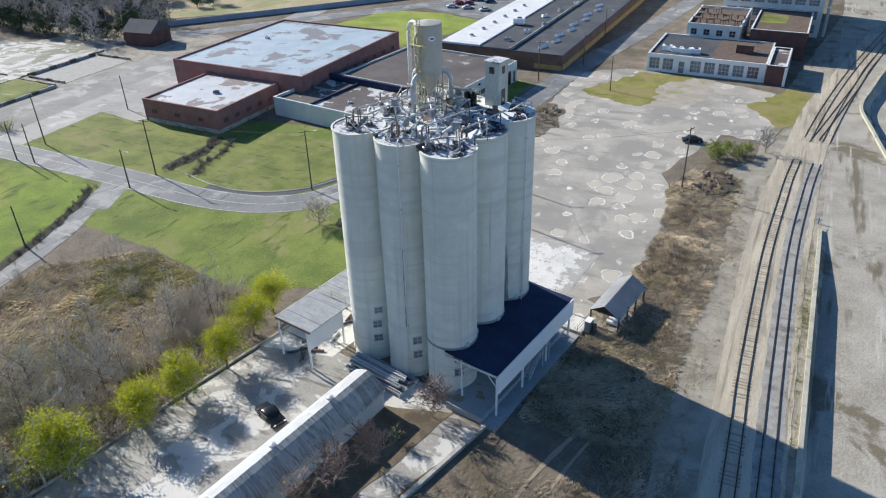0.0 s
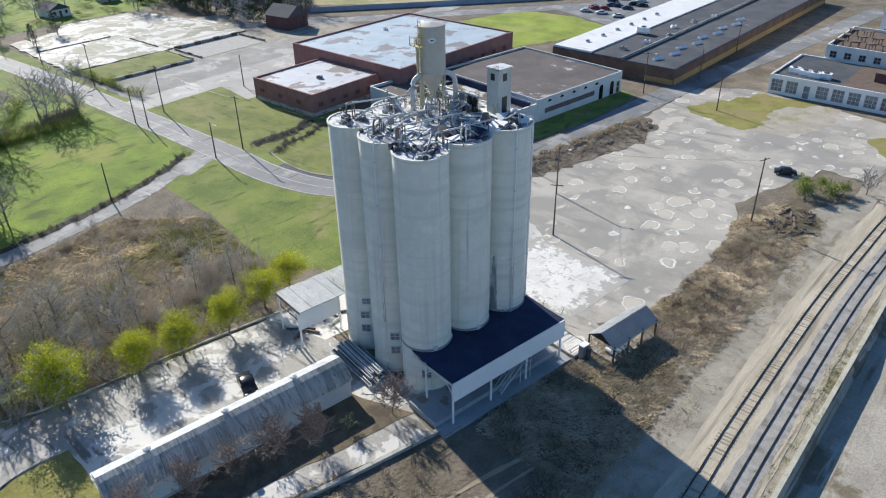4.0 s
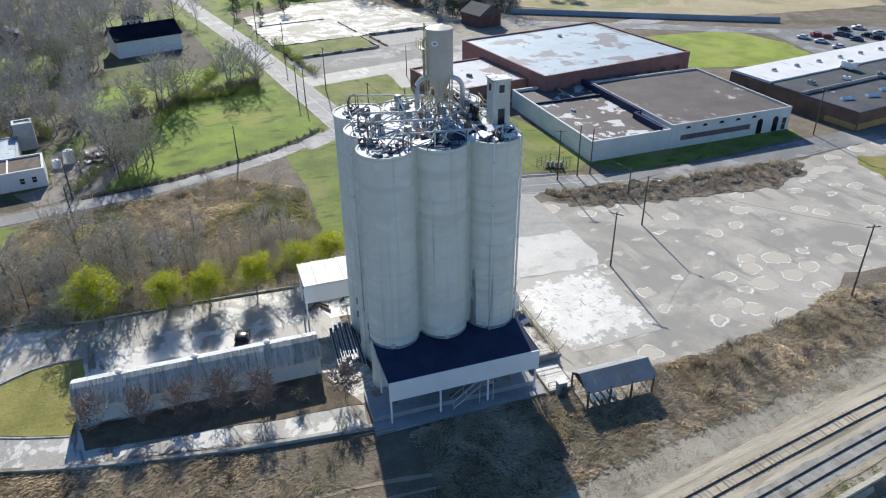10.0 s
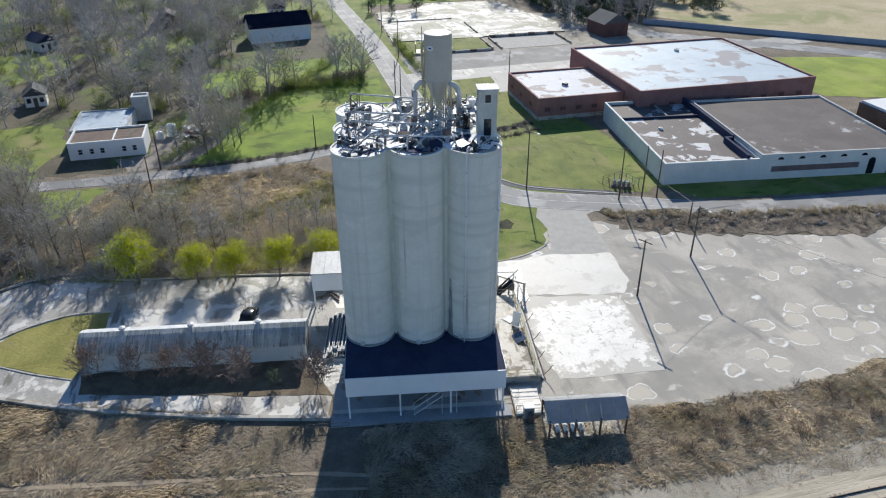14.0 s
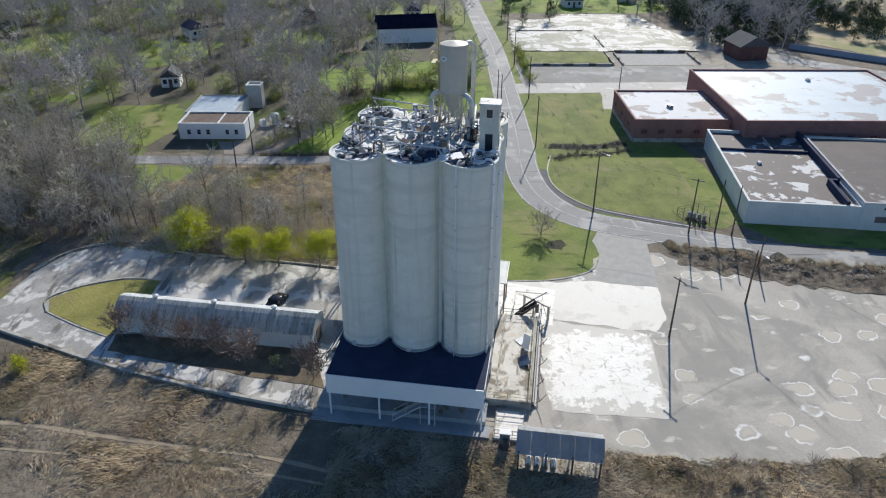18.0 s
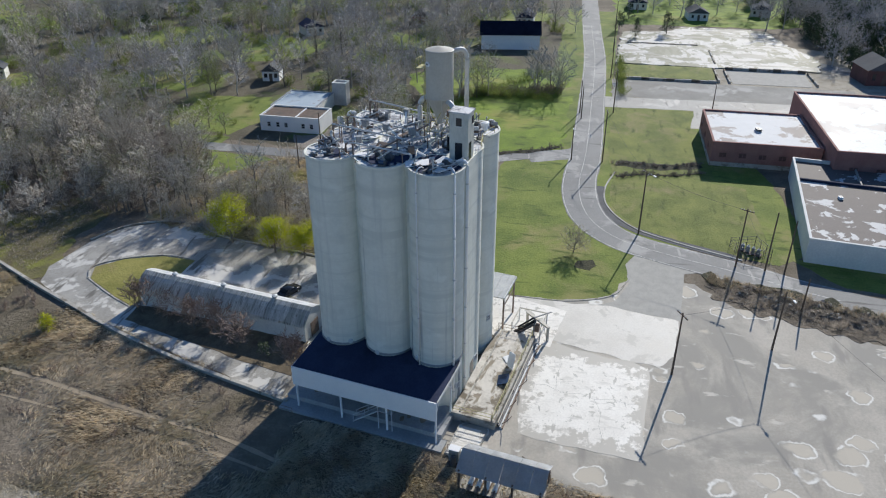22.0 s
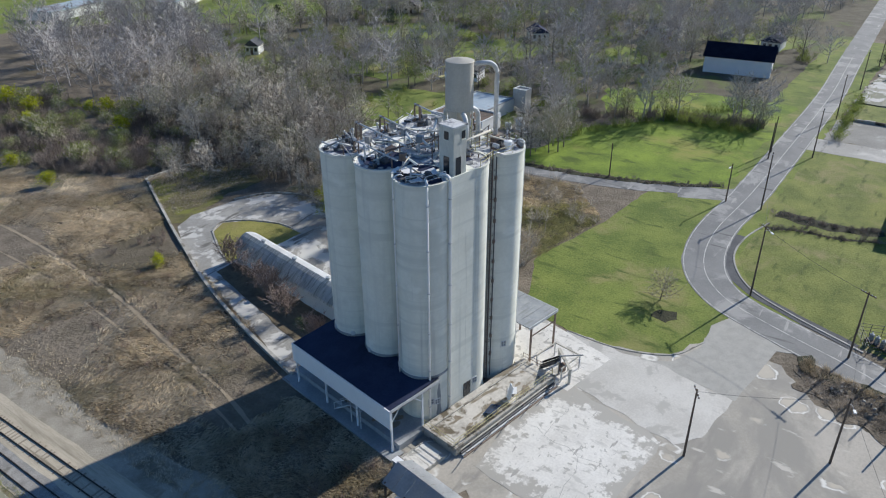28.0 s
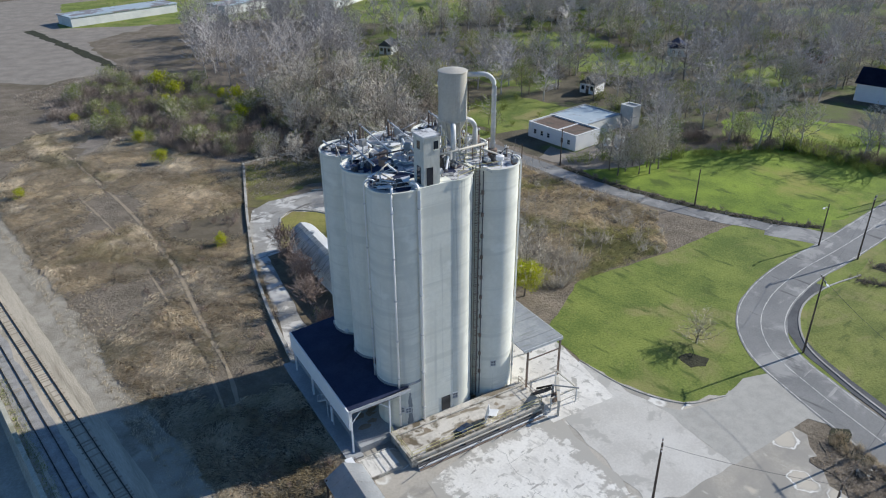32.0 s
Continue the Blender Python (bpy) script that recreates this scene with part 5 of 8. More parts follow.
part("ladder_platform", boxes((-0.9, 0.9, -2.6, -1.7, 8.0, 8.08)), "yellow_rail", dc)
for x, y in ((-0.9, -2.6), (0.9, -2.6), (0, -2.6)):
    part("platform_post", boxes((x - 0.03, x + 0.03, y - 0.03, y + 0.03, 8.0, 9.1)), "yellow_rail", dc)
part("platform_bar", boxes((-0.9, 0.9, -2.63, -2.57, 9.05, 9.1)), "yellow_rail", dc)
part("side_duct", tube(bmesh.new(), [(-0.5, -1.75, 3.6), (-0.6, -1.85, 8.6), (-0.5, -1.4, 9.3)], 0.16, 10), "beige_paint", dc, smooth=True)
for sgn, az in ((1, -100), (1, 60), (1, 170)):
    c, s = math.cos(radians(az)), math.sin(radians(az))
    pts = [(c * 1.2, s * 1.2, 4.4)] + [(c * (1.2 + 0.3 + 1.3 * math.sin(q)), s * (1.5 + 1.3 * math.sin(q)), 4.4 - 1.3 * (1 - math.cos(q))) for q in [radians(15 * w) for w in range(1, 7)]] + [(c * 2.8, s * 2.8, 0.0)]
    part("outlet_duct", tube(bmesh.new(), pts, 0.3, 12), "steel", dc, "curved galvanised outlet duct", smooth=True)
gp = thing("exhaust_pipe", site(-13.78, 11.43, DECK), "tall galvanised goose-neck exhaust pipe joined to the dust collector", "pipe")
pts = [(0, 0, -0.05), (0, 0, 8.2)]
d = Vector((4.37 - 1.45, -1.85 + 0.6, 0))
for k in range(1, 9):
    a = k / 8 * math.pi / 2
    pts.append((d.x * 0.45 * (1 - math.cos(a)), d.y * 0.45 * (1 - math.cos(a)), 8.2 + 1.45 * math.sin(a)))
pts.append((d.x, d.y, 9.65))
part("pipe", tube(bmesh.new(), pts, 0.27, 14), "steel", gp, smooth=True)
for z in (1.5, 3.4, 5.3, 7.2):
    part("seam", lathe(bmesh.new(), [(0.275, z), (0.32, z), (0.32, z + 0.1), (0.275, z + 0.1)], 14), "steel", gp)
part("foot", lathe(bmesh.new(), [(0.28, 0), (0.6, 0), (0.55, 0.8), (0.28, 0.9)], 14), "rust", gp)

hh = thing("penthouse", site(-3.05, 14.65, DECK), "small concrete stair penthouse with a dark doorway on the silo roof", "penthouse")
part("wall", boxes((-0.97, 0.97, -1.07, 1.07, -0.05, 5.4)), "weathered_concrete", hh)
part("roof", boxes((-1.1, 1.1, -1.2, 1.2, 5.4, 5.58)), "roof_deck", hh)
for r, nm in (((0.97, 1.0, -0.42, 0.42, 0.1, 2.1), "doorway"), ((-0.15, 0.65, 1.07, 1.1, 0.1, 2.1), "doorway"), ((0.97, 1.0, -0.32, 0.32, 4.0, 4.9), "window"), ((-0.8, -0.25, 1.07, 1.1, 4.0, 4.9), "window"), ((-0.35, 0.35, -1.1, -1.07, 4.1, 4.9), "window")):
    part(nm, boxes(r), "glass_dark", hh, "dark opening")
part("sill", boxes((0.97, 1.06, -0.42, 0.42, 3.9, 4.0)), "silo_concrete", hh)
part("sill", boxes((-0.85, -0.2, 1.07, 1.16, 3.9, 4.0)), "silo_concrete", hh)
tk = thing("roof_tank", site(-5.4, 12.6, DECK), "pair of black drums beside the penthouse", "drum")
for x in (-0.55, 0.35):
    part("drum", lathe(bmesh.new(), [(0, -0.05), (0.42, -0.05), (0.42, 1.7), (0.3, 1.85), (0, 1.9)], 16, x, 0.0), "black_paint", tk)
wt = thing("white_vent", site(-12.9, 14.2, DECK), "small white roof ventilator", "vent")
part("body", lathe(bmesh.new(), [(0.3, -0.05), (0.3, 0.5), (0.5, 0.55), (0.5, 0.95), (0, 1.1)], 16), "painted_white", wt)

# ---- east canopy and rail dock ----
can = thing("east_canopy", site(0, 0), "dark canopy roof with a white fascia on steel posts", "canopy")
bm = bmesh.new()
arc = [(8.6, -3.1), (8.6, 16.1), (0.6, 16.1)]
for i in (2, 1, 0):  # the roof edge follows the round silo walls
    for k in range(9):
        a = radians(74 - 148 * k / 8)
        arc.append(((SILO_R + 0.02) * math.cos(a), PITCH_N * i + (SILO_R + 0.02) * math.sin(a)))
arc.append((1.1, -3.1))
for z in (6.62, 6.42):
    f = bm.faces.new([bm.verts.new((x, y, z + (8.6 - x) * 0.07)) for x, y in (arc if z > 6.5 else arc[::-1])])
bmesh.ops.triangulate(bm, faces=bm.faces)
part("roof", bm, "roof_dark", can)
part("fascia", boxes((8.62, 8.78, -3.12, 16.15, 3.95, 6.68)), "painted_white", can, "broad white-painted fascia")
part("south_edge", boxes((1.2, 8.6, -3.2, -3.12, 6.3, 6.62)), "steel", can)
part("north_edge", boxes((0.6, 8.6, 16.12, 16.2, 6.4, 6.8)), "steel", can)
for n in (-2.9, 3.3, 9.5, 15.9):
    part("post", boxes((8.3, 8.5, n - 0.1, n + 0.1, 0, 6.5)), "painted_white", can)
    part("beam", boxes((2.0, 8.4, n - 0.1, n + 0.1, 6.1, 6.4)), "dark_metal", can)
for e in (3.4,):
    for n in (-2.9, 15.9):
        part("post", boxes((e - 0.1, e + 0.1, n - 0.1, n + 0.1, 0, 6.7)), "painted_white", can)
for n in (-2.9, 15.9):
    part("brace", tube(bmesh.new(), [(8.4, n, 4.6), (7.0, n, 6.2)], 0.07, 6), "painted_white", can)
    part("brace", tube(bmesh.new(), [(3.4, n, 4.9), (4.9, n, 6.3)], 0.07, 6), "painted_white", can)
pad = thing("rail_dock", site(0, 0), "shaded concrete rail dock under the canopy", "dock")
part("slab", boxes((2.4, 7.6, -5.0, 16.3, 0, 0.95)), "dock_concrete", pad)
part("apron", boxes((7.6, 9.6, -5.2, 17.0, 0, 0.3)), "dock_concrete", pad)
bm = bmesh.new()
for k in range(22):
    blob(bm, rr.uniform(3, 7), rr.uniform(-4, 15), rr.uniform(0.2, 0.8), rr.uniform(0.2, 0.6), 0.955 + k * 0.0004, k + 150, 10)
tagged(part("stains", bm, "wet_stain", pad), kind="stuff")
st = thing("dock_stair", site(8.05, 0), "steel stair with handrails under the canopy", "stair")
for k in range(13):
    part("step", boxes((-0.45, 0.45, 5.0 + k * 0.26, 5.3 + k * 0.26, 0.45 + k * 0.2, 0.49 + k * 0.2)), "steel", st)
for x in (-0.48, 0.48):
    part("stringer", tube(bmesh.new(), [(x, 4.9, 0.3), (x, 8.4, 3.0)], 0.08, 6), "steel", st)
    part("handrail", tube(bmesh.new(), [(x, 4.9, 1.3), (x, 8.4, 4.0), (x, 10.2, 4.0)], 0.04, 6), "steel", st)
    for n, z in ((4.95, 0.4), (6.6, 1.7), (8.4, 3.0), (10.2, 3.0)):
        part("baluster", boxes((x - 0.03, x + 0.03, n - 0.03, n + 0.03, z, z + 1.0)), "steel", st)
part("landing", boxes((-0.5, 0.5, 8.3, 10.3, 2.95, 3.02)), "steel", st)
for n in (8.4, 10.2):
    part("post", boxes((0.4, 0.5, n - 0.05, n + 0.05, 0.25, 3.0)), "steel", st)

# ---- west canopy ----
wc = thing("west_canopy", site(0, 0), "pale sheet metal canopy roof on steel posts", "canopy")
for k in range(13):
    n0 = -9 + k * 25.7 / 13
    part("roof_sheet", boxes((-22.4, -15.9, n0, n0 + 25.7 / 13 - 0.03, 6.3 + 0.02 * (k % 2), 6.42 + 0.02 * (k % 2))), "galv_roof", wc)
part("side_panel", boxes((-16.9, -16.78, -9, -2.4, 2.9, 6.4)), "painted_white", wc, "white sheet side panel")
part("edge_beam", boxes((-22.4, -16, -9.08, -9.0, 6.05, 6.45)), "rust", wc)
part("edge_beam", boxes((-22.4, -15.9, 16.7, 16.8, 6.05, 6.45)), "steel", wc)
part("edge_beam", boxes((-22.48, -22.4, -9, 16.7, 6.05, 6.45)), "steel", wc)
for e in (-22.2, -16.8):
    for n in (-8.8, -2.4, 4, 10.4, 16.5):
        part("post", boxes((e - 0.11, e + 0.11, n - 0.11, n + 0.11, 0, 6.3)), "painted_white" if n < 0 else "rust", wc)
for n in (-8.8, 16.5):
    part("tie", boxes((-22.2, -16.8, n - 0.06, n + 0.06, 4.4, 4.55)), "rust", wc)
railing("canopy_railing", [(-22.0, -1.5, 0), (-19.2, -1.5, 0), (-16.6, -1.5, 0)], 1.1, "yellow_rail", "yellowed steel railing on the canopy roof", 6.44)
sg = thing("stair_tower", site(-16.3, 1.2), "beige caged stair climbing the rear silo", "stair")
for z in range(12):
    part("landing", boxes((-0.6, 0.3, -0.6, 0.6, 6.6 + z * 0.9, 6.66 + z * 0.9)), "yellow_rail", sg)
for x, y in ((-0.6, -0.6), (-0.6, 0.6)):
    part("post", boxes((x - 0.04, x + 0.04, y - 0.04, y + 0.04, 6.4, 17.4)), "yellow_rail", sg)
# pipe rack and machinery under the west canopy
pr = random.Random(23)
for k in range(14):
    e, n = pr.uniform(-21.5, -17.5), pr.uniform(-8, 3)
    t = thing("stored_pipe", site(e, n, 0.04, pr.uniform(0, 180)), "old pipe lying under the west canopy", "pipe", "stored pipes")
    part("pipe", tube(bmesh.new(), [(-1.2, 0, 0.16), (1.2, 0, 0.2)], 0.16, 8), pr.choice(("steel", "rust", "dark_metal")), t)
    part("chock", boxes((-0.6, -0.4, -0.3, 0.3, 0, 0.1)), "timber", t)

# ---- north loading dock ----
dock = thing("loading_dock", site(0, 0), "raised concrete loading dock with wet brown stains", "dock")
part("slab", boxes((-15.8, 3.3, 15.95, 21.4, 0, 1.15)), "dock_pale", dock)
part("front_edge", boxes((-15.8, 3.35, 21.42, 21.7, 0, 1.25)), "old_kerb", dock)
part("end_edge", boxes((3.32, 3.6, 15.95, 21.7, 0, 1.25)), "old_kerb", dock)
part("inner_kerb", boxes((-15.8, 3.2, 16.9, 17.1, 1.15, 1.3)), "old_kerb", dock)
bm = bmesh.new()
for k in range(9):
    blob(bm, rr.uniform(-15, 2.6), rr.uniform(17.4, 21), rr.uniform(0.2, 0.9), rr.uniform(0.2, 0.6), 1.156 + k * 0.0004, k + 190, 12)
tagged(part("stains", bm, "wet_stain", dock), kind="stuff")
railing("dock_railing", [(-15.6, 21.3, 0), (3.3, 21.3, 0)], 1.0, "yellow_rail", "yellowed pipe railing along the dock edge", 1.2)
railing("dock_railing", [(3.4, 21.2, 0), (3.4, 16.2, 0)], 1.0, "yellow_rail", "yellowed pipe railing at the dock end", 1.2)
railing("dock_railing", [(-15.7, 16.2, 0), (-15.7, 21.2, 0)], 1.0, "rust", "rusty pipe railing at the dock end", 1.2)
for (e, n, turn, w, h, tilt, m, lab) in ((-4.4, 19.6, 12, 2.0, 1.5, 18, "car_blue", "dark blue steel plate leaning on the dock"), (-7.6, 20.3, 60, 1.1, 2.2, 78, "painted_white", "white sheet of board standing on the dock"), (-8.8, 19.2, 40, 1.4, 1.2, 8, "painted_white", "white board lying on the dock")):
    t = thing("loose_sheet", site(e, n, 1.2, turn), lab, "sheet")
    m4 = Matrix.Rotation(radians(tilt), 4, "X")
    part("sheet", box(bmesh.new(), -w / 2, w / 2, 0, h, 0.0, 0.06, m4), m, t)
    part("batten", box(bmesh.new(), -w / 2, w / 2, h * 0.45, h * 0.55, -0.05, 0.0, m4), "timber", t)
# bent handrail pipes beside the dock
t = thing("sample_probe", site(-17.6, 21.0), "dark jointed truck probe arm on a post", "probe")
part("mast", boxes((-0.12, 0.12, -0.12, 0.12, 0, 3.2)), "galv_roof", t)
part("arm", tube(bmesh.new(), [(0, 0, 3.1), (-2.8, 1.8, 2.7)], 0.1, 8), "galv_roof", t)
part("forearm", tube(bmesh.new(), [(0, 0, 3.1), (0.8, -2.2, 1.4)], 0.15, 8), "black_paint", t)
part("box", boxes((-0.4, 0.4, 0.2, 0.8, 0.9, 2.0)), "rust", t)
t = thing("pipe_portal", pose(-47.6, 88.3, 0, 0, 0, 45), "low beige pipe portal with a broad cross beam", "portal")
for x in (-2.3, 2.3):
    part("leg", boxes((x - 0.14, x + 0.14, -0.14, 0.14, 0, 2.3)), "beige_paint", t)
    part("foot", boxes((x - 0.25, x + 0.25, -0.25, 0.25, 0, 0.04)), "rust", t)
part("beam", boxes((-2.5, 2.5, -0.2, 0.2, 2.3, 2.55)), "beige_paint", t)
part("brace", tube(bmesh.new(), [(2.2, 0, 0.3), (1.2, 0, 2.3)], 0.05, 6), "beige_paint", t)
# pipes along the dock front and the gantry at its end
for n, z, r, m in ((21.95, 0.35, 0.16, "dark_metal"), (22.2, 0.18, 0.13, "steel"), (21.9, 0.85, 0.09, "beige_paint"), (22.5, 0.12, 0.09, "rust")):
    t = thing("dock_pipe", site(-6.2, n), "long old pipe laid along the loading dock front", "pipe", "dock pipes")
    part("pipe", tube(bmesh.new(), [(-9.0, 0, z), (9.2, 0, z)], r, 8), m, t)
    for x in (-7.5, -2.5, 2.5, 7.5):
        part("bracket", boxes((x - 0.08, x + 0.08, -0.2, 0.12, 0, z)), "rust", t)
for e, h, d in ((-13.5, 1.9, 1.3), (-9.8, 1.7, 1.2), (-5.2, 1.8, 1.4), (-1.0, 1.6, 1.1), (2.4, 1.9, 1.5)):
    t = thing("bent_post", site(e, 22.0), "bent steel pipe post leaning out from the dock", "post", "bent posts")
    part("post", tube(bmesh.new(), [(0, 0, 0), (0.1, d * 0.6, h * 0.5), (0.05, d, h)], 0.05, 6), "rust", t)
    part("foot", boxes((-0.12, 0.12, -0.12, 0.12, 0, 0.05)), "rust", t)
gt = thing("unloading_gantry", site(-18.4, 19.6), "low steel frame with a dark leaning chute beside the dock end", "gantry")
for x, y in ((-2.2, -1.6), (2.0, -1.6), (-2.2, 2.6), (2.0, 2.6)):
    part("post", boxes((x - 0.07, x + 0.07, y - 0.07, y + 0.07, 0, 2.2)), "steel", gt)
part("beam", boxes((-2.3, 2.1, -1.68, -1.52, 2.2, 2.36)), "beige_paint", gt)
part("beam", boxes((-2.3, 2.1, 2.52, 2.68, 2.2, 2.36)), "beige_paint", gt)
part("beam", boxes((-2.28, -2.12, -1.5, 2.5, 2.2, 2.34)), "beige_paint", gt)
part("mid_rail", boxes((-2.2, 2.0, 2.56, 2.64, 1.1, 1.18)), "beige_paint", gt)
part("chute", box(bmesh.new(), -0.55, 0.55, -2.1, 2.1, 0, 0.14, Matrix.Translation((1.9, 0.3, 1.5)) @ Matrix.Rotation(radians(42), 4, "X")), "black_paint", gt, "dark steel chute plate leaning on the frame")
for x in (-0.58, 0.54):
    part("chute_side", box(bmesh.new(), x, x + 0.05, -2.1, 2.1, 0, 0.4, Matrix.Translation((1.9, 0.3, 1.5)) @ Matrix.Rotation(radians(42), 4, "X")), "dark_metal", gt)
# truck scale ramp
sc = thing("truck_scale", site(0, 0), "pale timber and steel weighbridge deck", "weighbridge")
for k in range(4):
    part("plank", boxes((4.6 + k * 1.25, 5.8 + k * 1.25, 17.6, 20.9, 0.0, 0.42)), "slab_bright", sc)
for k in range(3):
    part("joint", boxes((5.8 + k * 1.25, 5.84 + k * 1.25, 17.6, 20.9, 0.0, 0.4)), "old_kerb", sc)
part("edge", boxes((4.5, 9.7, 17.45, 17.58, 0, 0.5)), "old_kerb", sc)
part("edge", boxes((4.5, 9.7, 20.92, 21.05, 0, 0.5)), "old_kerb", sc)

# ---- storage shed ----
shed = thing("storage_shed", site(0, 0), "long low shed with a streaked rounded metal roof", "shed")
part("wall", boxes((-9.2, -4.0, -38.9, -9.2, 0, 2.75)), "white_wall", shed)
sect = [(-9.35, 2.55), (-9.3, 2.95), (-8.5, 3.8), (-7.5, 4.4), (-6.45, 4.7), (-5.7, 4.4), (-5.0, 3.95), (-4.4, 3.4), (-3.9, 2.92), (-3.8, 2.6)]
for k in range(16):
    n0, n1 = -39.1 + k * 30.1 / 16, -39.1 + (k + 1) * 30.1 / 16 - 0.02
    # west slope coloured white for the sun on it; east slope keeps weathered streaks
    for run, m in ((sect[:5], "painted_white"), (sect[4:], "shed_roof")):
        bm = bmesh.new()
        q = [[bm.verts.new((x, n, z + 0.004 * (k % 2))) for x, z in run] for n in (n0, n1)]
        for i in range(len(run) - 1):
            bm.faces.new((q[0][i], q[1][i], q[1][i + 1], q[0][i + 1]))
        bmesh.ops.solidify(bm, geom=bm.faces, thickness=0.05)
        part("roof_sheet", bm, m, shed)
for n, s in ((-39.0, -1), (-9.15, 1)):
    bm = bmesh.new()
    bm.faces.new([bm.verts.new((x, n, z)) for x, z in [(-9.2, 2.7)] + sect[1:-1] + [(-4.0, 2.7)]][::s])
    part("gable", bm, "white_wall", shed)
for n in (-33.5, -24.5, -15.5):
    t = part("ridge_vent", lathe(bmesh.new(), [(0.25, 4.5), (0.25, 4.9), (0.42, 4.95), (0.42, 5.15), (0, 5.3)], 14, -6.6, n), "steel", shed)
part("door", boxes((-7.6, -5.6, -9.18, -9.1, 0.05, 2.4)), "rust", shed, "rusty sheet door in the gable end")
for k in range(5):
    part("window", boxes((-4.02, -3.97, -13.6 + k * 0.0 - k * 5.2, -12.2 - k * 5.2, 1.3, 2.1)), "white_wall", shed)
# pile of long steel channels by the silo, its ends on a pale sill
PILE = pose(-37.1, 59.9, 0, 0, 0, 168)
t = thing("pile_sill", PILE, "pale timber sills under the pile of steel channels", "timber")
for x in (0.1, 4.6, 8.9):
    part("sill", boxes((x - 0.14, x + 0.14, -1.85, 1.85, 0, 0.3)), "slab_bright", t)
for y, z, x0, x1, w, m in ((-1.6, 0.3, -0.1, 9.5, 0.2, "steel"), (-1.05, 0.3, 0.3, 9.1, 0.22, "galv_roof"), (-0.5, 0.3, 0.5, 8.8, 0.2, "steel"), (0.05, 0.3, 0.2, 9.4, 0.22, "galv_roof"),
                           (0.6, 0.3, -0.1, 9.2, 0.2, "steel"), (1.2, 0.3, 0.4, 9.0, 0.22, "galv_roof"), (1.65, 0.3, -0.1, 9.5, 0.18, "steel"),
                           (-0.85, 0.72, 1.2, 9.8, 0.2, "painted_white"), (-0.3, 0.72, 0.9, 9.6, 0.2, "steel"), (0.35, 0.72, 1.6, 9.9, 0.2, "painted_white"), (1.0, 0.72, 0.7, 9.4, 0.2, "steel")):
    t = thing("steel_channel", PILE @ Matrix.Translation((0, y, z)) @ Matrix.Rotation(radians((y * 7.3 + z * 5) % 2.4 - 1.2), 4, "Z"), "long pale steel channel lying in a pile beside the silos", "channel", "piled channels")
    part("web", boxes((x0, x1, -w, w, 0, 0.05)), "dark_metal", t)
    for q in (-1, 1):
        part("flange", boxes((x0, x1, q * w - 0.035, q * w + 0.035, 0.051, 0.38)), m, t)
    for x in (x0 + 0.03, x1 - 0.03):
        part("end_plate", boxes((x - 0.025, x + 0.025, -w + 0.04, w - 0.04, 0.051, 0.36)), m, t)

# ---- pump hut ----
hut = thing("pump_hut", site(11.5, 25.3), "open-sided hut with a grey gable roof on timber posts", "hut")
for sx, e0, e1 in ((-1, -2.2, 0), (1, 0, 2.4)):
    for k in range(6):
        bm = bmesh.new()
        n0 = -4.95 + k * 1.65
        z0, z1 = (2.6, 3.95) if sx < 0 else (3.95, 2.5)
        q = [bm.verts.new(p) for p in ((e0, n0, z0), (e1, n0, z1), (e1, n0 + 1.63, z1), (e0, n0 + 1.63, z0))]
        bm.faces.new(q)
        bmesh.ops.solidify(bm, geom=bm.faces, thickness=0.06)
        part("roof_sheet", bm, "hut_roof", hut)
for e in (-2.0, 2.2):
    for n in (-4.6, -1.5, 1.5, 4.6):
        part("post", boxes((e - 0.1, e + 0.1, n - 0.1, n + 0.1, 0, 2.68)), "timber", hut)
for n in (-4.8, 4.8):
    bm = bmesh.new()
    bm.faces.new([bm.verts.new(p) for p in ((-2.0, n, 2.7), (2.2, n, 2.62), (0, n, 3.88))])
    bmesh.ops.solidify(bm, geom=bm.faces, thickness=0.05)
    part("gable_board", bm, "timber", hut)
part("floor", boxes((-2.1, 2.3, -4.7, 4.7, 0, 0.12)), "old_kerb", hut)
for k in range(4):
    t = thing("pump", site(12.4, 21.9 + k * 0.95, 0.12), "pale rusty pump with a pipe", "pump", "pumps in the hut")
    part("body", tube(bmesh.new(), [(-0.9, 0, 0.5), (0.9, 0, 0.5)], 0.28, 12), "painted_white", t)
    part("pipe", tube(bmesh.new(), [(0.9, 0, 0.5), (1.6, 0, 0.25)], 0.12, 8), "rust", t)
    part("base", boxes((-0.8, 0.8, -0.3, 0.3, 0, 0.22)), "rust", t)
t = thing("transformer_box", site(10.4, 18.9), "old grey electrical cabinet on a frame beside the hut", "cabinet")
part("frame", boxes((-0.8, 0.8, -0.7, 0.7, 0, 0.25)), "timber", t)
part("cabinet", boxes((-0.7, 0.1, -0.6, 0.6, 0.25, 2.0)), "galv_roof", t)
part("tank", lathe(bmesh.new(), [(0, 0.25), (0.34, 0.25), (0.34, 1.5), (0, 1.7)], 14, 0.5, 0.1), "dark_metal", t)
part("lid", boxes((-0.76, 0.16, -0.66, 0.66, 2.0, 2.08)), "painted_white", t)
railing("hut_fence", [(9.0, 17.6, 0), (9.0, 24, 0), (9.0, 30, 0)], 1.2, "rust", "rusty pipe rail beside the hut", 0.0)
railing("yard_fence", [(9.9, -3.0, 0), (9.9, -8.0, 0)], 1.0, "rust", "short rusty rail at the dock end", 0.0)

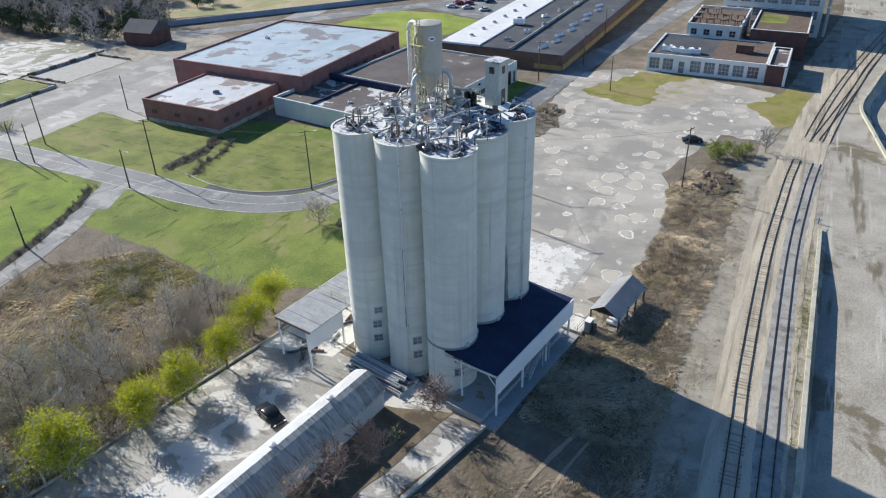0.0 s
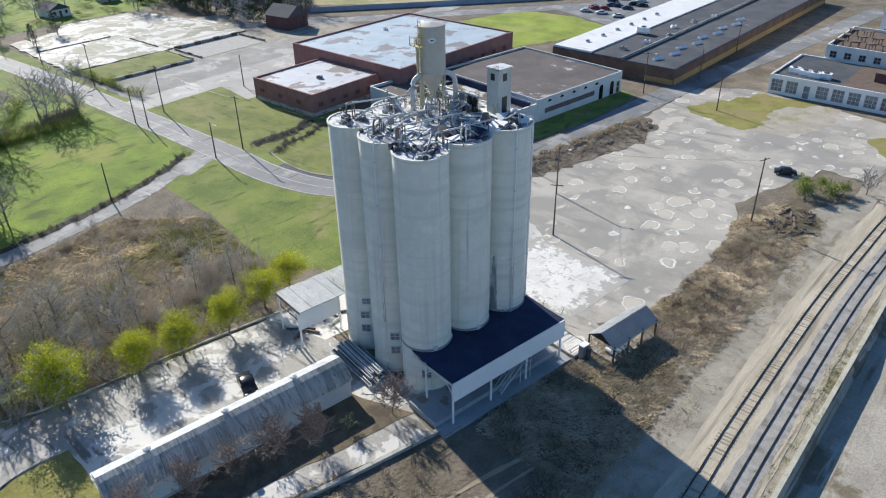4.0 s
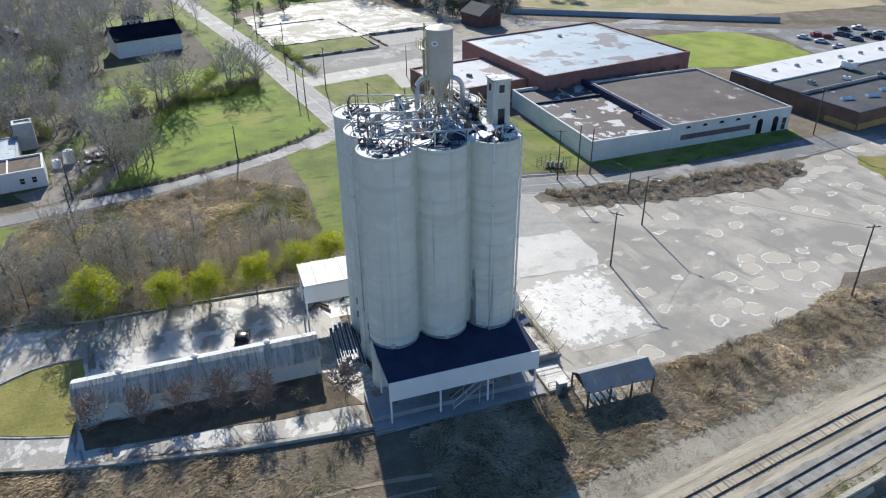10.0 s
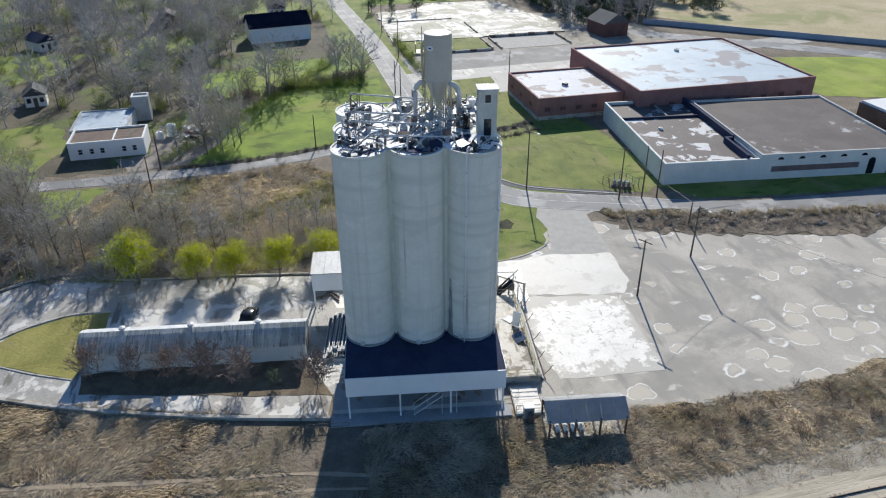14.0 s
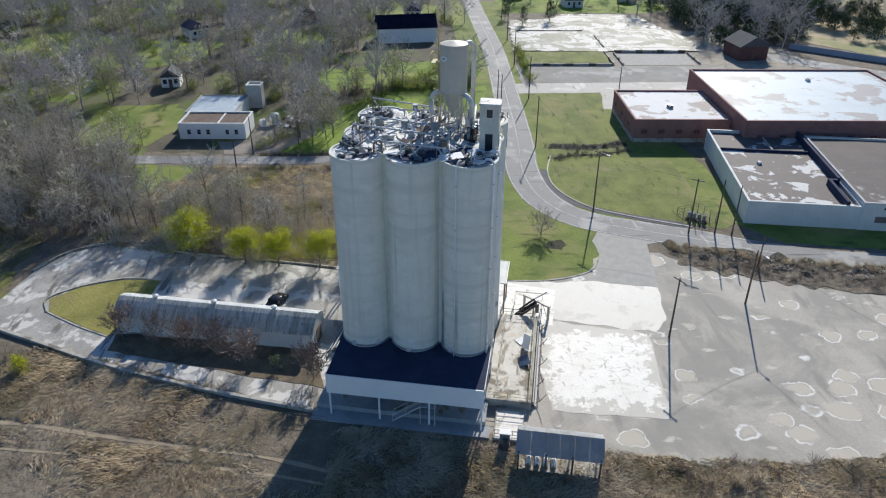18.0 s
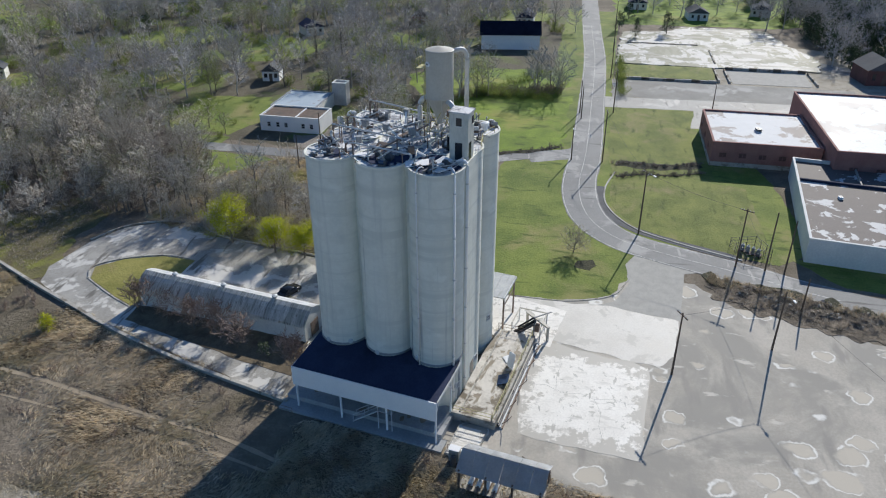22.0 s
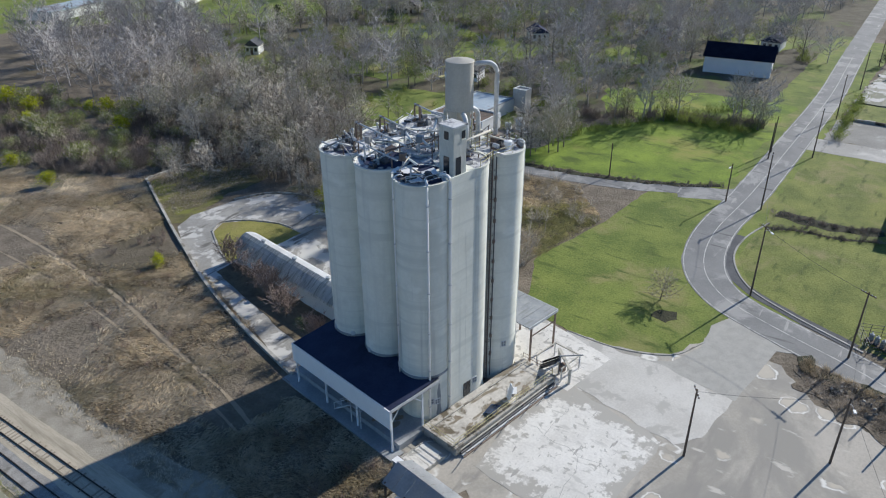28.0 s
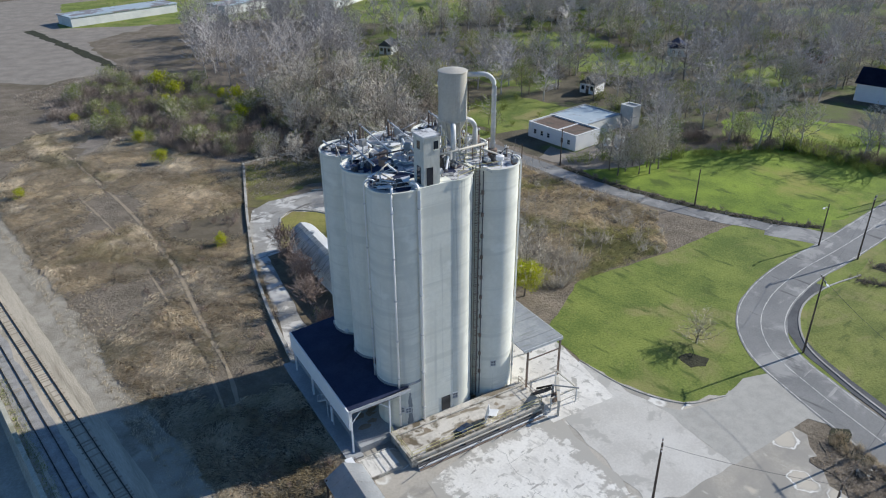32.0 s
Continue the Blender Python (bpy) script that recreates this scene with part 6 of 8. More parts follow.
# parked car by the shed
def car(x, y, turn, paint, label, z=0.05, site_frame=False):
    t = thing("parked_car", (site(x, y, z, turn) if site_frame else pose(x, y, z, 0, 0, turn)), label, "car", "parked cars")
    bm = bmesh.new()
    prof = [(-2.15, 0.28), (-2.25, 0.5), (-2.24, 0.75), (-2.1, 0.9), (-1.55, 0.95), (-1.2, 1.2), (-0.85, 1.38), (-0.3, 1.45), (0.25, 1.44), (0.65, 1.34), (1.0, 1.12), (1.25, 0.98), (1.75, 0.9), (2.1, 0.76), (2.2, 0.55), (2.15, 0.28)]
    cross = (-1.0, -0.94, -0.7, 0.0, 0.7, 0.94, 1.0)
    q = [[bm.verts.new((px, 0.9 * c * (0.82 if pz > 1.1 else 1.0), pz - (0.0 if pz < 0.6 else 0.1 * abs(c) ** 3))) for px, pz in prof] for c in cross]
    for g, h in zip(q, q[1:]):
        for i in range(len(prof) - 1):
            bm.faces.new((g[i], g[i + 1], h[i + 1], h[i]))
        bm.faces.new((g[-1], g[0], h[0], h[-1]))
    bm.faces.new(q[0][::-1])
    bm.faces.new(q[-1])
    bmesh.ops.recalc_face_normals(bm, faces=bm.faces)
    part("body", bm, paint, t, smooth=True)
    for nm, pts in (("windscreen", ((0.68, 1.38), (1.22, 1.0))), ("rear_window", ((-1.42, 0.97), (-0.95, 1.36)))):
        bm = bmesh.new()
        (a, b), (c, d) = pts
        q = [bm.verts.new(p) for p in ((a + 0.03, -0.72, b + 0.02), (a + 0.03, 0.72, b + 0.02), (c + 0.03, 0.76, d + 0.02), (c + 0.03, -0.76, d + 0.02))]
        bm.faces.new(q)
        bmesh.ops.solidify(bm, geom=bm.faces, thickness=0.02)
        part(nm, bm, "glass_dark", t)
    for s in (-1, 1):
        part("side_window", boxes((-0.85, 0.75, s * 0.9 - 0.02, s * 0.9 + 0.02, 0.95, 1.3)), "glass_dark", t)
        for px in (-1.4, 1.35):
            w = part("wheel", tube(bmesh.new(), [(px, s * 0.7, 0.32), (px, s * 0.93, 0.32)], 0.32, 14), "rubber", t)
            part("rim", tube(bmesh.new(), [(px, s * 0.92, 0.32), (px, s * 0.95, 0.32)], 0.18, 10), "steel", w)
        part("headlight", boxes((2.12, 2.2, s * 0.7 - 0.15, s * 0.7 + 0.15, 0.6, 0.75)), "painted_white", t)
    return t


car(-50, 48.3, -20, "black_paint", "black parked car beside the shed")

# ---- railway ----
def offset_line(line, d):
    l = [Vector(p) for p in line]
    out = []
    for i, p in enumerate(l):
        t = (l[min(i + 1, len(l) - 1)] - l[max(i - 1, 0)]).normalized()
        out.append(p + Vector((t.y, -t.x)) * d)
    return out


TRACK_A = smooth_line([(6.5, -80), (4.3, -20), (2.9, 23), (1.4, 66), (0.72, 82), (0.3, 112), (0.9, 135), (1.9, 154), (5.7, 190), (11.7, 230), (20.3, 275), (30, 320)], 12)
TRACK_B = smooth_line([(10.0, -80), (7.6, -20), (6.1, 23), (5.0, 66), (4.5, 84), (4.05, 114), (4.6, 135), (5.9, 156), (9.6, 190), (15.4, 230), (23.6, 275), (33, 320)], 12)
TRACK_C = smooth_line([(4.6, 168), (8.6, 190), (13.0, 215), (16.0, 235), (24, 275)], 12)
SLEEPER = bpy.data.meshes.new("sleeper")
bm = boxes((-1.12, 1.12, -0.12, 0.12, 0, 0.07))
bm.to_mesh(SLEEPER)
bm.free()
SLEEPER.materials.append(MATS["sleeper_wood"])


def railway(line, label, y0, y1, gap_a, gap_b, near=(44, 116), sunk=0.0):
    t = thing("railway_track", pose(0, 0, 0), label, "railway track", "railway tracks", "structure")
    for s in (-0.72, 0.72):
        pts = [p for p in offset_line(line, s) if y0 <= p.y <= y1]
        runs = [[p for p in pts if p.y < gap_a], [p for p in pts if p.y > gap_b]]
        for run in runs:
            if len(run) < 2:
                continue
            bm = bmesh.new()
            for w, z0, z1 in ((0.075, 0.06, 0.08), (0.02, 0.08, 0.16), (0.045, 0.16, 0.2)):
                ring = []
                for i, p in enumerate(run):
                    d = (run[min(i + 1, len(run) - 1)] - run[max(i - 1, 0)]).normalized()
                    o = Vector((d.y, -d.x)) * w
                    ring.append([bm.verts.new((*(p + q * o), z)) for q, z in ((-1, z0), (1, z0), (1, z1), (-1, z1))])
                for a, b in zip(ring, ring[1:]):
                    for k in range(4):
                        bm.faces.new((a[k], b[k], b[(k + 1) % 4], a[(k + 1) % 4]))
            part("rail", bm, "rail_steel", t)
    rest = bmesh.new()
    acc, last = 0.0, None
    rs = random.Random(int(y0 + 1000))
    for a, b in zip(line, line[1:]):
        A, B = Vector(a), Vector(b)
        L = (B - A).length
        while acc < L:
            p = A.lerp(B, acc / L)
            acc += 0.62
            if not y0 <= p.y <= y1 or gap_a < p.y < gap_b:
                continue
            d = (B - A).normalized()
            m = pose(p.x, p.y, 0.022 + rs.uniform(-0.02, 0.01) - (0.05 if rs.random() < sunk else 0.0), 0, 0, math.degrees(math.atan2(d.y, d.x)) - 90 + rs.uniform(-2, 2))
            if near[0] < p.y < near[1]:
                o = new("sleeper", SLEEPER)
                o.parent = t
                o.matrix_basis = m
            else:
                box(rest, -1.12, 1.12, -0.12, 0.12, 0, 0.07, m)
        acc -= L
    tagged(part("sleeper_rest", rest, "sleeper_wood", t), kind="stuff")


sheet("siding_bed", ribbon_pts([p for p in TRACK_B if -60 < p[1] < 157], 3.1), 0.066, "grey_ballast", "grey old ballast under the far track", "railway bed", 1.0, 0.2, 0.05)
railway(TRACK_A, "rusty steel railway track on timber sleepers", -80, 320, 158, 168, sunk=0.4)
railway(TRACK_B, "rusty steel railway track half sunk in gravel", -80, 320, 157, 168, sunk=0.93)
railway(TRACK_C, "rusty siding branching off beyond the crossing", 168, 275, 500, 501, (0, 0))

# ---- neighbouring buildings ----
def shell(name, x0, x1, y0, y1, h, wall, roof, label, category="building", parapet=0.5, coping="white_wall", turn=0.0):
    """A flat-roofed building: four walls with a parapet, a sunken roof and a coping."""
    b = thing(name, pose((x0 + x1) / 2, (y0 + y1) / 2, 0, 0, 0, turn), label, category)
    hx, hy, t = (x1 - x0) / 2, (y1 - y0) / 2, 0.35
    for r in ((-hx, hx, -hy, -hy + t, 0, h), (-hx, hx, hy - t, hy, 0, h), (-hx, -hx + t, -hy + t, hy - t, 0, h), (hx - t, hx, -hy + t, hy - t, 0, h)):
        part("wall", boxes(r), wall, b)
    part("roof", boxes((-hx + t, hx - t, -hy + t, hy - t, h - parapet - 0.3, h - parapet)), roof, b)
    for r in ((-hx - 0.06, hx + 0.06, -hy - 0.06, -hy + t + 0.06, h, h + 0.12), (-hx - 0.06, hx + 0.06, hy - t - 0.06, hy + 0.06, h, h + 0.12), (-hx - 0.06, -hx + t + 0.06, -hy + t + 0.06, hy - t - 0.06, h, h + 0.12), (hx - t - 0.06, hx + 0.06, -hy + t + 0.06, hy - t - 0.06, h, h + 0.12)):
        part("coping", boxes(r), coping, b)
    b["hx"], b["hy"], b["h"] = hx, hy, h
    return b


def face_window(b, side, u, z, w, h, frame="painted_white", pane="glass_dark", bars=(1, 1), nm="window", depth=0.06, label=""):
    """A window on side n, s, e or w of a shell, u along the wall from its middle."""
    hx, hy = b["hx"], b["hy"]
    m = {"s": Matrix.Translation((u, -hy, z)), "n": Matrix.Translation((u, hy, z)) @ Matrix.Rotation(math.pi, 4, "Z"), "e": Matrix.Translation((hx, u, z)) @ Matrix.Rotation(math.pi / 2, 4, "Z"), "w": Matrix.Translation((-hx, u, z)) @ Matrix.Rotation(-math.pi / 2, 4, "Z")}[side]
    win = part(nm, box(bmesh.new(), -w / 2, w / 2, -0.03, 0.05, 0, h, m), pane, b, label)
    fr = bmesh.new()
    for r in ((-w / 2 - 0.1, -w / 2, -depth - 0.04, 0.05, -0.1, h + 0.1), (w / 2, w / 2 + 0.1, -depth - 0.04, 0.05, -0.1, h + 0.1), (-w / 2, w / 2, -depth - 0.04, 0.05, h, h + 0.1), (-w / 2, w / 2, -depth - 0.09, 0.05, -0.1, 0)):
        box(fr, *r, m)
    for k in range(1, bars[0] + 1):
        x = -w / 2 + k * w / (bars[0] + 1)
        box(fr, x - 0.04, x + 0.04, -depth, 0.0, 0, h, m)
    for k in range(1, bars[1] + 1):
        zz = k * h / (bars[1] + 1)
        box(fr, -w / 2, w / 2, -depth + 0.005, 0.0, zz - 0.04, zz + 0.04, m)
    part("frame", fr, frame, win)
    return win


def roof_unit(x, y, z, s, label, turn=0.0, paint="galv_roof", nm="roof_unit"):
    t = thing(nm, pose(x, y, z, 0, 0, turn), label, "roof unit", "roof units")
    part("curb", boxes((-0.8 * s, 0.8 * s, -0.6 * s, 0.6 * s, -0.02, 0.2 * s)), "steel", t)
    part("casing", boxes((-0.75 * s, 0.75 * s, -0.55 * s, 0.55 * s, 0.2 * s, 0.8 * s)), paint, t)
    part("fan", lathe(bmesh.new(), [(0.35 * s, 0.8 * s), (0.35 * s, 0.92 * s), (0, 0.95 * s)], 12), "dark_metal", t)
    return t


def skylight(x, y, z, turn=0.0, l=1.6):
    t = thing("roof_skylight", pose(x, y, z, 0, 0, turn), "raised white roof skylight", "skylight", "roof skylights")
    part("curb", boxes((-l, l, -0.7, 0.7, -0.02, 0.3)), "steel", t)
    bm = bmesh.new()
    q = [bm.verts.new(p) for p in ((-l, -0.75, 0.3), (l, -0.75, 0.3), (l, 0, 0.85), (-l, 0, 0.85), (-l, 0.75, 0.3), (l, 0.75, 0.3))]
    for f in ((0, 1, 2, 3), (3, 2, 5, 4), (0, 3, 4), (1, 5, 2)):
        bm.faces.new([q[i] for i in f])
    part("pane", bm, "painted_white", t)


# brick warehouse and its low annex
ba = shell("brick_annex", -145, -121.2, 120, 143, 5.6, "brick_red", "roof_white", "low red brick building, its patched roof coloured white for sky reflection", parapet=0.25, coping="brick_red")
bw = shell("brick_warehouse", -157, -113.5, 143.3, 193, 8.0, "brick_red", "roof_blue_white", "large red brick warehouse, its worn flat roof coloured blue-white for sky reflection", parapet=0.3, coping="brick_red")
for k in range(3):
    face_window(ba, "s", -8.5 + k * 7.5, 2.4, 1.6, 0.9, "brick_red", "brick_dark", (1, 0))
for k in range(5):
    face_window(ba, "e", -9 + k * 4.2, 2.2, 1.5, 1.0, "brick_red", "brick_dark", (1, 0))
for k in range(9):
    face_window(bw, "e", -21 + k * 5.2, 3.6, 1.6, 1.1, "brick_red", "brick_dark", (1, 0))
part("door", boxes((bw["hx"], bw["hx"] + 0.04, -3, -1.2, 0.1, 3.2)), "glass_dark", bw)
part("base_course", boxes((bw["hx"], bw["hx"] + 0.12, -23, 24.8, 0, 1.4)), "old_kerb", bw)
part("base_course", boxes((ba["hx"], ba["hx"] + 0.12, -11.4, 11, 0, 1.0)), "old_kerb", ba)
part("base_course", boxes((-11, 11.9, -ba["hy"] - 0.12, -ba["hy"], 0, 1.0)), "old_kerb", ba)
roof_unit(-131, 131, 5.35, 0.9, "dark roof fan on the brick annex", 20, "dark_metal")
for x, y in ((-147, 172),):
    roof_unit(x, y, 7.7, 0.8, "small roof vent on the brick warehouse", 0, "steel")
t = thing("delivery_van", pose(-110, 190, 0.05, 0, 0, 70), "white box van parked behind the warehouse", "van")
part("box", boxes((-2.2, 1.4, -1.1, 1.1, 0.7, 3.0)), "car_white", t)
part("cab", boxes((1.42, 2.9, -1.0, 1.0, 0.6, 2.1)), "car_white", t)
part("windscreen", boxes((2.9, 2.93, -0.9, 0.9, 1.3, 2.0)), "glass_dark", t)
for x in (-1.4, 2.1):
    for y in (-1.0, 1.0):
        part("wheel", tube(bmesh.new(), [(x, y - 0.12, 0.4), (x, y + 0.12, 0.4)], 0.42, 14), "rubber", t)

# white store and hall
ws = shell("white_store", -96.6 - 19.7, -96.6 + 19.7, 143.8 - 10.2, 143.8 + 10.2, 4.6, "white_wall", "roof_brown_glints", "white low building with sun glints painted on its brown flat roof", parapet=0.6, turn=-7)
wh = shell("white_hall", -91.2 - 17.7, -91.2 + 17.7, 170.3 - 16.8, 170.3 + 16.8, 5.5, "white_wall", "roof_plain", "white hall with arched openings and a brown roof", parapet=0.35, coping="works_grey", turn=-7)
part("roof_divider", boxes((-8.6, -8.2, -9.8, 9.8, 3.9, 4.5)), "roof_dark", ws)
part("roof_divider", boxes((-19.3, -8.7, 1.6, 1.9, 3.9, 4.4)), "pale_road", ws)
part("party_wall", boxes((-19.3, 8.5, 9.2, 9.8, 3.9, 5.6)), "roof_dark", ws)
part("party_wall", boxes((8.5, 19.3, 7.4, 8.0, 3.9, 5.4)), "roof_dark", ws)
part("party_wall", boxes((8.5, 9.1, 8.0, 9.2, 3.9, 5.4)), "roof_dark", ws)
part("long_band", boxes((wh["hx"], wh["hx"] + 0.05, -14.2, 5.2, 1.7, 2.9)), "band_brown", wh, "long brown boarded window band")
for k in range(5):
    bm = bmesh.new()
    ring = [bm.verts.new((wh["hx"] + 0.03, -12.5 + k * 4.6 + 0.7 * math.cos(a), 4.3 + 0.6 * math.sin(a))) for a in [radians(q) for q in range(0, 181, 20)]]
    f = bm.faces.new(ring)
    bmesh.ops.solidify(bm, geom=[f], thickness=0.06)
    part("lunette", bm, "glass_dark", wh, "half-round dark window")
for y in (8.0, 12.6):
    bm = bmesh.new()
    ring = [bm.verts.new((wh["hx"] + 0.04, y - 0.8, 0.1)), bm.verts.new((wh["hx"] + 0.04, y + 0.8, 0.1))] + [bm.verts.new((wh["hx"] + 0.04, y + 0.8 * math.cos(a), 3.0 + 0.8 * math.sin(a))) for a in [radians(q) for q in range(0, 181, 20)]]
    f = bm.faces.new(ring)
    bmesh.ops.solidify(bm, geom=[f], thickness=0.08)
    part("arched_door", bm, "glass_dark", wh, "tall arched dark doorway")
face_window(wh, "e", 15.2, 0.2, 1.2, 3.0, "white_wall", "glass_dark", (0, 1), "door")
for x, y in ((-98, 141),):
    roof_unit(x, y, 4.02, 0.6, "small pale roof unit", 10, "painted_white")

# long works with a yellow wall
lw = shell("long_works", -101.5, -62.5, 197, 330, 4.6, "works_wall", "roof_grey", "long works building with brown and yellow walls", parapet=0.2, coping="roof_dark")
part("white_roof", boxes((-19.2, -6.5, -66.2, 66.2, 4.6, 5.3)), "roof_clean", lw, "raised white roof strip")
part("roof_step", boxes((-6.4, 3.0, -66.2, 66.2, 4.42, 4.9)), "roof_grey", lw)
part("yellow_band", boxes((lw["hx"], lw["hx"] + 0.06, -66, 66.4, 0.3, 1.9)), "yellow_wall", lw, "yellow painted wall band")
part("yellow_band", boxes((11.0, 19.4, -lw["hy"] - 0.06, -lw["hy"], 0.3, 1.7)), "yellow_wall", lw, "yellow painted wall band")
part("roof_ridge", boxes((3.0, 3.3, -66, 66, 4.4, 5.2)), "pale_road", lw)
for k in range(9):
    skylight(-71 + (k % 2) * 1.5, 204 + k * 7.5, 4.4, 70)
    if k < 6:
        roof_unit(-83 + (k % 3) * 2, 206 + k * 11, 4.9, 1.1, "pale roof ventilator on the works", 15 * k, "painted_white" if k % 2 else "galv_roof")
        t = thing("roof_dome", pose(-95, 206 + k * 9, 5.3), "low round white roof ventilator", "vent", "roof domes")
        part("base", lathe(bmesh.new(), [(0.8, -0.02), (0.8, 0.25), (0.6, 0.3)], 14), "painted_white", t)
        part("dome", lathe(bmesh.new(), [(0.7, 0.3), (0.6, 0.6), (0, 0.8)], 14), "galv_roof", t)
roof_unit(-87, 226, 5.3, 2.2, "large pale roof plant on the works", 0, "painted_white")

# northern factory: white front range, stacked middle and tall block
nf = shell("white_factory", -41, -9.5, 208, 232, 4.9, "painted_white", "roof_grey", "white factory range with large gridded windows", parapet=0.3)
for k in range(8):
    u = -13.7 + k * 3.75
    if k == 2:
        face_window(nf, "s", u, 0.2, 1.5, 3.2, "painted_white", "window_grey", (0, 1), "door")
    else:
        face_window(nf, "s", u, 0.9, 2.7, 3.0, "white_wall", "window_grey" if k != 7 else "band_brown", (2, 2))
bb = shell("factory_corner", -9.3, -4.6, 206.6, 226, 5.2, "brick_dark", "roof_brown_glints", "dark brick factory corner with white piers", parapet=0.4, coping="white_wall")
for k in range(5):
    part("pier", boxes((bb["hx"], bb["hx"] + 0.2, -9 + k * 4.3, -8.4 + k * 4.3, 0, 5.0)), "white_wall", bb)
part("corner_pier", boxes((bb["hx"] - 0.4, bb["hx"] + 0.3, -bb["hy"] - 0.3, -bb["hy"], 0, 5.0)), "painted_white", bb)
part("brown_roof", boxes((1.0, 15.2, -11.5, 11.5, 4.6, 4.72)), "bare_roof_brown", nf)
t = thing("stair_bulkhead", pose(-16.5, 219, 4.72), "brown rooftop stair bulkhead", "bulkhead")
part("wall", boxes((-2.2, 2.2, -1.5, 1.5, -0.02, 2.2)), "brick_dark", t)
part("roof", boxes((-2.4, 2.4, -1.7, 1.7, 2.2, 2.35)), "bare_roof_brown", t)
for x, y in ((-34, 213), (-31.5, 212.6), (-29, 213.4), (-37, 214)):
    roof_unit(x, y, 4.6, 1.8, "pale roof plant on the factory range", 5, "painted_white")
mid = shell("factory_middle", -35, -19.6, 232.2, 258, 8.5, "white_wall", "bare_roof_brown", "old grey factory block with a derelict roof", parapet=0.6)
for k in range(4):
    face_window(mid, "s", -5.6 + k * 3.7, 5.4, 1.6, 1.6, "works_grey", "glass_dark", (1, 1))
    face_window(mid, "e", -9 + k * 6, 5.0, 1.8, 1.8, "works_grey", "glass_dark", (1, 1))
for k in range(10):
    t = thing("roof_frame", pose(-33 + (k % 4) * 4.0, 236 + (k // 4) * 7, 7.9, 0, 0, 25 * k), "derelict timber and steel frame on the factory roof", "frame", "roof frames")
    for x, y in ((-1, -0.6), (1, -0.6), (-1, 0.6), (1, 0.6)):
        part("leg", boxes((x - 0.08, x + 0.08, y - 0.08, y + 0.08, -0.02, 1.6)), "timber", t)
    part("top", boxes((-1.3, 1.3, -0.9, 0.9, 1.6, 1.75)), "bare_roof_brown", t)
tall = shell("factory_tower", -29, 1, 262.5, 300, 30, "white_wall", "bare_roof_brown", "tall white factory block with rows of gridded windows", parapet=0.8)
for f in range(7):
    for k in range(7):
        face_window(tall, "s", -12.2 + k * 4.05, 1.4 + f * 4.2, 3.0, 2.6, "white_wall", "window_grey", (2, 2))
    for k in range(5):
        face_window(tall, "e", -14 + k * 6.4, 1.4 + f * 4.2, 3.4, 2.6, "white_wall", "window_grey", (2, 2))
yd = shell("factory_yard_wing", -17, -1.5, 233, 262, 8.0, "brick_dark", "bare_roof_brown", "brown brick factory wing", parapet=0.3)
for k in range(5):
    face_window(yd, "e", -11 + k * 5.2, 1.2, 2.6, 2.6, "brick_dark", "window_grey", (2, 1))
sheet("wing_moss", [(-15.5, 244), (-15.5, 256), (-8, 256), (-8, 244)], 7.74, "lawn_olive", "moss on the factory roof", "moss", 1.0, 0.3, 0.03)
ch = thing("factory_flue", pose(2.6, 265, 0), "tall slim pale steel flue beside the factory", "chimney")
part("shaft", lathe(bmesh.new(), [(0.5, 0), (0.42, 27), (0.5, 27.1), (0.5, 27.5), (0.3, 27.5)], 16), "works_grey", ch)
part("collar", lathe(bmesh.new(), [(0.48, 9), (0.58, 9.1), (0.58, 9.4), (0.48, 9.5)], 16), "painted_white", ch)

# far white house with a dark roof
fh = thing("far_house", pose(-226.4, 60.9, 0, 0, 0, 9.2), "white clapboard hall with a dark gable roof", "house")
part("wall", boxes((-5.5, 5.5, -10.4, 10.4, 0, 5.4)), "painted_white", fh)
for y, sg in ((-10.4, -1), (10.4, 1)):
    bm = bmesh.new()
    bm.faces.new([bm.verts.new(p) for p in ((-5.5, y, 5.4), (5.5, y, 5.4), (0, y, 8.9))][::-sg])
    part("gable", bm, "painted_white", fh)
for sx in (-1, 1):
    bm = bmesh.new()
    bm.faces.new([bm.verts.new(p) for p in ((0, -11, 9.05), (sx * 6.1, -11, 5.15), (sx * 6.1, 11, 5.15), (0, 11, 9.05))][::sx])
    bmesh.ops.solidify(bm, geom=bm.faces, thickness=0.14)
    part("roof", bm, "roof_navy", fh)
part("door", boxes((-0.6, 0.6, 10.4, 10.46, 0, 2.2)), "glass_dark", fh)
for x in (-3.4, 3.4):
    w = part("window", boxes((x - 0.5, x + 0.5, 10.4, 10.45, 1.4, 2.9)), "glass_dark", fh)
    part("frame", boxes((x - 0.6, x + 0.6, 10.45, 10.5, 1.28, 1.4)), "painted_white", w)

# small white office beyond the lane
so = shell("small_office", -131.5, -122.4, 10.6, 26.6, 3.9, "painted_white", "bare_roof_brown", "small white block building with a rusty flat roof", parapet=0.25)
for u in (-5.6, -3.2, -1.0, 3.6, 5.8):
    face_window(so, "e", u, 1.3, 0.8, 1.1, "white_wall", "glass_dark", (0, 1))
part("roof_divider", boxes((-4.2, 4.2, 1.2, 1.5, 3.6, 3.85)), "painted_white", so)
sb = shell("office_wing", -146, -131.7, 9.4, 22, 3.6, "white_wall", "roof_blue_white", "rear wing with a pale metal roof", parapet=0.1, coping="galv_roof")
tw = shell("small_tower", -149.5, -146.2, 21.5, 25.5, 6.2, "works_grey", "galv_roof", "grey square tower behind the small office", parapet=0.2)
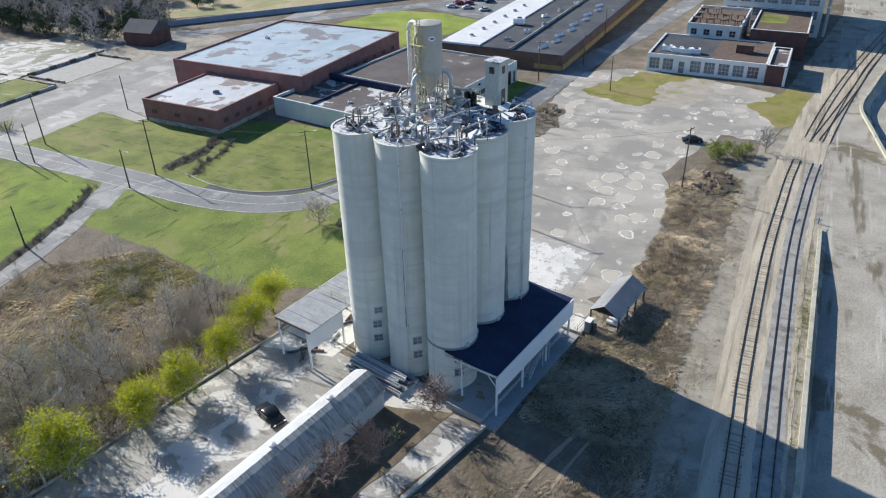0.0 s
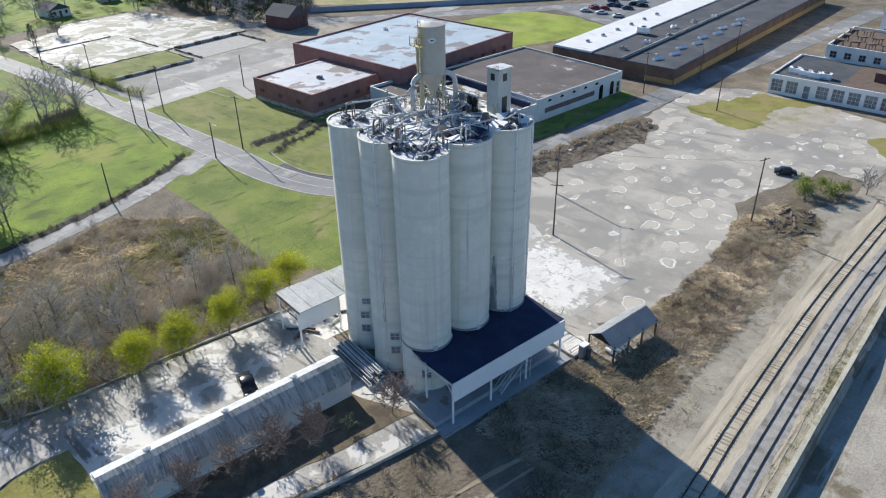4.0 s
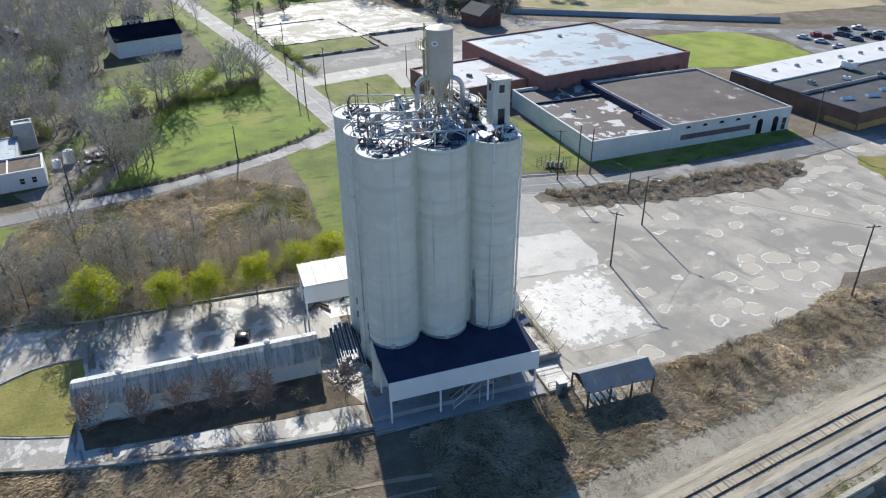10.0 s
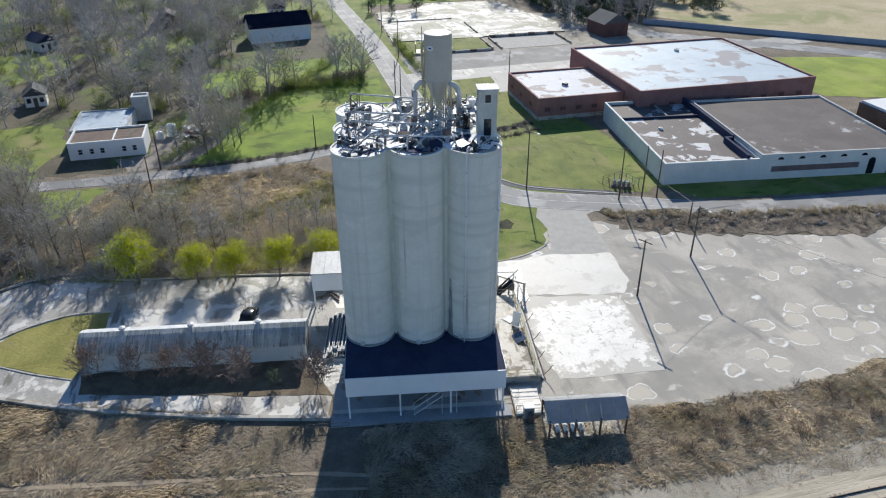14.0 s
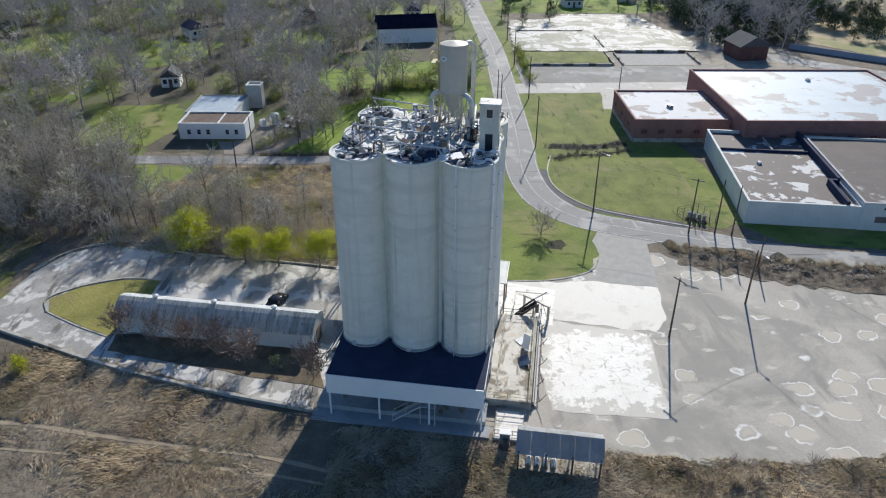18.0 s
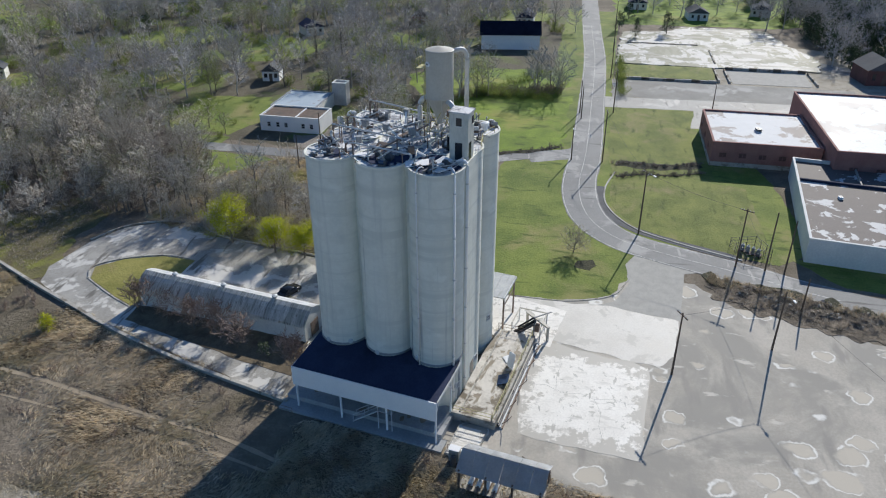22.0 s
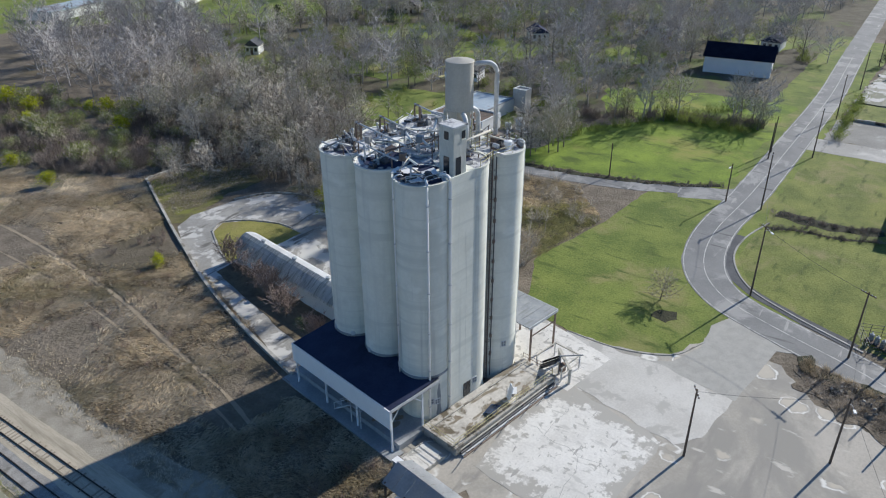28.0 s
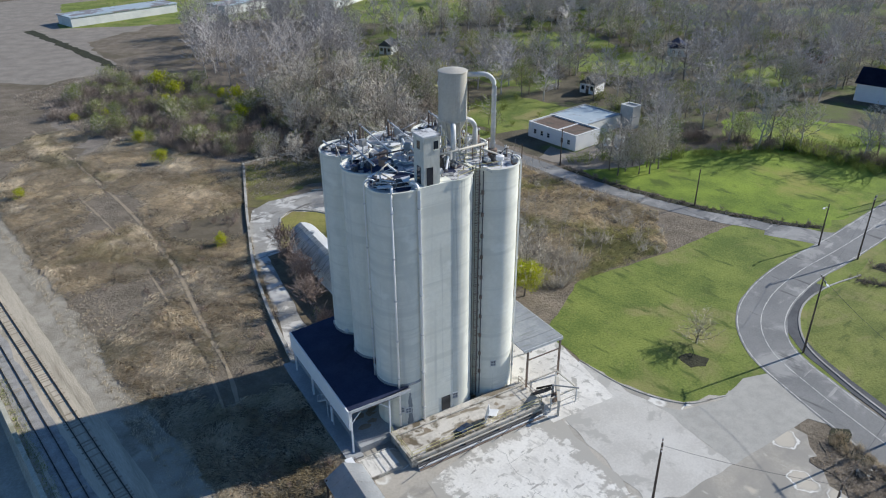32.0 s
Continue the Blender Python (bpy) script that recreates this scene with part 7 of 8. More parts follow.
for x, y, r, h in ((-133.5, 31.4, 1.2, 2.6), (-132, 28.7, 0.9, 1.4)):
    t = thing("white_tank", pose(x, y, 0), "white round storage tank beside the office", "tank", "white tanks")
    part("shell", lathe(bmesh.new(), [(0, 0), (r, 0), (r, h), (r * 0.8, h + 0.25), (0, h + 0.3)], 20), "painted_white", t)
    part("hatch", lathe(bmesh.new(), [(0.25, h + 0.2), (0.25, h + 0.45), (0, h + 0.45)], 10), "steel", t)
jr = random.Random(5)
for k in range(26):
    t = thing("scrap_item", pose(-134 + jr.uniform(-5, 4), 36 + jr.uniform(-3.5, 4), 0, 0, 0, jr.uniform(0, 360)), "piece of scrap beside the office yard", "scrap", "scrap heap")
    s = jr.uniform(0.4, 1.2)
    part("body", boxes((-s, s, -s * 0.5, s * 0.5, 0, s * 0.6)), jr.choice(("rust", "steel", "galv_roof", "timber")), t)
    part("plate", boxes((-s * 0.8, s * 0.9, -s * 0.4, s * 0.3, s * 0.6, s * 0.66)), jr.choice(("rust", "painted_white")), t)
sheet("office_yard", [(-121.8, 27), (-131, 27), (-141, 27.5), (-140, 41), (-126, 43), (-114, 36), (-112.5, 24), (-121, 20)], 0.04, "grey_soil", "bare grey soil yard beside the office", "yard", 2.0, 0.6)

# houses among the trees, a garage and the long pale sheds beyond the woods
def cottage(x, y, turn, w, d, wall, roof, label):
    t = thing("cottage", pose(x, y, 0, 0, 0, turn), label, "house", "houses in the woods")
    part("wall", boxes((-w, w, -d, d, 0, 2.8)), wall, t)
    bm = bmesh.new()
    q = [bm.verts.new(p) for p in ((-w - 0.4, -d - 0.4, 2.7), (w + 0.4, -d - 0.4, 2.7), (w + 0.4, d + 0.4, 2.7), (-w - 0.4, d + 0.4, 2.7), (-w - 0.4, 0, 4.6), (w + 0.4, 0, 4.6))]
    for f in ((0, 3, 2, 1), (0, 1, 5, 4), (2, 3, 4, 5), (0, 4, 3), (1, 2, 5)):
        bm.faces.new([q[i] for i in f])
    part("roof", bm, roof, t)
    part("door", boxes((w, w + 0.05, -0.5, 0.5, 0, 2.1)), "timber", t)
    for yy in (-d * 0.6, d * 0.6):
        part("window", boxes((w, w + 0.04, yy - 0.5, yy + 0.5, 1.0, 2.1)), "glass_dark", t)
    return t


for x, y, tu, w, d, wl, rf, lb in ((-232, -18, 40, 4.5, 3.5, "white_wall", "roof_dark", "small white house under bare trees"),
                               (-168, -6, 10, 3, 2.6, "painted_white", "roof_grey", "white shed among trees"), (-262, 20, 5, 5, 4, "brick_red", "roof_brown_glints", "brick house among trees"), (-268, 62, 0, 5, 3.4, "white_wall", "roof_dark", "white garage beside the street"), (-252, -96, 30, 5, 3.6, "works_grey", "roof_grey", "grey house beyond the woods"), (-152, -92, 30, 3, 2.5, "white_wall", "roof_grey", "white shed in the woods"), (-203, 177, 8, 5.5, 5, "brick_dark", "roof_grey", "dark brick house beside the cleared site"), (-292, 132, 5, 5, 4, "white_wall", "roof_grey", "pale house on the green lawns"), (-305, 160, -12, 5, 4, "works_grey", "roof_dark", "grey house on the green lawns"), (-312, 108, 0, 5, 4, "white_wall", "roof_dark", "white house beyond the street")):
    cottage(x, y, tu, w, d, wl, rf, lb).scale = (1, 1, 1.7 if wl == "brick_dark" else 1.15)
for x, y, tu, l in ((-100, -238, 8, 26), (-205, -205, 30, 24), (-160, -222, 15, 22), (-300, -118, 40, 22)):
    t = thing("pale_shed", pose(x, y, 0, 0, 0, tu), "long pale metal shed beyond the woods", "shed", "far sheds")
    part("wall", boxes((-l, l, -7, 7, 0, 4)), "white_wall", t)
    part("roof", boxes((-l - 0.4, l + 0.4, -7.4, 7.4, 4, 4.4)), "roof_blue_white", t)
bf = thing("blue_screen_fence", pose(0, 0, 0), "long dark blue sheet fence along the far street", "fence")
fl = [Vector(p) for p in ((-214, 197), (-176, 243), (-150, 275))]
for a, b in zip(fl, fl[1:]):
    n = int((b - a).length / 6)
    for k in range(n):
        p, q = a.lerp(b, k / n), a.lerp(b, (k + 1) / n)
        d = (q - p).normalized()
        m = Matrix.Translation((*((p + q) / 2), 0)) @ Matrix.Rotation(math.atan2(d.y, d.x), 4, "Z")
        part("panel", box(bmesh.new(), -(q - p).length / 2, (q - p).length / 2, -0.05, 0.05, 0, 1.9, m), "blue_fence", bf)
        part("post", box(bmesh.new(), -3.0, -2.9, -0.08, 0.08, 0, 1.95, m), "blue_fence", bf)

# far parked cars
cr = random.Random(12)
for k in range(15):
    car(-129 + cr.uniform(-2, 16) * 1.0, 262 + (k % 5) * 7 + cr.uniform(-1, 1), 35 + cr.uniform(-8, 8) + 180 * (k % 2), ("car_white", "car_red", "car_blue", "black_paint", "steel")[k % 5], "parked car on the far car park")
car(-19.4, 158.2, 20, "black_paint", "black parked car beside the railway brush", 0.04)

# ---- poles and wires ----
def pole(x, y, h, turn, arms, label="weathered timber utility pole", lamp=False, lean=0.0):
    t = thing("utility_pole", pose(x, y, 0, lean, 0, turn), label, "pole", "utility poles")
    part("shaft", tube(bmesh.new(), [(0, 0, -0.05), (0, 0, h)], [0.16, 0.1], 8), "timber", t)
    for k in range(arms):
        z = h - 0.4 - k * 0.9
        a = part("crossarm", boxes((-1.15, 1.15, -0.07, 0.07, z, z + 0.12)), "timber", t)
        for x2 in (-1.0, -0.5, 0.5, 1.0):
            part("insulator", lathe(bmesh.new(), [(0.05, z + 0.12), (0.06, z + 0.22), (0, z + 0.26)], 6, x2, 0), "painted_white", a)
    if lamp:
        part("lamp_arm", tube(bmesh.new(), [(0, 0, h - 0.8), (0.9, 0, h - 0.3), (1.8, 0, h - 0.25)], 0.04, 6), "steel", t)
        part("lamp_head", boxes((1.7, 2.3, -0.14, 0.14, h - 0.34, h - 0.2)), "painted_white", t)
    return t


POLES = [(-41.8, 107.1, 10.0, 30, 1, False), (-50.5, 121.4, 9.7, 20, 0, True), (-17.0, 133.5, 12.5, 70, 1, False), (-117.9, 96.3, 12.3, 10, 1, False), (-83.2, 103.6, 12.6, 40, 1, True), (-116.4, 64.2, 8.0, 0, 0, False), (-155, 98.5, 12, 0, 1, False),
         (-156, 124, 9, 0, 0, False), (-118.0, 89.3, 8.4, 0, 0, True), (-148, 90.2, 9, 0, 0, False), (-153, 89.6, 9, 0, 0, False), (-74.0, 119.5, 11, 60, 1, False), (-73.6, 124.2, 11, 60, 0, False), (-73.2, 127.2, 10, 60, 0, False), (-61.5, 127.5, 6, 0, 0, False),
         (-190, 97.5, 12, 0, 1, False), (-225, 98, 12, 0, 1, False), (-66, 187, 11, 20, 1, True), (-45.5, 186, 9, 30, 0, False), (-100, 30, 8, 0, 0, False), (-112.6, 30.5, 9, 0, 0, False), (-62, 240, 9, 0, 0, True), (-59, 206, 9, 0, 0, False), (-125, -16, 9, 0, 1, False), (-260, 98.5, 12, 0, 1, False)]
for x, y, h, tu, a, lp in POLES:
    pole(x, y, h, tu, a, "weathered timber utility pole with a lamp" if lp else "weathered timber utility pole", lp)


def wire(a, b, sag=0.6, r=0.018):
    A, B = Vector(a), Vector(b)
    t = thing("overhead_wire", pose(0, 0, 0), "thin dark overhead cable between poles", "cable", "overhead cables")
    part("cable", tube(bmesh.new(), [A.lerp(B, k / 12) - Vector((0, 0, sag * 4 * (k / 12) * (1 - k / 12))) for k in range(13)], r, 5), "dark_metal", t)


wire((-74, 119.5, 10.7), (-83.2, 103.6, 12.3), 0.5)
wire((-83.2, 103.6, 12.2), (-117.9, 96.3, 12.0), 0.9)
wire((-117.9, 96.3, 11.9), (-155, 98.5, 11.7), 0.9)
wire((-155, 98.5, 11.7), (-190, 97.5, 11.7), 0.9)
wire((-41.8, 107.1, 9.7), (-50.5, 121.4, 9.5), 0.4)
wire((-50.5, 121.4, 9.5), (-74, 119.5, 10.6), 0.5)
wire((-17, 133.5, 12.1), (-50.5, 121.4, 9.5), 0.8)
# transformer frame by the white store
t = thing("ground_transformer", pose(-79.4, 122.6, 0, 0, 0, 60), "row of grey transformer cans on a low timber frame", "transformer")
part("platform", boxes((-2.0, 2.0, -0.6, 0.6, 0.3, 0.42)), "timber", t)
for x in (-1.8, 0, 1.8):
    part("bearer", boxes((x - 0.12, x + 0.12, -0.6, 0.6, 0, 0.3)), "timber", t)
for x in (-1.4, -0.45, 0.5, 1.4):
    c = part("can", lathe(bmesh.new(), [(0, 0.42), (0.34, 0.42), (0.34, 1.4), (0, 1.55)], 12, x, 0), "galv_roof", t)
    part("bushing", lathe(bmesh.new(), [(0.1, 1.48), (0.07, 1.75), (0, 1.78)], 8, x, 0), "painted_white", c)

for x0, y0, x1, y1 in ((-81.5, 119.5, -76.5, 121.5), (-76.5, 121.5, -78.5, 126), (-78.5, 126, -83, 124), (-83, 124, -81.5, 119.5)):
    t = thing("plot_fence", pose(0, 0, 0), "dark chain-link fence round the transformer plot", "fence", "plot fence")
    A, B = Vector((x0, y0, 0)), Vector((x1, y1, 0))
    for k in range(4):
        p = A.lerp(B, k / 3)
        part("post", tube(bmesh.new(), [p, p + Vector((0, 0, 1.9))], 0.05, 6), "dark_metal", t)
    for z in (0.15, 0.7, 1.3, 1.85):
        part("rail", tube(bmesh.new(), [A + Vector((0, 0, z)), B + Vector((0, 0, z))], 0.03, 5), "dark_metal", t)

# rubble heaps on the strip beside the street
hp = random.Random(44)
for k in range(46):
    f = hp.random()
    x, y = -66.2 + 12.4 * f + hp.uniform(-2.6, 2.6), 117 + 50 * f
    t = thing("rubble_heap", pose(x, y, 0.07, 0, 0, hp.uniform(0, 360)), "low dark heap of soil and broken rubble", "rubble", "rubble heaps")
    bm = bmesh.new()
    rx, ry, h = hp.uniform(0.6, 1.9), hp.uniform(0.5, 1.3), hp.uniform(0.2, 0.6)
    rows = [[bm.verts.new((rx * q * math.cos(a) * (1 + 0.4 * noise.noise((math.cos(a), math.sin(a), k))), ry * q * math.sin(a) * (1 + 0.4 * noise.noise((math.sin(a), k, math.cos(a)))), h * (1 - q * q) * hp.uniform(0.6, 1.2) - (0.05 if q == 1 else 0))) for a in [i * math.pi / 6 for i in range(12)]] for q in (1.0, 0.7, 0.35)]
    for a, b in zip(rows, rows[1:]):
        for i in range(12):
            bm.faces.new((a[i], a[(i + 1) % 12], b[(i + 1) % 12], b[i]))
    bm.faces.new(rows[-1])
    part("soil", bm, "debris", t)
    for q in range(3):
        e = hp.uniform(0.1, 0.28)
        part("chunk", box(bmesh.new(), -e, e, -e * 0.7, e * 0.7, -e * 0.5, e * 0.4, Matrix.Translation((hp.uniform(-rx, rx) * 0.7, hp.uniform(-ry, ry) * 0.7, h * 0.5)) @ Euler((hp.uniform(-0.6, 0.6), hp.uniform(-0.6, 0.6), hp.uniform(0, 3))).to_matrix().to_4x4()), "old_kerb", t)

# junk pile by the tracks
jk = random.Random(31)
for k in range(34):
    t = thing("scrap_timber", pose(-11.5 + jk.uniform(-3.2, 3.2), 138 + jk.uniform(-4.5, 5), jk.uniform(0, 0.35), jk.uniform(-12, 12), jk.uniform(-14, 14), jk.uniform(0, 180)), "dark broken timber on the scrap pile", "timber", "scrap timber")
    l = jk.uniform(0.8, 2.4)
    part("board", boxes((-l, l, -0.15, 0.15, -0.2, 0.1)), jk.choice(("timber", "rust", "dark_metal", "timber")), t)
    part("cleat", boxes((-0.1, 0.1, -0.4, 0.4, 0.1, 0.2)), "timber", t)
t = thing("marker_post", pose(7.4, 128.5, 0), "white marker board at the wall end", "marker")
part("post", boxes((-0.06, 0.06, -0.06, 0.06, 0, 1.2)), "timber", t)
part("board", boxes((-0.5, 0.5, -0.04, 0.04, 0.6, 1.2)), "painted_white", t)

# ---- plants ----
def prism(V, Fc, a, b, ra, rb, k=3):
    """A tapered thin branch from a to b."""
    d = (b - a).normalized()
    u = d.orthogonal().normalized()
    w = d.cross(u)
    n = len(V)
    if rb == 0:
        V += [a - u * ra * 1.5, a + u * ra * 1.5, b]
        Fc.append((n, n + 1, n + 2))
        return
    for p, r in ((a, ra), (b, rb)):
        for i in range(k):
            t = i * 2 * math.pi / k
            V.append(p + (u * math.cos(t) + w * math.sin(t)) * r)
    for i in range(k):
        j = (i + 1) % k
        Fc.append((n + i, n + j, n + k + j, n + k + i))


def plant_mesh(name, V, Fc, material):
    me = bpy.data.meshes.new(name)
    me.from_pydata([tuple(v) for v in V], [], Fc)
    me.materials.append(MATS[material])
    return me


def bare_branches(seed, h, spread, limbs=7, subs=6, twigs=5, up=0.55, trunk_r=0.16, fork=0.3, twig_r=0.022):
    """Trunk and crown geometry of a leafless tree."""
    r = random.Random(seed)
    tv, tf, cv, cf = [], [], [], []
    tips = []
    p = Vector((0, 0, -0.1))
    lean = Vector((r.uniform(-0.08, 0.08), r.uniform(-0.08, 0.08), 1))
    nodes = []
    steps = 6
    for i in range(steps):
        q = p + lean * (h * 0.82 / steps) + Vector((r.uniform(-1, 1), r.uniform(-1, 1), 0)) * h * 0.012
        prism(tv, tf, p, q, trunk_r * (1 - i / steps * 0.8), trunk_r * (1 - (i + 1) / steps * 0.8), 6)
        nodes.append((p.copy(), q.copy(), i / steps))
        p = q
    for i in range(limbs):
        f = fork + (0.95 - fork) * (i + r.random() * 0.7) / limbs
        k = min(int(f * steps), steps - 1)
        a = nodes[k][0].lerp(nodes[k][1], f * steps - k)
        az = i * 2.4 + r.uniform(-0.4, 0.4)
        ln = spread * (1.1 - 0.55 * f) * r.uniform(0.75, 1.15)
        d = Vector((math.cos(az), math.sin(az), up + f * 0.9)).normalized()
        b = a + d * ln * 0.6
        c = b + (d + Vector((0, 0, 0.35))).normalized() * ln * 0.55
        lr = trunk_r * 0.42 * (1.1 - f * 0.6)
        prism(tv, tf, a, b, lr, lr * 0.65, 4)
        prism(tv, tf, b, c, lr * 0.65, lr * 0.3, 4)
        for s in range(subs):
            g = 0.25 + 0.75 * s / subs + r.uniform(-0.05, 0.05)
            o = a.lerp(b, g / 0.52) if g < 0.52 else b.lerp(c, min((g - 0.52) / 0.48, 1))
            e = Vector((r.uniform(-1, 1), r.uniform(-1, 1), r.uniform(-0.35, 0.9)))
            e = (e.normalized() + d * 0.5).normalized()
            l2 = ln * r.uniform(0.28, 0.5)
            q = o + e * l2
            prism(cv, cf, o, q, twig_r * 1.9, 0, 3)
            for t in range(twigs):
                m = o.lerp(q, 0.35 + 0.65 * t / twigs)
                w = (e + Vector((r.uniform(-1, 1), r.uniform(-1, 1), r.uniform(-0.6, 0.8))) * 1.1).normalized()
                z = m + w * l2 * r.uniform(0.35, 0.7)
                prism(cv, cf, m, z, twig_r, 0, 3)
                tips.append(z)
    return tv, tf, cv, cf, tips


def leaves(tips, seed, per, size, spread, V, Fc):
    r = random.Random(seed)
    for t in tips:
        for _ in range(per):
            c = t + Vector((r.gauss(0, 1), r.gauss(0, 1), r.gauss(0, 0.8))) * spread
            u = Vector((r.uniform(-1, 1), r.uniform(-1, 1), r.uniform(-0.6, 0.6))).normalized()
            w = u.cross(Vector((r.uniform(-1, 1), r.uniform(-1, 1), r.uniform(-1, 1)))).normalized()
            s = size * r.uniform(0.6, 1.3)
            n = len(V)
            V += [c - u * s, c + w * s * 0.55, c + u * s, c - w * s * 0.55 + u.cross(w) * s * 0.3]
            Fc += [(n, n + 1, n + 2), (n, n + 2, n + 3)]


def tree_thing(name, geo, leaf, label, twig_mat="twig", group="", cat="tree"):
    tv, tf, cv, cf, tips = geo
    t = thing(name, pose(0, 0, 0), label, cat, group)
    for nm, v, f, m in (("trunk", tv, tf, "bark"), ("twig_crown", cv, cf, twig_mat)):
        new(nm, plant_mesh(nm, v, f, m)).parent = t
    if leaf:
        lv, lf = [], []
        leaves(tips, leaf[0], leaf[1], leaf[2], leaf[3], lv, lf)
        new("crown", plant_mesh("crown", lv, lf, leaf[4])).parent = t
    return t


def place(proto, spots, seed, smin=0.8, smax=1.2):
    r = random.Random(seed)
    for i, (x, y) in enumerate(spots):
        s = r.uniform(smin, smax)
        m = pose(x, y, ground_z(x, y), 0, 0, r.uniform(0, 360)) @ Matrix.Diagonal((s, s, s * r.uniform(0.9, 1.1), 1))
        if i == 0:
            proto.matrix_basis = m
        else:
            sc = proto.scale.copy()
            proto.scale = (1, 1, 1)
            copy_thing(proto, m)
            proto.scale = sc


def crowd(name, variants, spots, seed, material, label, category, smin=0.7, smax=1.3, flow=0.0):
    """Many plants that nobody could count, as one mesh; flow lays them over in swirling drifts."""
    r = np.random.RandomState(seed)
    base = [(np.array([tuple(v) for v in V], dtype=np.float32), np.array([(*f, f[0]) if len(f) == 3 else f for f in Fc], dtype=np.int32)) for V, Fc in variants]
    vs, fs, n = [], [], 0
    for i, (x, y) in enumerate(spots):
        v, f = base[i % len(base)]
        a, s = r.uniform(0, 6.283), r.uniform(smin, smax)
        if flow:
            a = 0.9 + 5.0 * noise.noise((x * flow, y * flow, 3.3)) + 1.6 * noise.noise((x * flow * 4, y * flow * 4, 8.1)) + r.uniform(-0.45, 0.45)
            s *= 1.0 + 0.5 * noise.noise((x * 0.3, y * 0.3, 1.7))
        c, d = math.cos(a), math.sin(a)
        w = np.stack([(v[:, 0] * c - v[:, 1] * d) * s + x, (v[:, 0] * d + v[:, 1] * c) * s + y, v[:, 2] * s * r.uniform(0.85, 1.15) + ground_z(x, y)], 1)
        vs.append(w)
        fs.append(f + n)
        n += len(v)
    v, f = np.concatenate(vs), np.concatenate(fs)
    me = bpy.data.meshes.new(name)
    tri = f[:, 3] == f[:, 0]
    sizes = np.where(tri, 3, 4)
    loops = np.concatenate([f[tri][:, :3].ravel(), f[~tri].ravel()]) if tri.any() else f.ravel()
    sizes = np.concatenate([np.full(tri.sum(), 3), np.full((~tri).sum(), 4)])
    me.vertices.add(len(v))
    me.vertices.foreach_set("co", v.ravel())
    me.loops.add(len(loops))
    me.loops.foreach_set("vertex_index", loops.astype(np.int32))
    me.polygons.add(len(sizes))
    me.polygons.foreach_set("loop_start", np.concatenate([[0], np.cumsum(sizes)[:-1]]).astype(np.int32))
    me.update(calc_edges=True)
    me.validate()
    me.materials.append(MATS[material])
    return tagged(new(name, me), label, category, kind="stuff")


def inside(p, poly):
    x, y = p
    c = False
    for i in range(len(poly)):
        (x0, y0), (x1, y1) = poly[i], poly[i - 1]
        if (y0 > y) != (y1 > y) and x < (x1 - x0) * (y - y0) / (y1 - y0) + x0:
            c = not c
    return c


def scatter(poly, count, seed, holes=(), gap=0.0, clump=0.0):
    r = random.Random(seed)
    xs, ys = [p[0] for p in poly], [p[1] for p in poly]
    out, tries = [], 0
    while len(out) < count and tries < count * 30:
        tries += 1
        p = (r.uniform(min(xs), max(xs)), r.uniform(min(ys), max(ys)))
        if not inside(p, poly) or any(inside(p, h) for h in holes):
            continue
        if clump and noise.noise((p[0] * 0.06, p[1] * 0.06, seed)) < r.uniform(-0.5, 0.5) * clump:
            continue
        if gap and any((p[0] - q[0]) ** 2 + (p[1] - q[1]) ** 2 < gap * gap for q in out[-150:]):
            continue
        out.append(p)
    return out


BARE = [bare_branches(10 + i, h, s, 14, 10, 10, tr, r, 0.25, 0.02) for i, (h, s, tr, r) in enumerate(((11.5, 5.0, 0.4, 0.2), (13.5, 5.6, 0.35, 0.24), (9.5, 4.6, 0.45, 0.17), (15, 5.8, 0.5, 0.26)))]
FAR_BARE = [bare_branches(20 + i, h, s, 12, 9, 9, 0.4, 0.22, 0.2, 0.028) for i, (h, s) in enumerate(((13, 6.4), (11, 6.0), (15, 6.8)))]
SAPLING = [bare_branches(30 + i, h, 1.9, 6, 4, 3, 0.8, 0.07, 0.35, 0.018) for i, h in enumerate((7, 9, 8))]
SHRUB = []
for i in range(4):
    r = random.Random(60 + i)
    v, f = [], []
    tips = []
    for k in range(26):
        az, tl = r.uniform(0, 6.28), r.uniform(0.15, 1.0)
        d = Vector((math.cos(az) * tl, math.sin(az) * tl, 1)).normalized()
        o = Vector((r.uniform(-0.7, 0.7), r.uniform(-0.7, 0.7), -0.05))
        q = o + d * r.uniform(1.2, 2.6)
        prism(v, f, o, q, 0.025, 0.012)
        for t in range(4):
            m = o.lerp(q, 0.3 + 0.18 * t)
            e = (d + Vector((r.uniform(-1, 1), r.uniform(-1, 1), r.uniform(-0.2, 0.8))) * 0.8).normalized()
            prism(v, f, m, m + e * r.uniform(0.4, 0.9), 0.014, 0)
            tips.append(m + e * 0.6)
    SHRUB.append((v, f, tips))
TUFT = []
for i in range(6):
    r = random.Random(90 + i)
    v, f = [], []
    for k in range(8):
        az = r.uniform(0, 6.28)
        o = Vector((r.uniform(-0.4, 0.4), r.uniform(-0.4, 0.4), -0.03))
        d = Vector((math.cos(az) * 0.75, math.sin(az) * 0.75, r.uniform(0.35, 1.0))).normalized()
        s = Vector((-math.sin(az), math.cos(az), 0)) * r.uniform(0.02, 0.05)
        l = r.uniform(0.3, 0.75)
        n = len(v)
        v += [o - s, o + s, o + d * l * 0.6 + s * 0.6, o + d * l + Vector((0, 0, -0.12 * l))]
        f += [(n, n + 1, n + 2), (n, n + 2, n + 3)]
    TUFT.append((v, f))

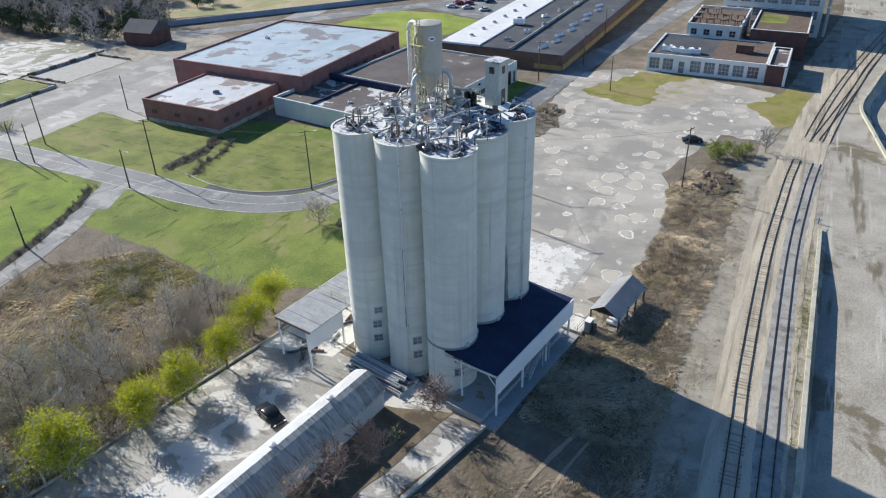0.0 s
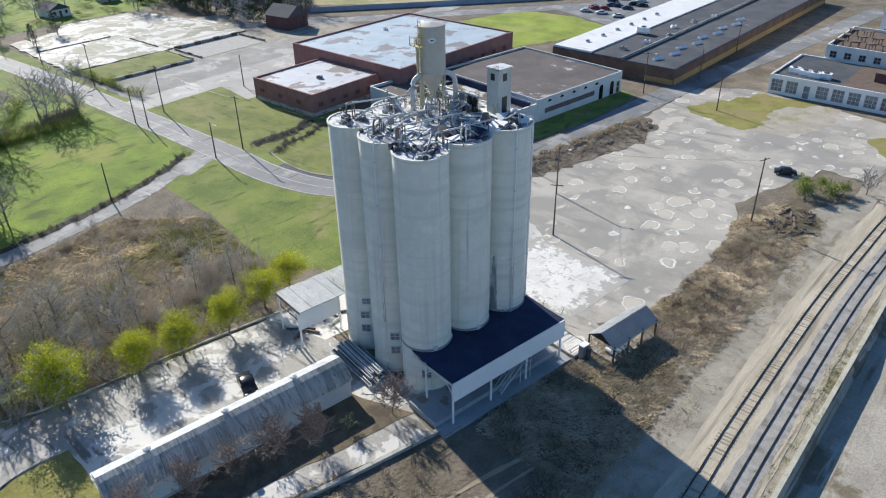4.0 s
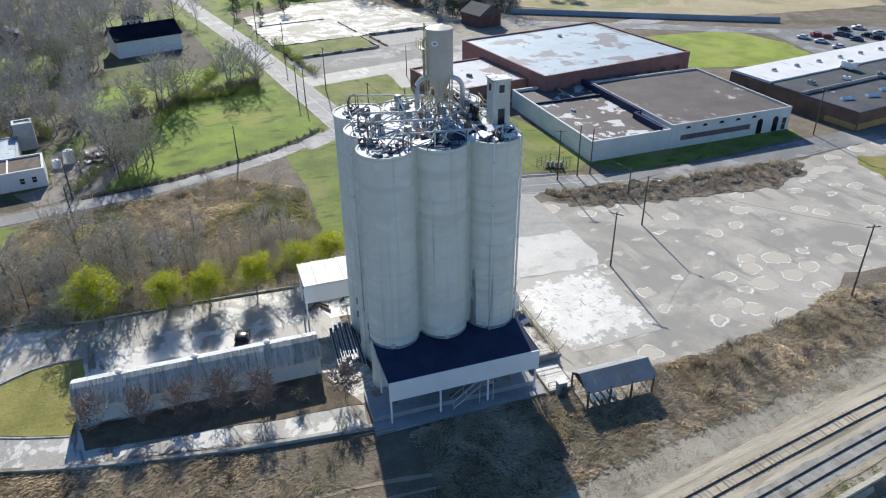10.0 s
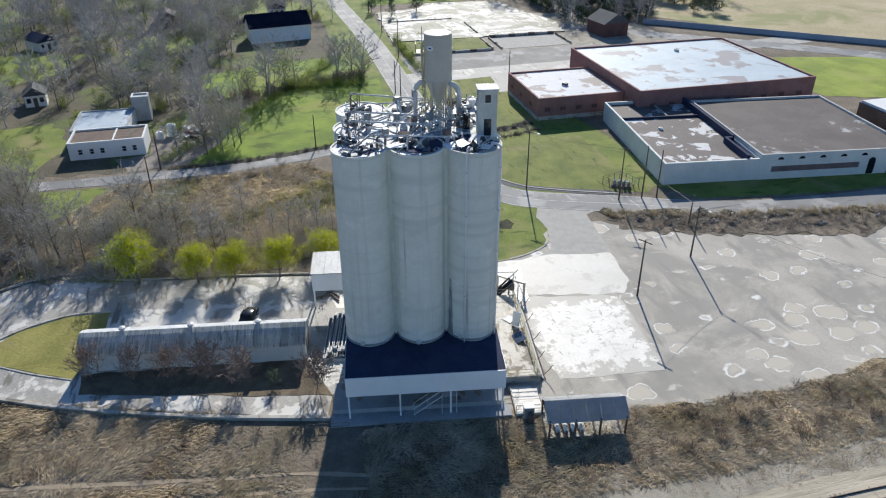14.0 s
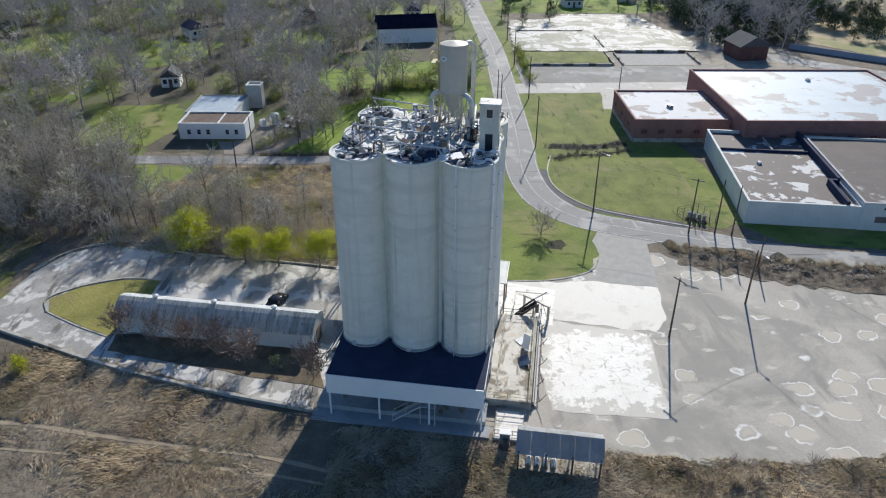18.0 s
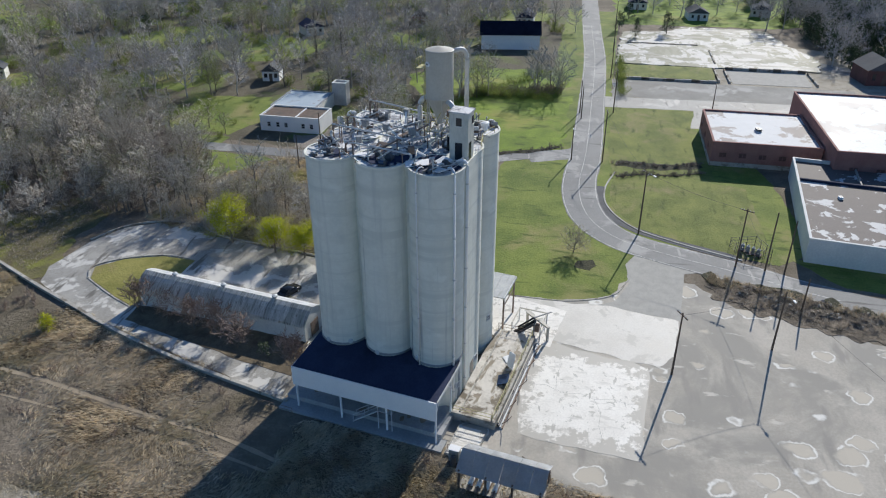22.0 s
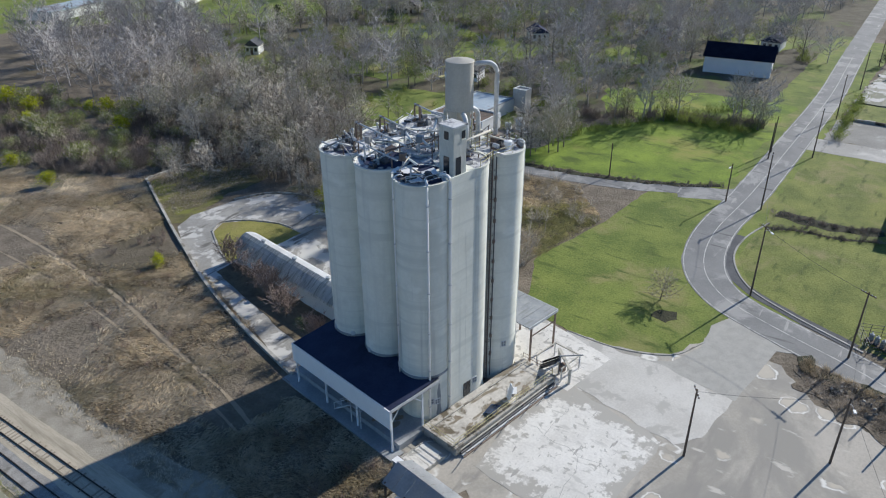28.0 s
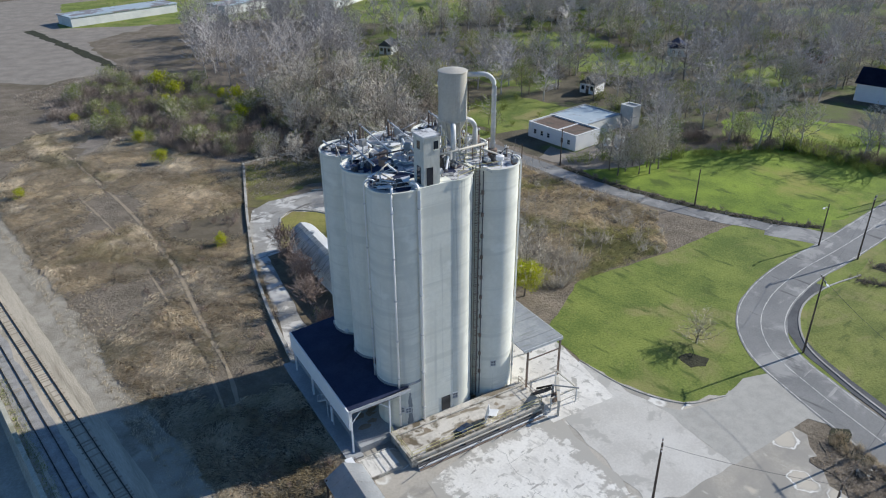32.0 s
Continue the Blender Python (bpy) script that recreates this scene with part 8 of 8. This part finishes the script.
LODGED = []
for i in range(6):
    r = random.Random(130 + i)
    v, f = [], []
    for k in range(11):
        az = r.gauss(0, 0.45)
        o = Vector((r.uniform(-0.55, 0.35), r.uniform(-0.5, 0.5), -0.03))
        d = Vector((math.cos(az), math.sin(az), r.uniform(0.12, 0.75))).normalized()
        w = Vector((-math.sin(az), math.cos(az), 0)) * r.uniform(0.012, 0.034)
        l = r.uniform(0.4, 0.95)
        n = len(v)
        v += [o - w, o + w, o + d * l * 0.6 + w * 0.7, o + d * l + Vector((0, 0, -0.16 * l))]
        f += [(n, n + 1, n + 2), (n, n + 2, n + 3)]
    LODGED.append((v, f))

# leafing trees along the parking yard
spring = [tree_thing("spring_tree", bare_branches(200 + i, 5.5, 3.45, 17, 8, 4, 0.5, 0.17, 0.27, 0.035), (210 + i, 15, 0.1, 0.34, "leaf_spring"), "small tree with fresh yellow-green leaves beside the parking yard", group="trees along the parking yard") for i in range(3)]
place(spring[0], [(-62.6, 40.6), (-63.0, 60.9), (-63.8, 66.5)], 1, 1.02, 1.12)
place(spring[1], [(-61.8, 46.4), (-61.2, 53.4)], 2, 1.02, 1.1)
place(spring[2], [(-64.6, 31.4)], 3, 1.32, 1.36)
bush = [tree_thing("green_bush", bare_branches(220 + i, 1.8, 1.3, 9, 5, 4, 0.5, 0.06, 0.1), (230 + i, 9, 0.085, 0.22, "leaf_spring"), "round bush with fresh yellow-green leaves in dry grass", cat="bush") for i in range(2)]
place(bush[0], [(-34, 16.9), (-10.5, -32), (-42.6, -50.4), (-35.1, -81), (-43.8, -80.2), (-41.7, -33)], 4, 1.0, 1.5)
place(bush[1], [(-66.4, -86.5), (-66.1, -99), (-76, -74), (-79, -70), (-84, -59.5), (-72, -52), (-60, -76)], 5, 1.6, 2.6)
# reddish bare shrubs before the shed
red = tree_thing("shed_shrub", bare_branches(240, 3.8, 2.6, 20, 9, 9, 1.2, 0.035, 0.03, 0.016), None, "bare reddish-brown multi-stemmed shrub beside the shed", "red_twig", "shrubs along the shed", "shrub")
place(red, [(-40.8, 28.2), (-39.4, 33.6), (-38.2, 38.4), (-37.0, 42.6), (-35.0, 47.0), (-32.2, 56.8)], 6, 1.15, 1.4)
g = tree_thing("young_evergreen", bare_branches(241, 2.4, 1.2, 9, 5, 4, 0.6, 0.05, 0.1, 0.012), (9, 3, 0.09, 0.12, "leaf_dark"), "small dark green young tree beside the shed", cat="tree")
place(g, [(-34.2, 51.4)], 7, 1, 1)

# grey young trees whose long shadows cross the parking yard
YOUNG = [tree_thing("young_bare_tree", bare_branches(245 + i, h, 2.6, 11, 7, 6, 0.8, 0.1, 0.2, 0.026), None, "slender leafless grey tree behind the parking yard", group="young bare trees") for i, h in enumerate((8.5, 10.0, 7.5))]
yr = random.Random(77)
row = [(-70.5 - 4.5 * max(0, (40 - y) / 20) - yr.uniform(0, 9) + (2.0 if y > 50 else 0), y) for y in [14 + k * 2.6 for k in range(20)]]
for i in range(3):
    place(YOUNG[i], row[i::3], 78 + i, 0.7, 1.15)

# named bare trees
bt = [tree_thing("bare_tree", BARE[i], (250 + i, 1, 0.07, 0.25, "leaf_bud") if i in (0, 2) else None, "tall leafless grey-brown tree at the edge of the woods", group="bare trees") for i in range(4)]
LAWN_HOLES = [[(-106, 3), (-150, 3), (-150, 31), (-106, 31)], [(-250, 48), (-178, 44), (-176, 86), (-250, 86)], [(-107, -40), (-112, -40), (-115, 60), (-107, 60)], [(-420, 84), (-100, 84), (-100, 100), (-420, 100)], [(-114, 30), (-172, 87), (-120, 87), (-112, 50)], [(-165, 45), (-165, 62), (-178, 84), (-190, 62), (-180, 38)], [(-120, -22), (-146, -20), (-150, 2), (-120, 4)], [(-186, -26), (-206, -40), (-222, -28), (-218, -4), (-194, -10)], [(-136, -92), (-152, -98), (-162, -86), (-148, -76)], [(-205, -132), (-226, -162), (-240, -150), (-222, -122)], [(-205, -88), (-232, -70), (-222, -46), (-198, -62)]]
WOODS_NEAR = [(-70, 8), (-72, -20), (-80, -60), (-104, -70), (-128, -40), (-116, -8), (-106, 4), (-90, 14)]
WOODS_MID = [(-114, 30), (-128, 32), (-150, 46), (-164, 64), (-168, 84), (-200, 84), (-260, 84), (-300, 40), (-300, -130), (-150, -130), (-100, -70), (-116, -20)]
spots = scatter(WOODS_NEAR, 110, 21, LAWN_HOLES, 2.5) + scatter(WOODS_MID, 95, 22, LAWN_HOLES, 6.0, 1.2)
spots += [(-119, 40), (-121, 43), (-123.5, 39.5), (-122, 46), (-125, 42), (-127, 44.5), (-126, 39), (-129, 41), (-130.5, 44), (-133, 42), (-128, 47), (-124, 47.5), (-117.5, 43.5), (-136, 45), (-164, 55), (-160, 50), (-172, 80), (-168, 82.5), (-176, 76)]
wr = random.Random(91)
spots += [(-71.5 - wr.uniform(0, 7), 3 + k * 2.1) for k in range(17)]
for i in range(4):
    place(bt[i], spots[i::4], 30 + i, 0.6, 1.1)
edge = tree_thing("bare_tree", bare_branches(262, 6.5, 3.8, 17, 10, 9, 0.5, 0.13, 0.12, 0.02), None, "bushy leafless grey tree behind the parking yard", group="bare trees")
place(edge, [(-69.5, 27), (-73, 31.5), (-70.5, 36.5), (-76, 25.5), (-72.5, 43), (-79, 34), (-77, 47)], 79, 0.8, 1.2)
place(tree_thing("bare_tree", bare_branches(260, 5.0, 3.8, 18, 10, 9, 0.4, 0.12, 0.12, 0.02), None, "spreading leafless tree on the lawn by the bend", group="bare trees"), [(-73.5, 92.2)], 8, 0.9, 0.9)
place(tree_thing("bare_tree", bare_branches(261, 6.0, 3.6, 14, 9, 8, 0.5, 0.12, 0.15, 0.02), None, "leafless tree beside the railway", group="bare trees"), [(-4.2, 158.2)], 9, 0.9, 0.9)
place(tree_thing("bare_tree", bare_branches(262, 8.0, 3.8, 14, 9, 8, 0.5, 0.13, 0.2, 0.02), None, "slim leafless tree at the wood's edge", group="bare trees"), [(-58, -11), (-62, -14), (-66, -12), (-64, -7), (-70, -8), (-72, -3), (-60, -16)], 14, 0.7, 1.1)
bd = tree_thing("budding_tree", bare_branches(270, 8.5, 4.2, 10, 6, 5, 0.5, 0.15, 0.25), (271, 2, 0.16, 0.35, "leaf_bud"), "tree hazed with pale green spring buds", group="budding trees")
place(bd, scatter(WOODS_MID, 105, 24, LAWN_HOLES, 6.0, 1.0) + [(-118, 3), (-121, -3), (-125, 33), (-139, 42), (-170, 60)], 10, 0.6, 1.2)
ev = tree_thing("cedar_tree", bare_branches(280, 11, 2.6, 14, 6, 4, 0.15, 0.2, 0.1), (281, 4, 0.2, 0.35, "leaf_dark"), "dark green conical cedar among bare trees", group="cedars")
place(ev, [(-175, -34), (-215, -78), (-240, -110), (-190, -120), (-262, 100), (-250, 106), (-258, 118), (-300, 130), (-286, 104), (-230, 196), (-244, 182)], 11, 0.7, 1.1)
place(tree_thing("evergreen_shrub", bare_branches(282, 2.6, 2.0, 12, 6, 4, 0.5, 0.08, 0.05), (283, 3, 0.16, 0.25, "leaf_bud"), "olive green shrub beside the railway yard", cat="shrub"), [(-14.0, 152), (-11.6, 155), (-9.4, 152.5), (-12.8, 149.5), (-7.6, 155.5)], 12, 0.8, 1.3)

# budding shrubs scattered through the scrub
bs = tree_thing("budding_shrub", bare_branches(284, 3.0, 2.2, 14, 8, 6, 0.5, 0.06, 0.05, 0.018), (285, 2, 0.09, 0.25, "leaf_bud"), "grey shrub hazed with pale green buds", "twig", "budding shrubs", "shrub")
place(bs, scatter([(-62, -20), (-48, -36), (-32, -70), (-30, -95), (-62, -125), (-88, -70), (-74, -14)], 46, 97, (), 4.0), 98, 0.7, 1.6)

# far woods and thickets
FAR_A = [(-300, 60), (-300, -150), (-150, -150), (-130, -180), (-300, -300), (-420, -200), (-420, 80)]
FAR_B = [(-300, 104), (-420, 100), (-420, 320), (-240, 260), (-240, 200), (-286, 160)]
far_spots = scatter(FAR_A, 240, 25, LAWN_HOLES, 5.0) + scatter(FAR_B, 120, 26, (), 5.0) + scatter([(-276, 150), (-258, 172), (-212, 168), (-204, 184), (-225, 215), (-300, 200)], 40, 29, (), 4.0) + scatter(WOODS_MID, 200, 27, LAWN_HOLES, 3.5, 1.2) + scatter([(-84, -60), (-82, -110), (-110, -180), (-150, -185), (-170, -160), (-150, -110)], 90, 28, (), 3.0)
crowd("far_woods", [(t[0] + t[2], t[1] + [tuple(k + len(t[0]) for k in f) for f in t[3]]) for t in FAR_BARE], far_spots, 31, "far_twig", "grey leafless woods spreading into the distance", "woods", 0.75, 1.15)
THICKET = [(-66, 26), (-70, 10), (-92, 14), (-105, 24), (-106, 46), (-108, 60), (-96, 72), (-74, 69), (-66, 62), (-63.5, 46)]
crowd("thicket_saplings", [(t[0] + t[2], t[1] + [tuple(k + len(t[0]) for k in f) for f in t[3]]) for t in SAPLING], scatter([(-66, 62), (-68, 68), (-77, 69), (-80, 46), (-84, 14), (-70, 8), (-68, 26), (-65, 46)], 115, 33, (), 1.0) + scatter(THICKET, 60, 34), 34, "twig", "thin leafless saplings crowding behind the parking yard", "thicket", 0.6, 1.1)
crowd("thicket_shrubs", [(a, b) for a, b, c in SHRUB], scatter(THICKET, 60, 35, (), 0.0, 1.0) + scatter([(-67, 60), (-64, 40), (-70, 14), (-84, 12), (-84, 30), (-74, 60)], 110, 43) + scatter([(-66, 64), (-70, 69), (-80, 66), (-76, 52), (-68, 54)], 90, 36), 35, "twig", "tangled leafless brown thicket", "thicket", 0.6, 1.3)
SCRUB = [(-60, -24), (-50, -30), (-36, -62), (-28, -92), (-62, -130), (-90, -60), (-72, -10)]
crowd("scrub", [(a, b) for a, b, c in SHRUB], scatter(SCRUB, 750, 37, (), 0.0, 0.4) + scatter(WOODS_NEAR, 420, 44), 36, "scrub_twig", "dense leafless grey scrub", "scrub", 0.8, 1.7)
crowd("meadow_hedge", [(a, b) for a, b, c in SHRUB], scatter([(-146, 39), (-156, 47), (-162, 62), (-169, 84), (-174, 84), (-168, 62), (-161, 45), (-149, 36)], 120, 65), 66, "scrub_twig", "dense leafless hedge between two meadows", "hedge", 0.7, 1.5)
crowd("edge_grass", TUFT, scatter([(-46, 2), (-55.5, -17.5), (-68, -17.4), (-76, -9), (-76, -1), (-66, 0), (-54, 2)], 1500, 67, (), 0.0, 0.6), 68, "grey_blade", "dead grass at the wood's edge", "grass", 0.5, 1.2)
lv = []
for i in range(2):
    v, f = [], []
    leaves(SHRUB[i][2], 300 + i, 1, 0.13, 0.2, v, f)
    lv.append((SHRUB[i][0] + v, SHRUB[i][1] + [tuple(k + len(SHRUB[i][0]) for k in q) for q in f]))
crowd("undergrowth", lv, scatter(WOODS_MID, 380, 38, LAWN_HOLES[:4], 0.0, 0.7) + scatter(SCRUB, 30, 39) + [(-172 - i * 1.7, 101 - (i % 3) * 0.5) for i in range(24)] + [(-116 - i * 2.2 + (i % 3), 31 + i * 1.35) for i in range(36)] + [(-166 + (i % 5), 62 + i * 0.8) for i in range(26)], 37, "leaf_bud", "low olive undergrowth with the first leaves", "undergrowth", 0.6, 1.5)
crowd("verge_weeds", [(a, b) for a, b, c in SHRUB], scatter([(-68.5, 115), (-63, 136), (-57, 168), (-52.5, 167), (-55, 142), (-62.5, 117)], 150, 41), 38, "grey_blade", "dead weeds on a rubble strip", "weeds", 0.25, 0.6)
crowd("bank_weeds", [(a, b) for a, b, c in SHRUB], scatter([(-70.2, 114.5), (-64.4, 136), (-59, 167), (-56.4, 167), (-61.6, 136), (-67.4, 114)], 260, 44), 45, "dry_blade", "ragged dead weeds along the bank below the street", "weeds", 0.2, 0.55)
crowd("lot_brush", [(a, b) for a, b, c in SHRUB], scatter([(-17, 96), (-15, 125), (-17, 134), (-10, 148), (-9, 120), (-10, 96)], 60, 42), 39, "dry_blade", "dry brown brush between the yard and the tracks", "brush", 0.3, 0.7)

DITCHES = [smooth_line([(-118, 99.5), (-117.5, 106), (-118, 112), (-120.5, 118)], 12), smooth_line([(-110.5, 99.5), (-112.5, 105), (-113.2, 112), (-116, 118)], 12), smooth_line([(-112.4, 32), (-112.4, 46), (-115.6, 64), (-120.6, 77.5), (-125.5, 86)], 16)]
dr = random.Random(95)
crowd("ditch_weeds", [(a, b) for a, b, c in SHRUB], [(x + dr.gauss(0, 0.7), y + dr.gauss(0, 0.7)) for line in DITCHES for x, y in line for k in range(2)], 96, "scrub_twig", "dark dead weeds along the ditches", "weeds", 0.2, 0.5)

# dry grass
FIELD = [(-26.5, 57), (-36, 26), (-44.5, 5), (-56, -19), (-46, -40), (-32, -75), (-5.4, -75), (-5.6, 50), (-8, 62), (-23, 62)]
TRACK_HOLES = [ribbon_pts([(-15.5, 62), (-20.5, 38), (-23.8, 19), (-25.7, -5), (-25.8, -52)], 1.5), ribbon_pts([(-13.6, 62), (-15.5, 53), (-17.5, 38), (-19.5, 19), (-20.5, 0), (-20, -30)], 0.8)]
crowd("dry_grass", LODGED, scatter(FIELD, 46000, 51, TRACK_HOLES, 0.0, 0.6), 52, "dry_blade", "tall dry straw-brown winter grass laid over in drifts", "grass", 0.55, 1.3, 0.11)
crowd("dry_grass", LODGED, scatter([(-6.8, 60), (-23, 62), (-21.5, 80), (-19, 94), (-17.4, 105), (-17.2, 117), (-19.2, 133), (-16, 146), (-7, 142), (-6.4, 100), (-7, 80)], 11000, 53), 54, "dry_blade", "dry straw-brown grass between the yard and the tracks", "grass", 0.5, 1.15, 0.15)
crowd("shoulder_grass", TUFT, scatter([(-10.5, -60), (-10, 60), (-10.5, 90), (-9.5, 124), (-7, 146), (-4, 120), (-4.2, 90), (-3.2, 60), (-3, -60)], 4200, 59, (), 0.0, 1.2) + scatter([(-4, -40), (-4.5, 130), (-3, 130), (-2.8, -40)], 350, 60, (), 0.0, 1.5), 61, "dry_blade", "sparse dry grass on the gravel shoulder", "grass", 0.4, 0.9)
crowd("wall_weeds", TUFT, scatter([(6.6, -40), (6.4, 60), (5.7, 118), (7.6, 118), (7.7, 60), (8.0, -40)], 1500, 62, (), 0.0, 1.6), 66, "weed_green", "thin green weeds along the retaining wall", "weeds", 0.35, 0.8)
crowd("field_grass", LODGED, scatter(THICKET, 12000, 55), 56, "field_blade", "dry reddish-brown grass in the old field", "grass", 0.6, 1.3, 0.12)
crowd("grey_grass", TUFT, scatter([(-56, -19), (-46, -40), (-32, -75), (-28, -120), (-70, -140), (-72, -10)], 7000, 57), 58, "grey_blade", "dull grey-brown dead grass", "grass", 0.7, 1.6)

RUBBLE = [(-68.5, 115), (-63, 136), (-57, 169), (-52.3, 167), (-55, 142), (-62.5, 116)]
crowd("verge_grass", TUFT, scatter(RUBBLE, 1500, 63, (), 0.0, 0.8), 64, "grey_blade", "dead grey grass on the rubble strip", "grass", 0.5, 1.2)
# dark belt of evergreens beyond the demolished site
BELT = []
for i in range(2):
    g = bare_branches(290 + i, 6.5, 3.2, 10, 6, 4, 0.3, 0.18, 0.06, 0.03)
    v, f = [], []
    leaves(g[4], 295 + i, 5, 0.26, 0.5, v, f)
    BELT.append((v + g[0], f + [tuple(k + len(v) for k in q) for q in g[1]]))
crowd("evergreen_belt", BELT, scatter([(-340, 190), (-335, 150), (-300, 176), (-262, 200), (-238, 210), (-222, 232), (-250, 250), (-310, 250)], 95, 65, (), 3.0) + scatter([(-274, 158), (-258, 170), (-214, 168), (-206, 186), (-222, 206), (-262, 204), (-300, 190), (-300, 162)], 42, 68, (), 4.0), 67, "leaf_dark", "dark blue-green evergreen trees beyond the ruins", "woods", 0.7, 1.3)
crowd("field_brush", [(a, b) for a, b, c in SHRUB], scatter([(-27, 55), (-34, 30), (-42, 6), (-30, -10), (-8, 0), (-8, 58)], 55, 71, TRACK_HOLES) + scatter([(-12, 64), (-20, 66), (-18, 100), (-17, 132), (-9, 140), (-8, 100)], 70, 72), 73, "red_twig", "low reddish-brown leafless brush in the dry grass", "brush", 0.3, 0.75)
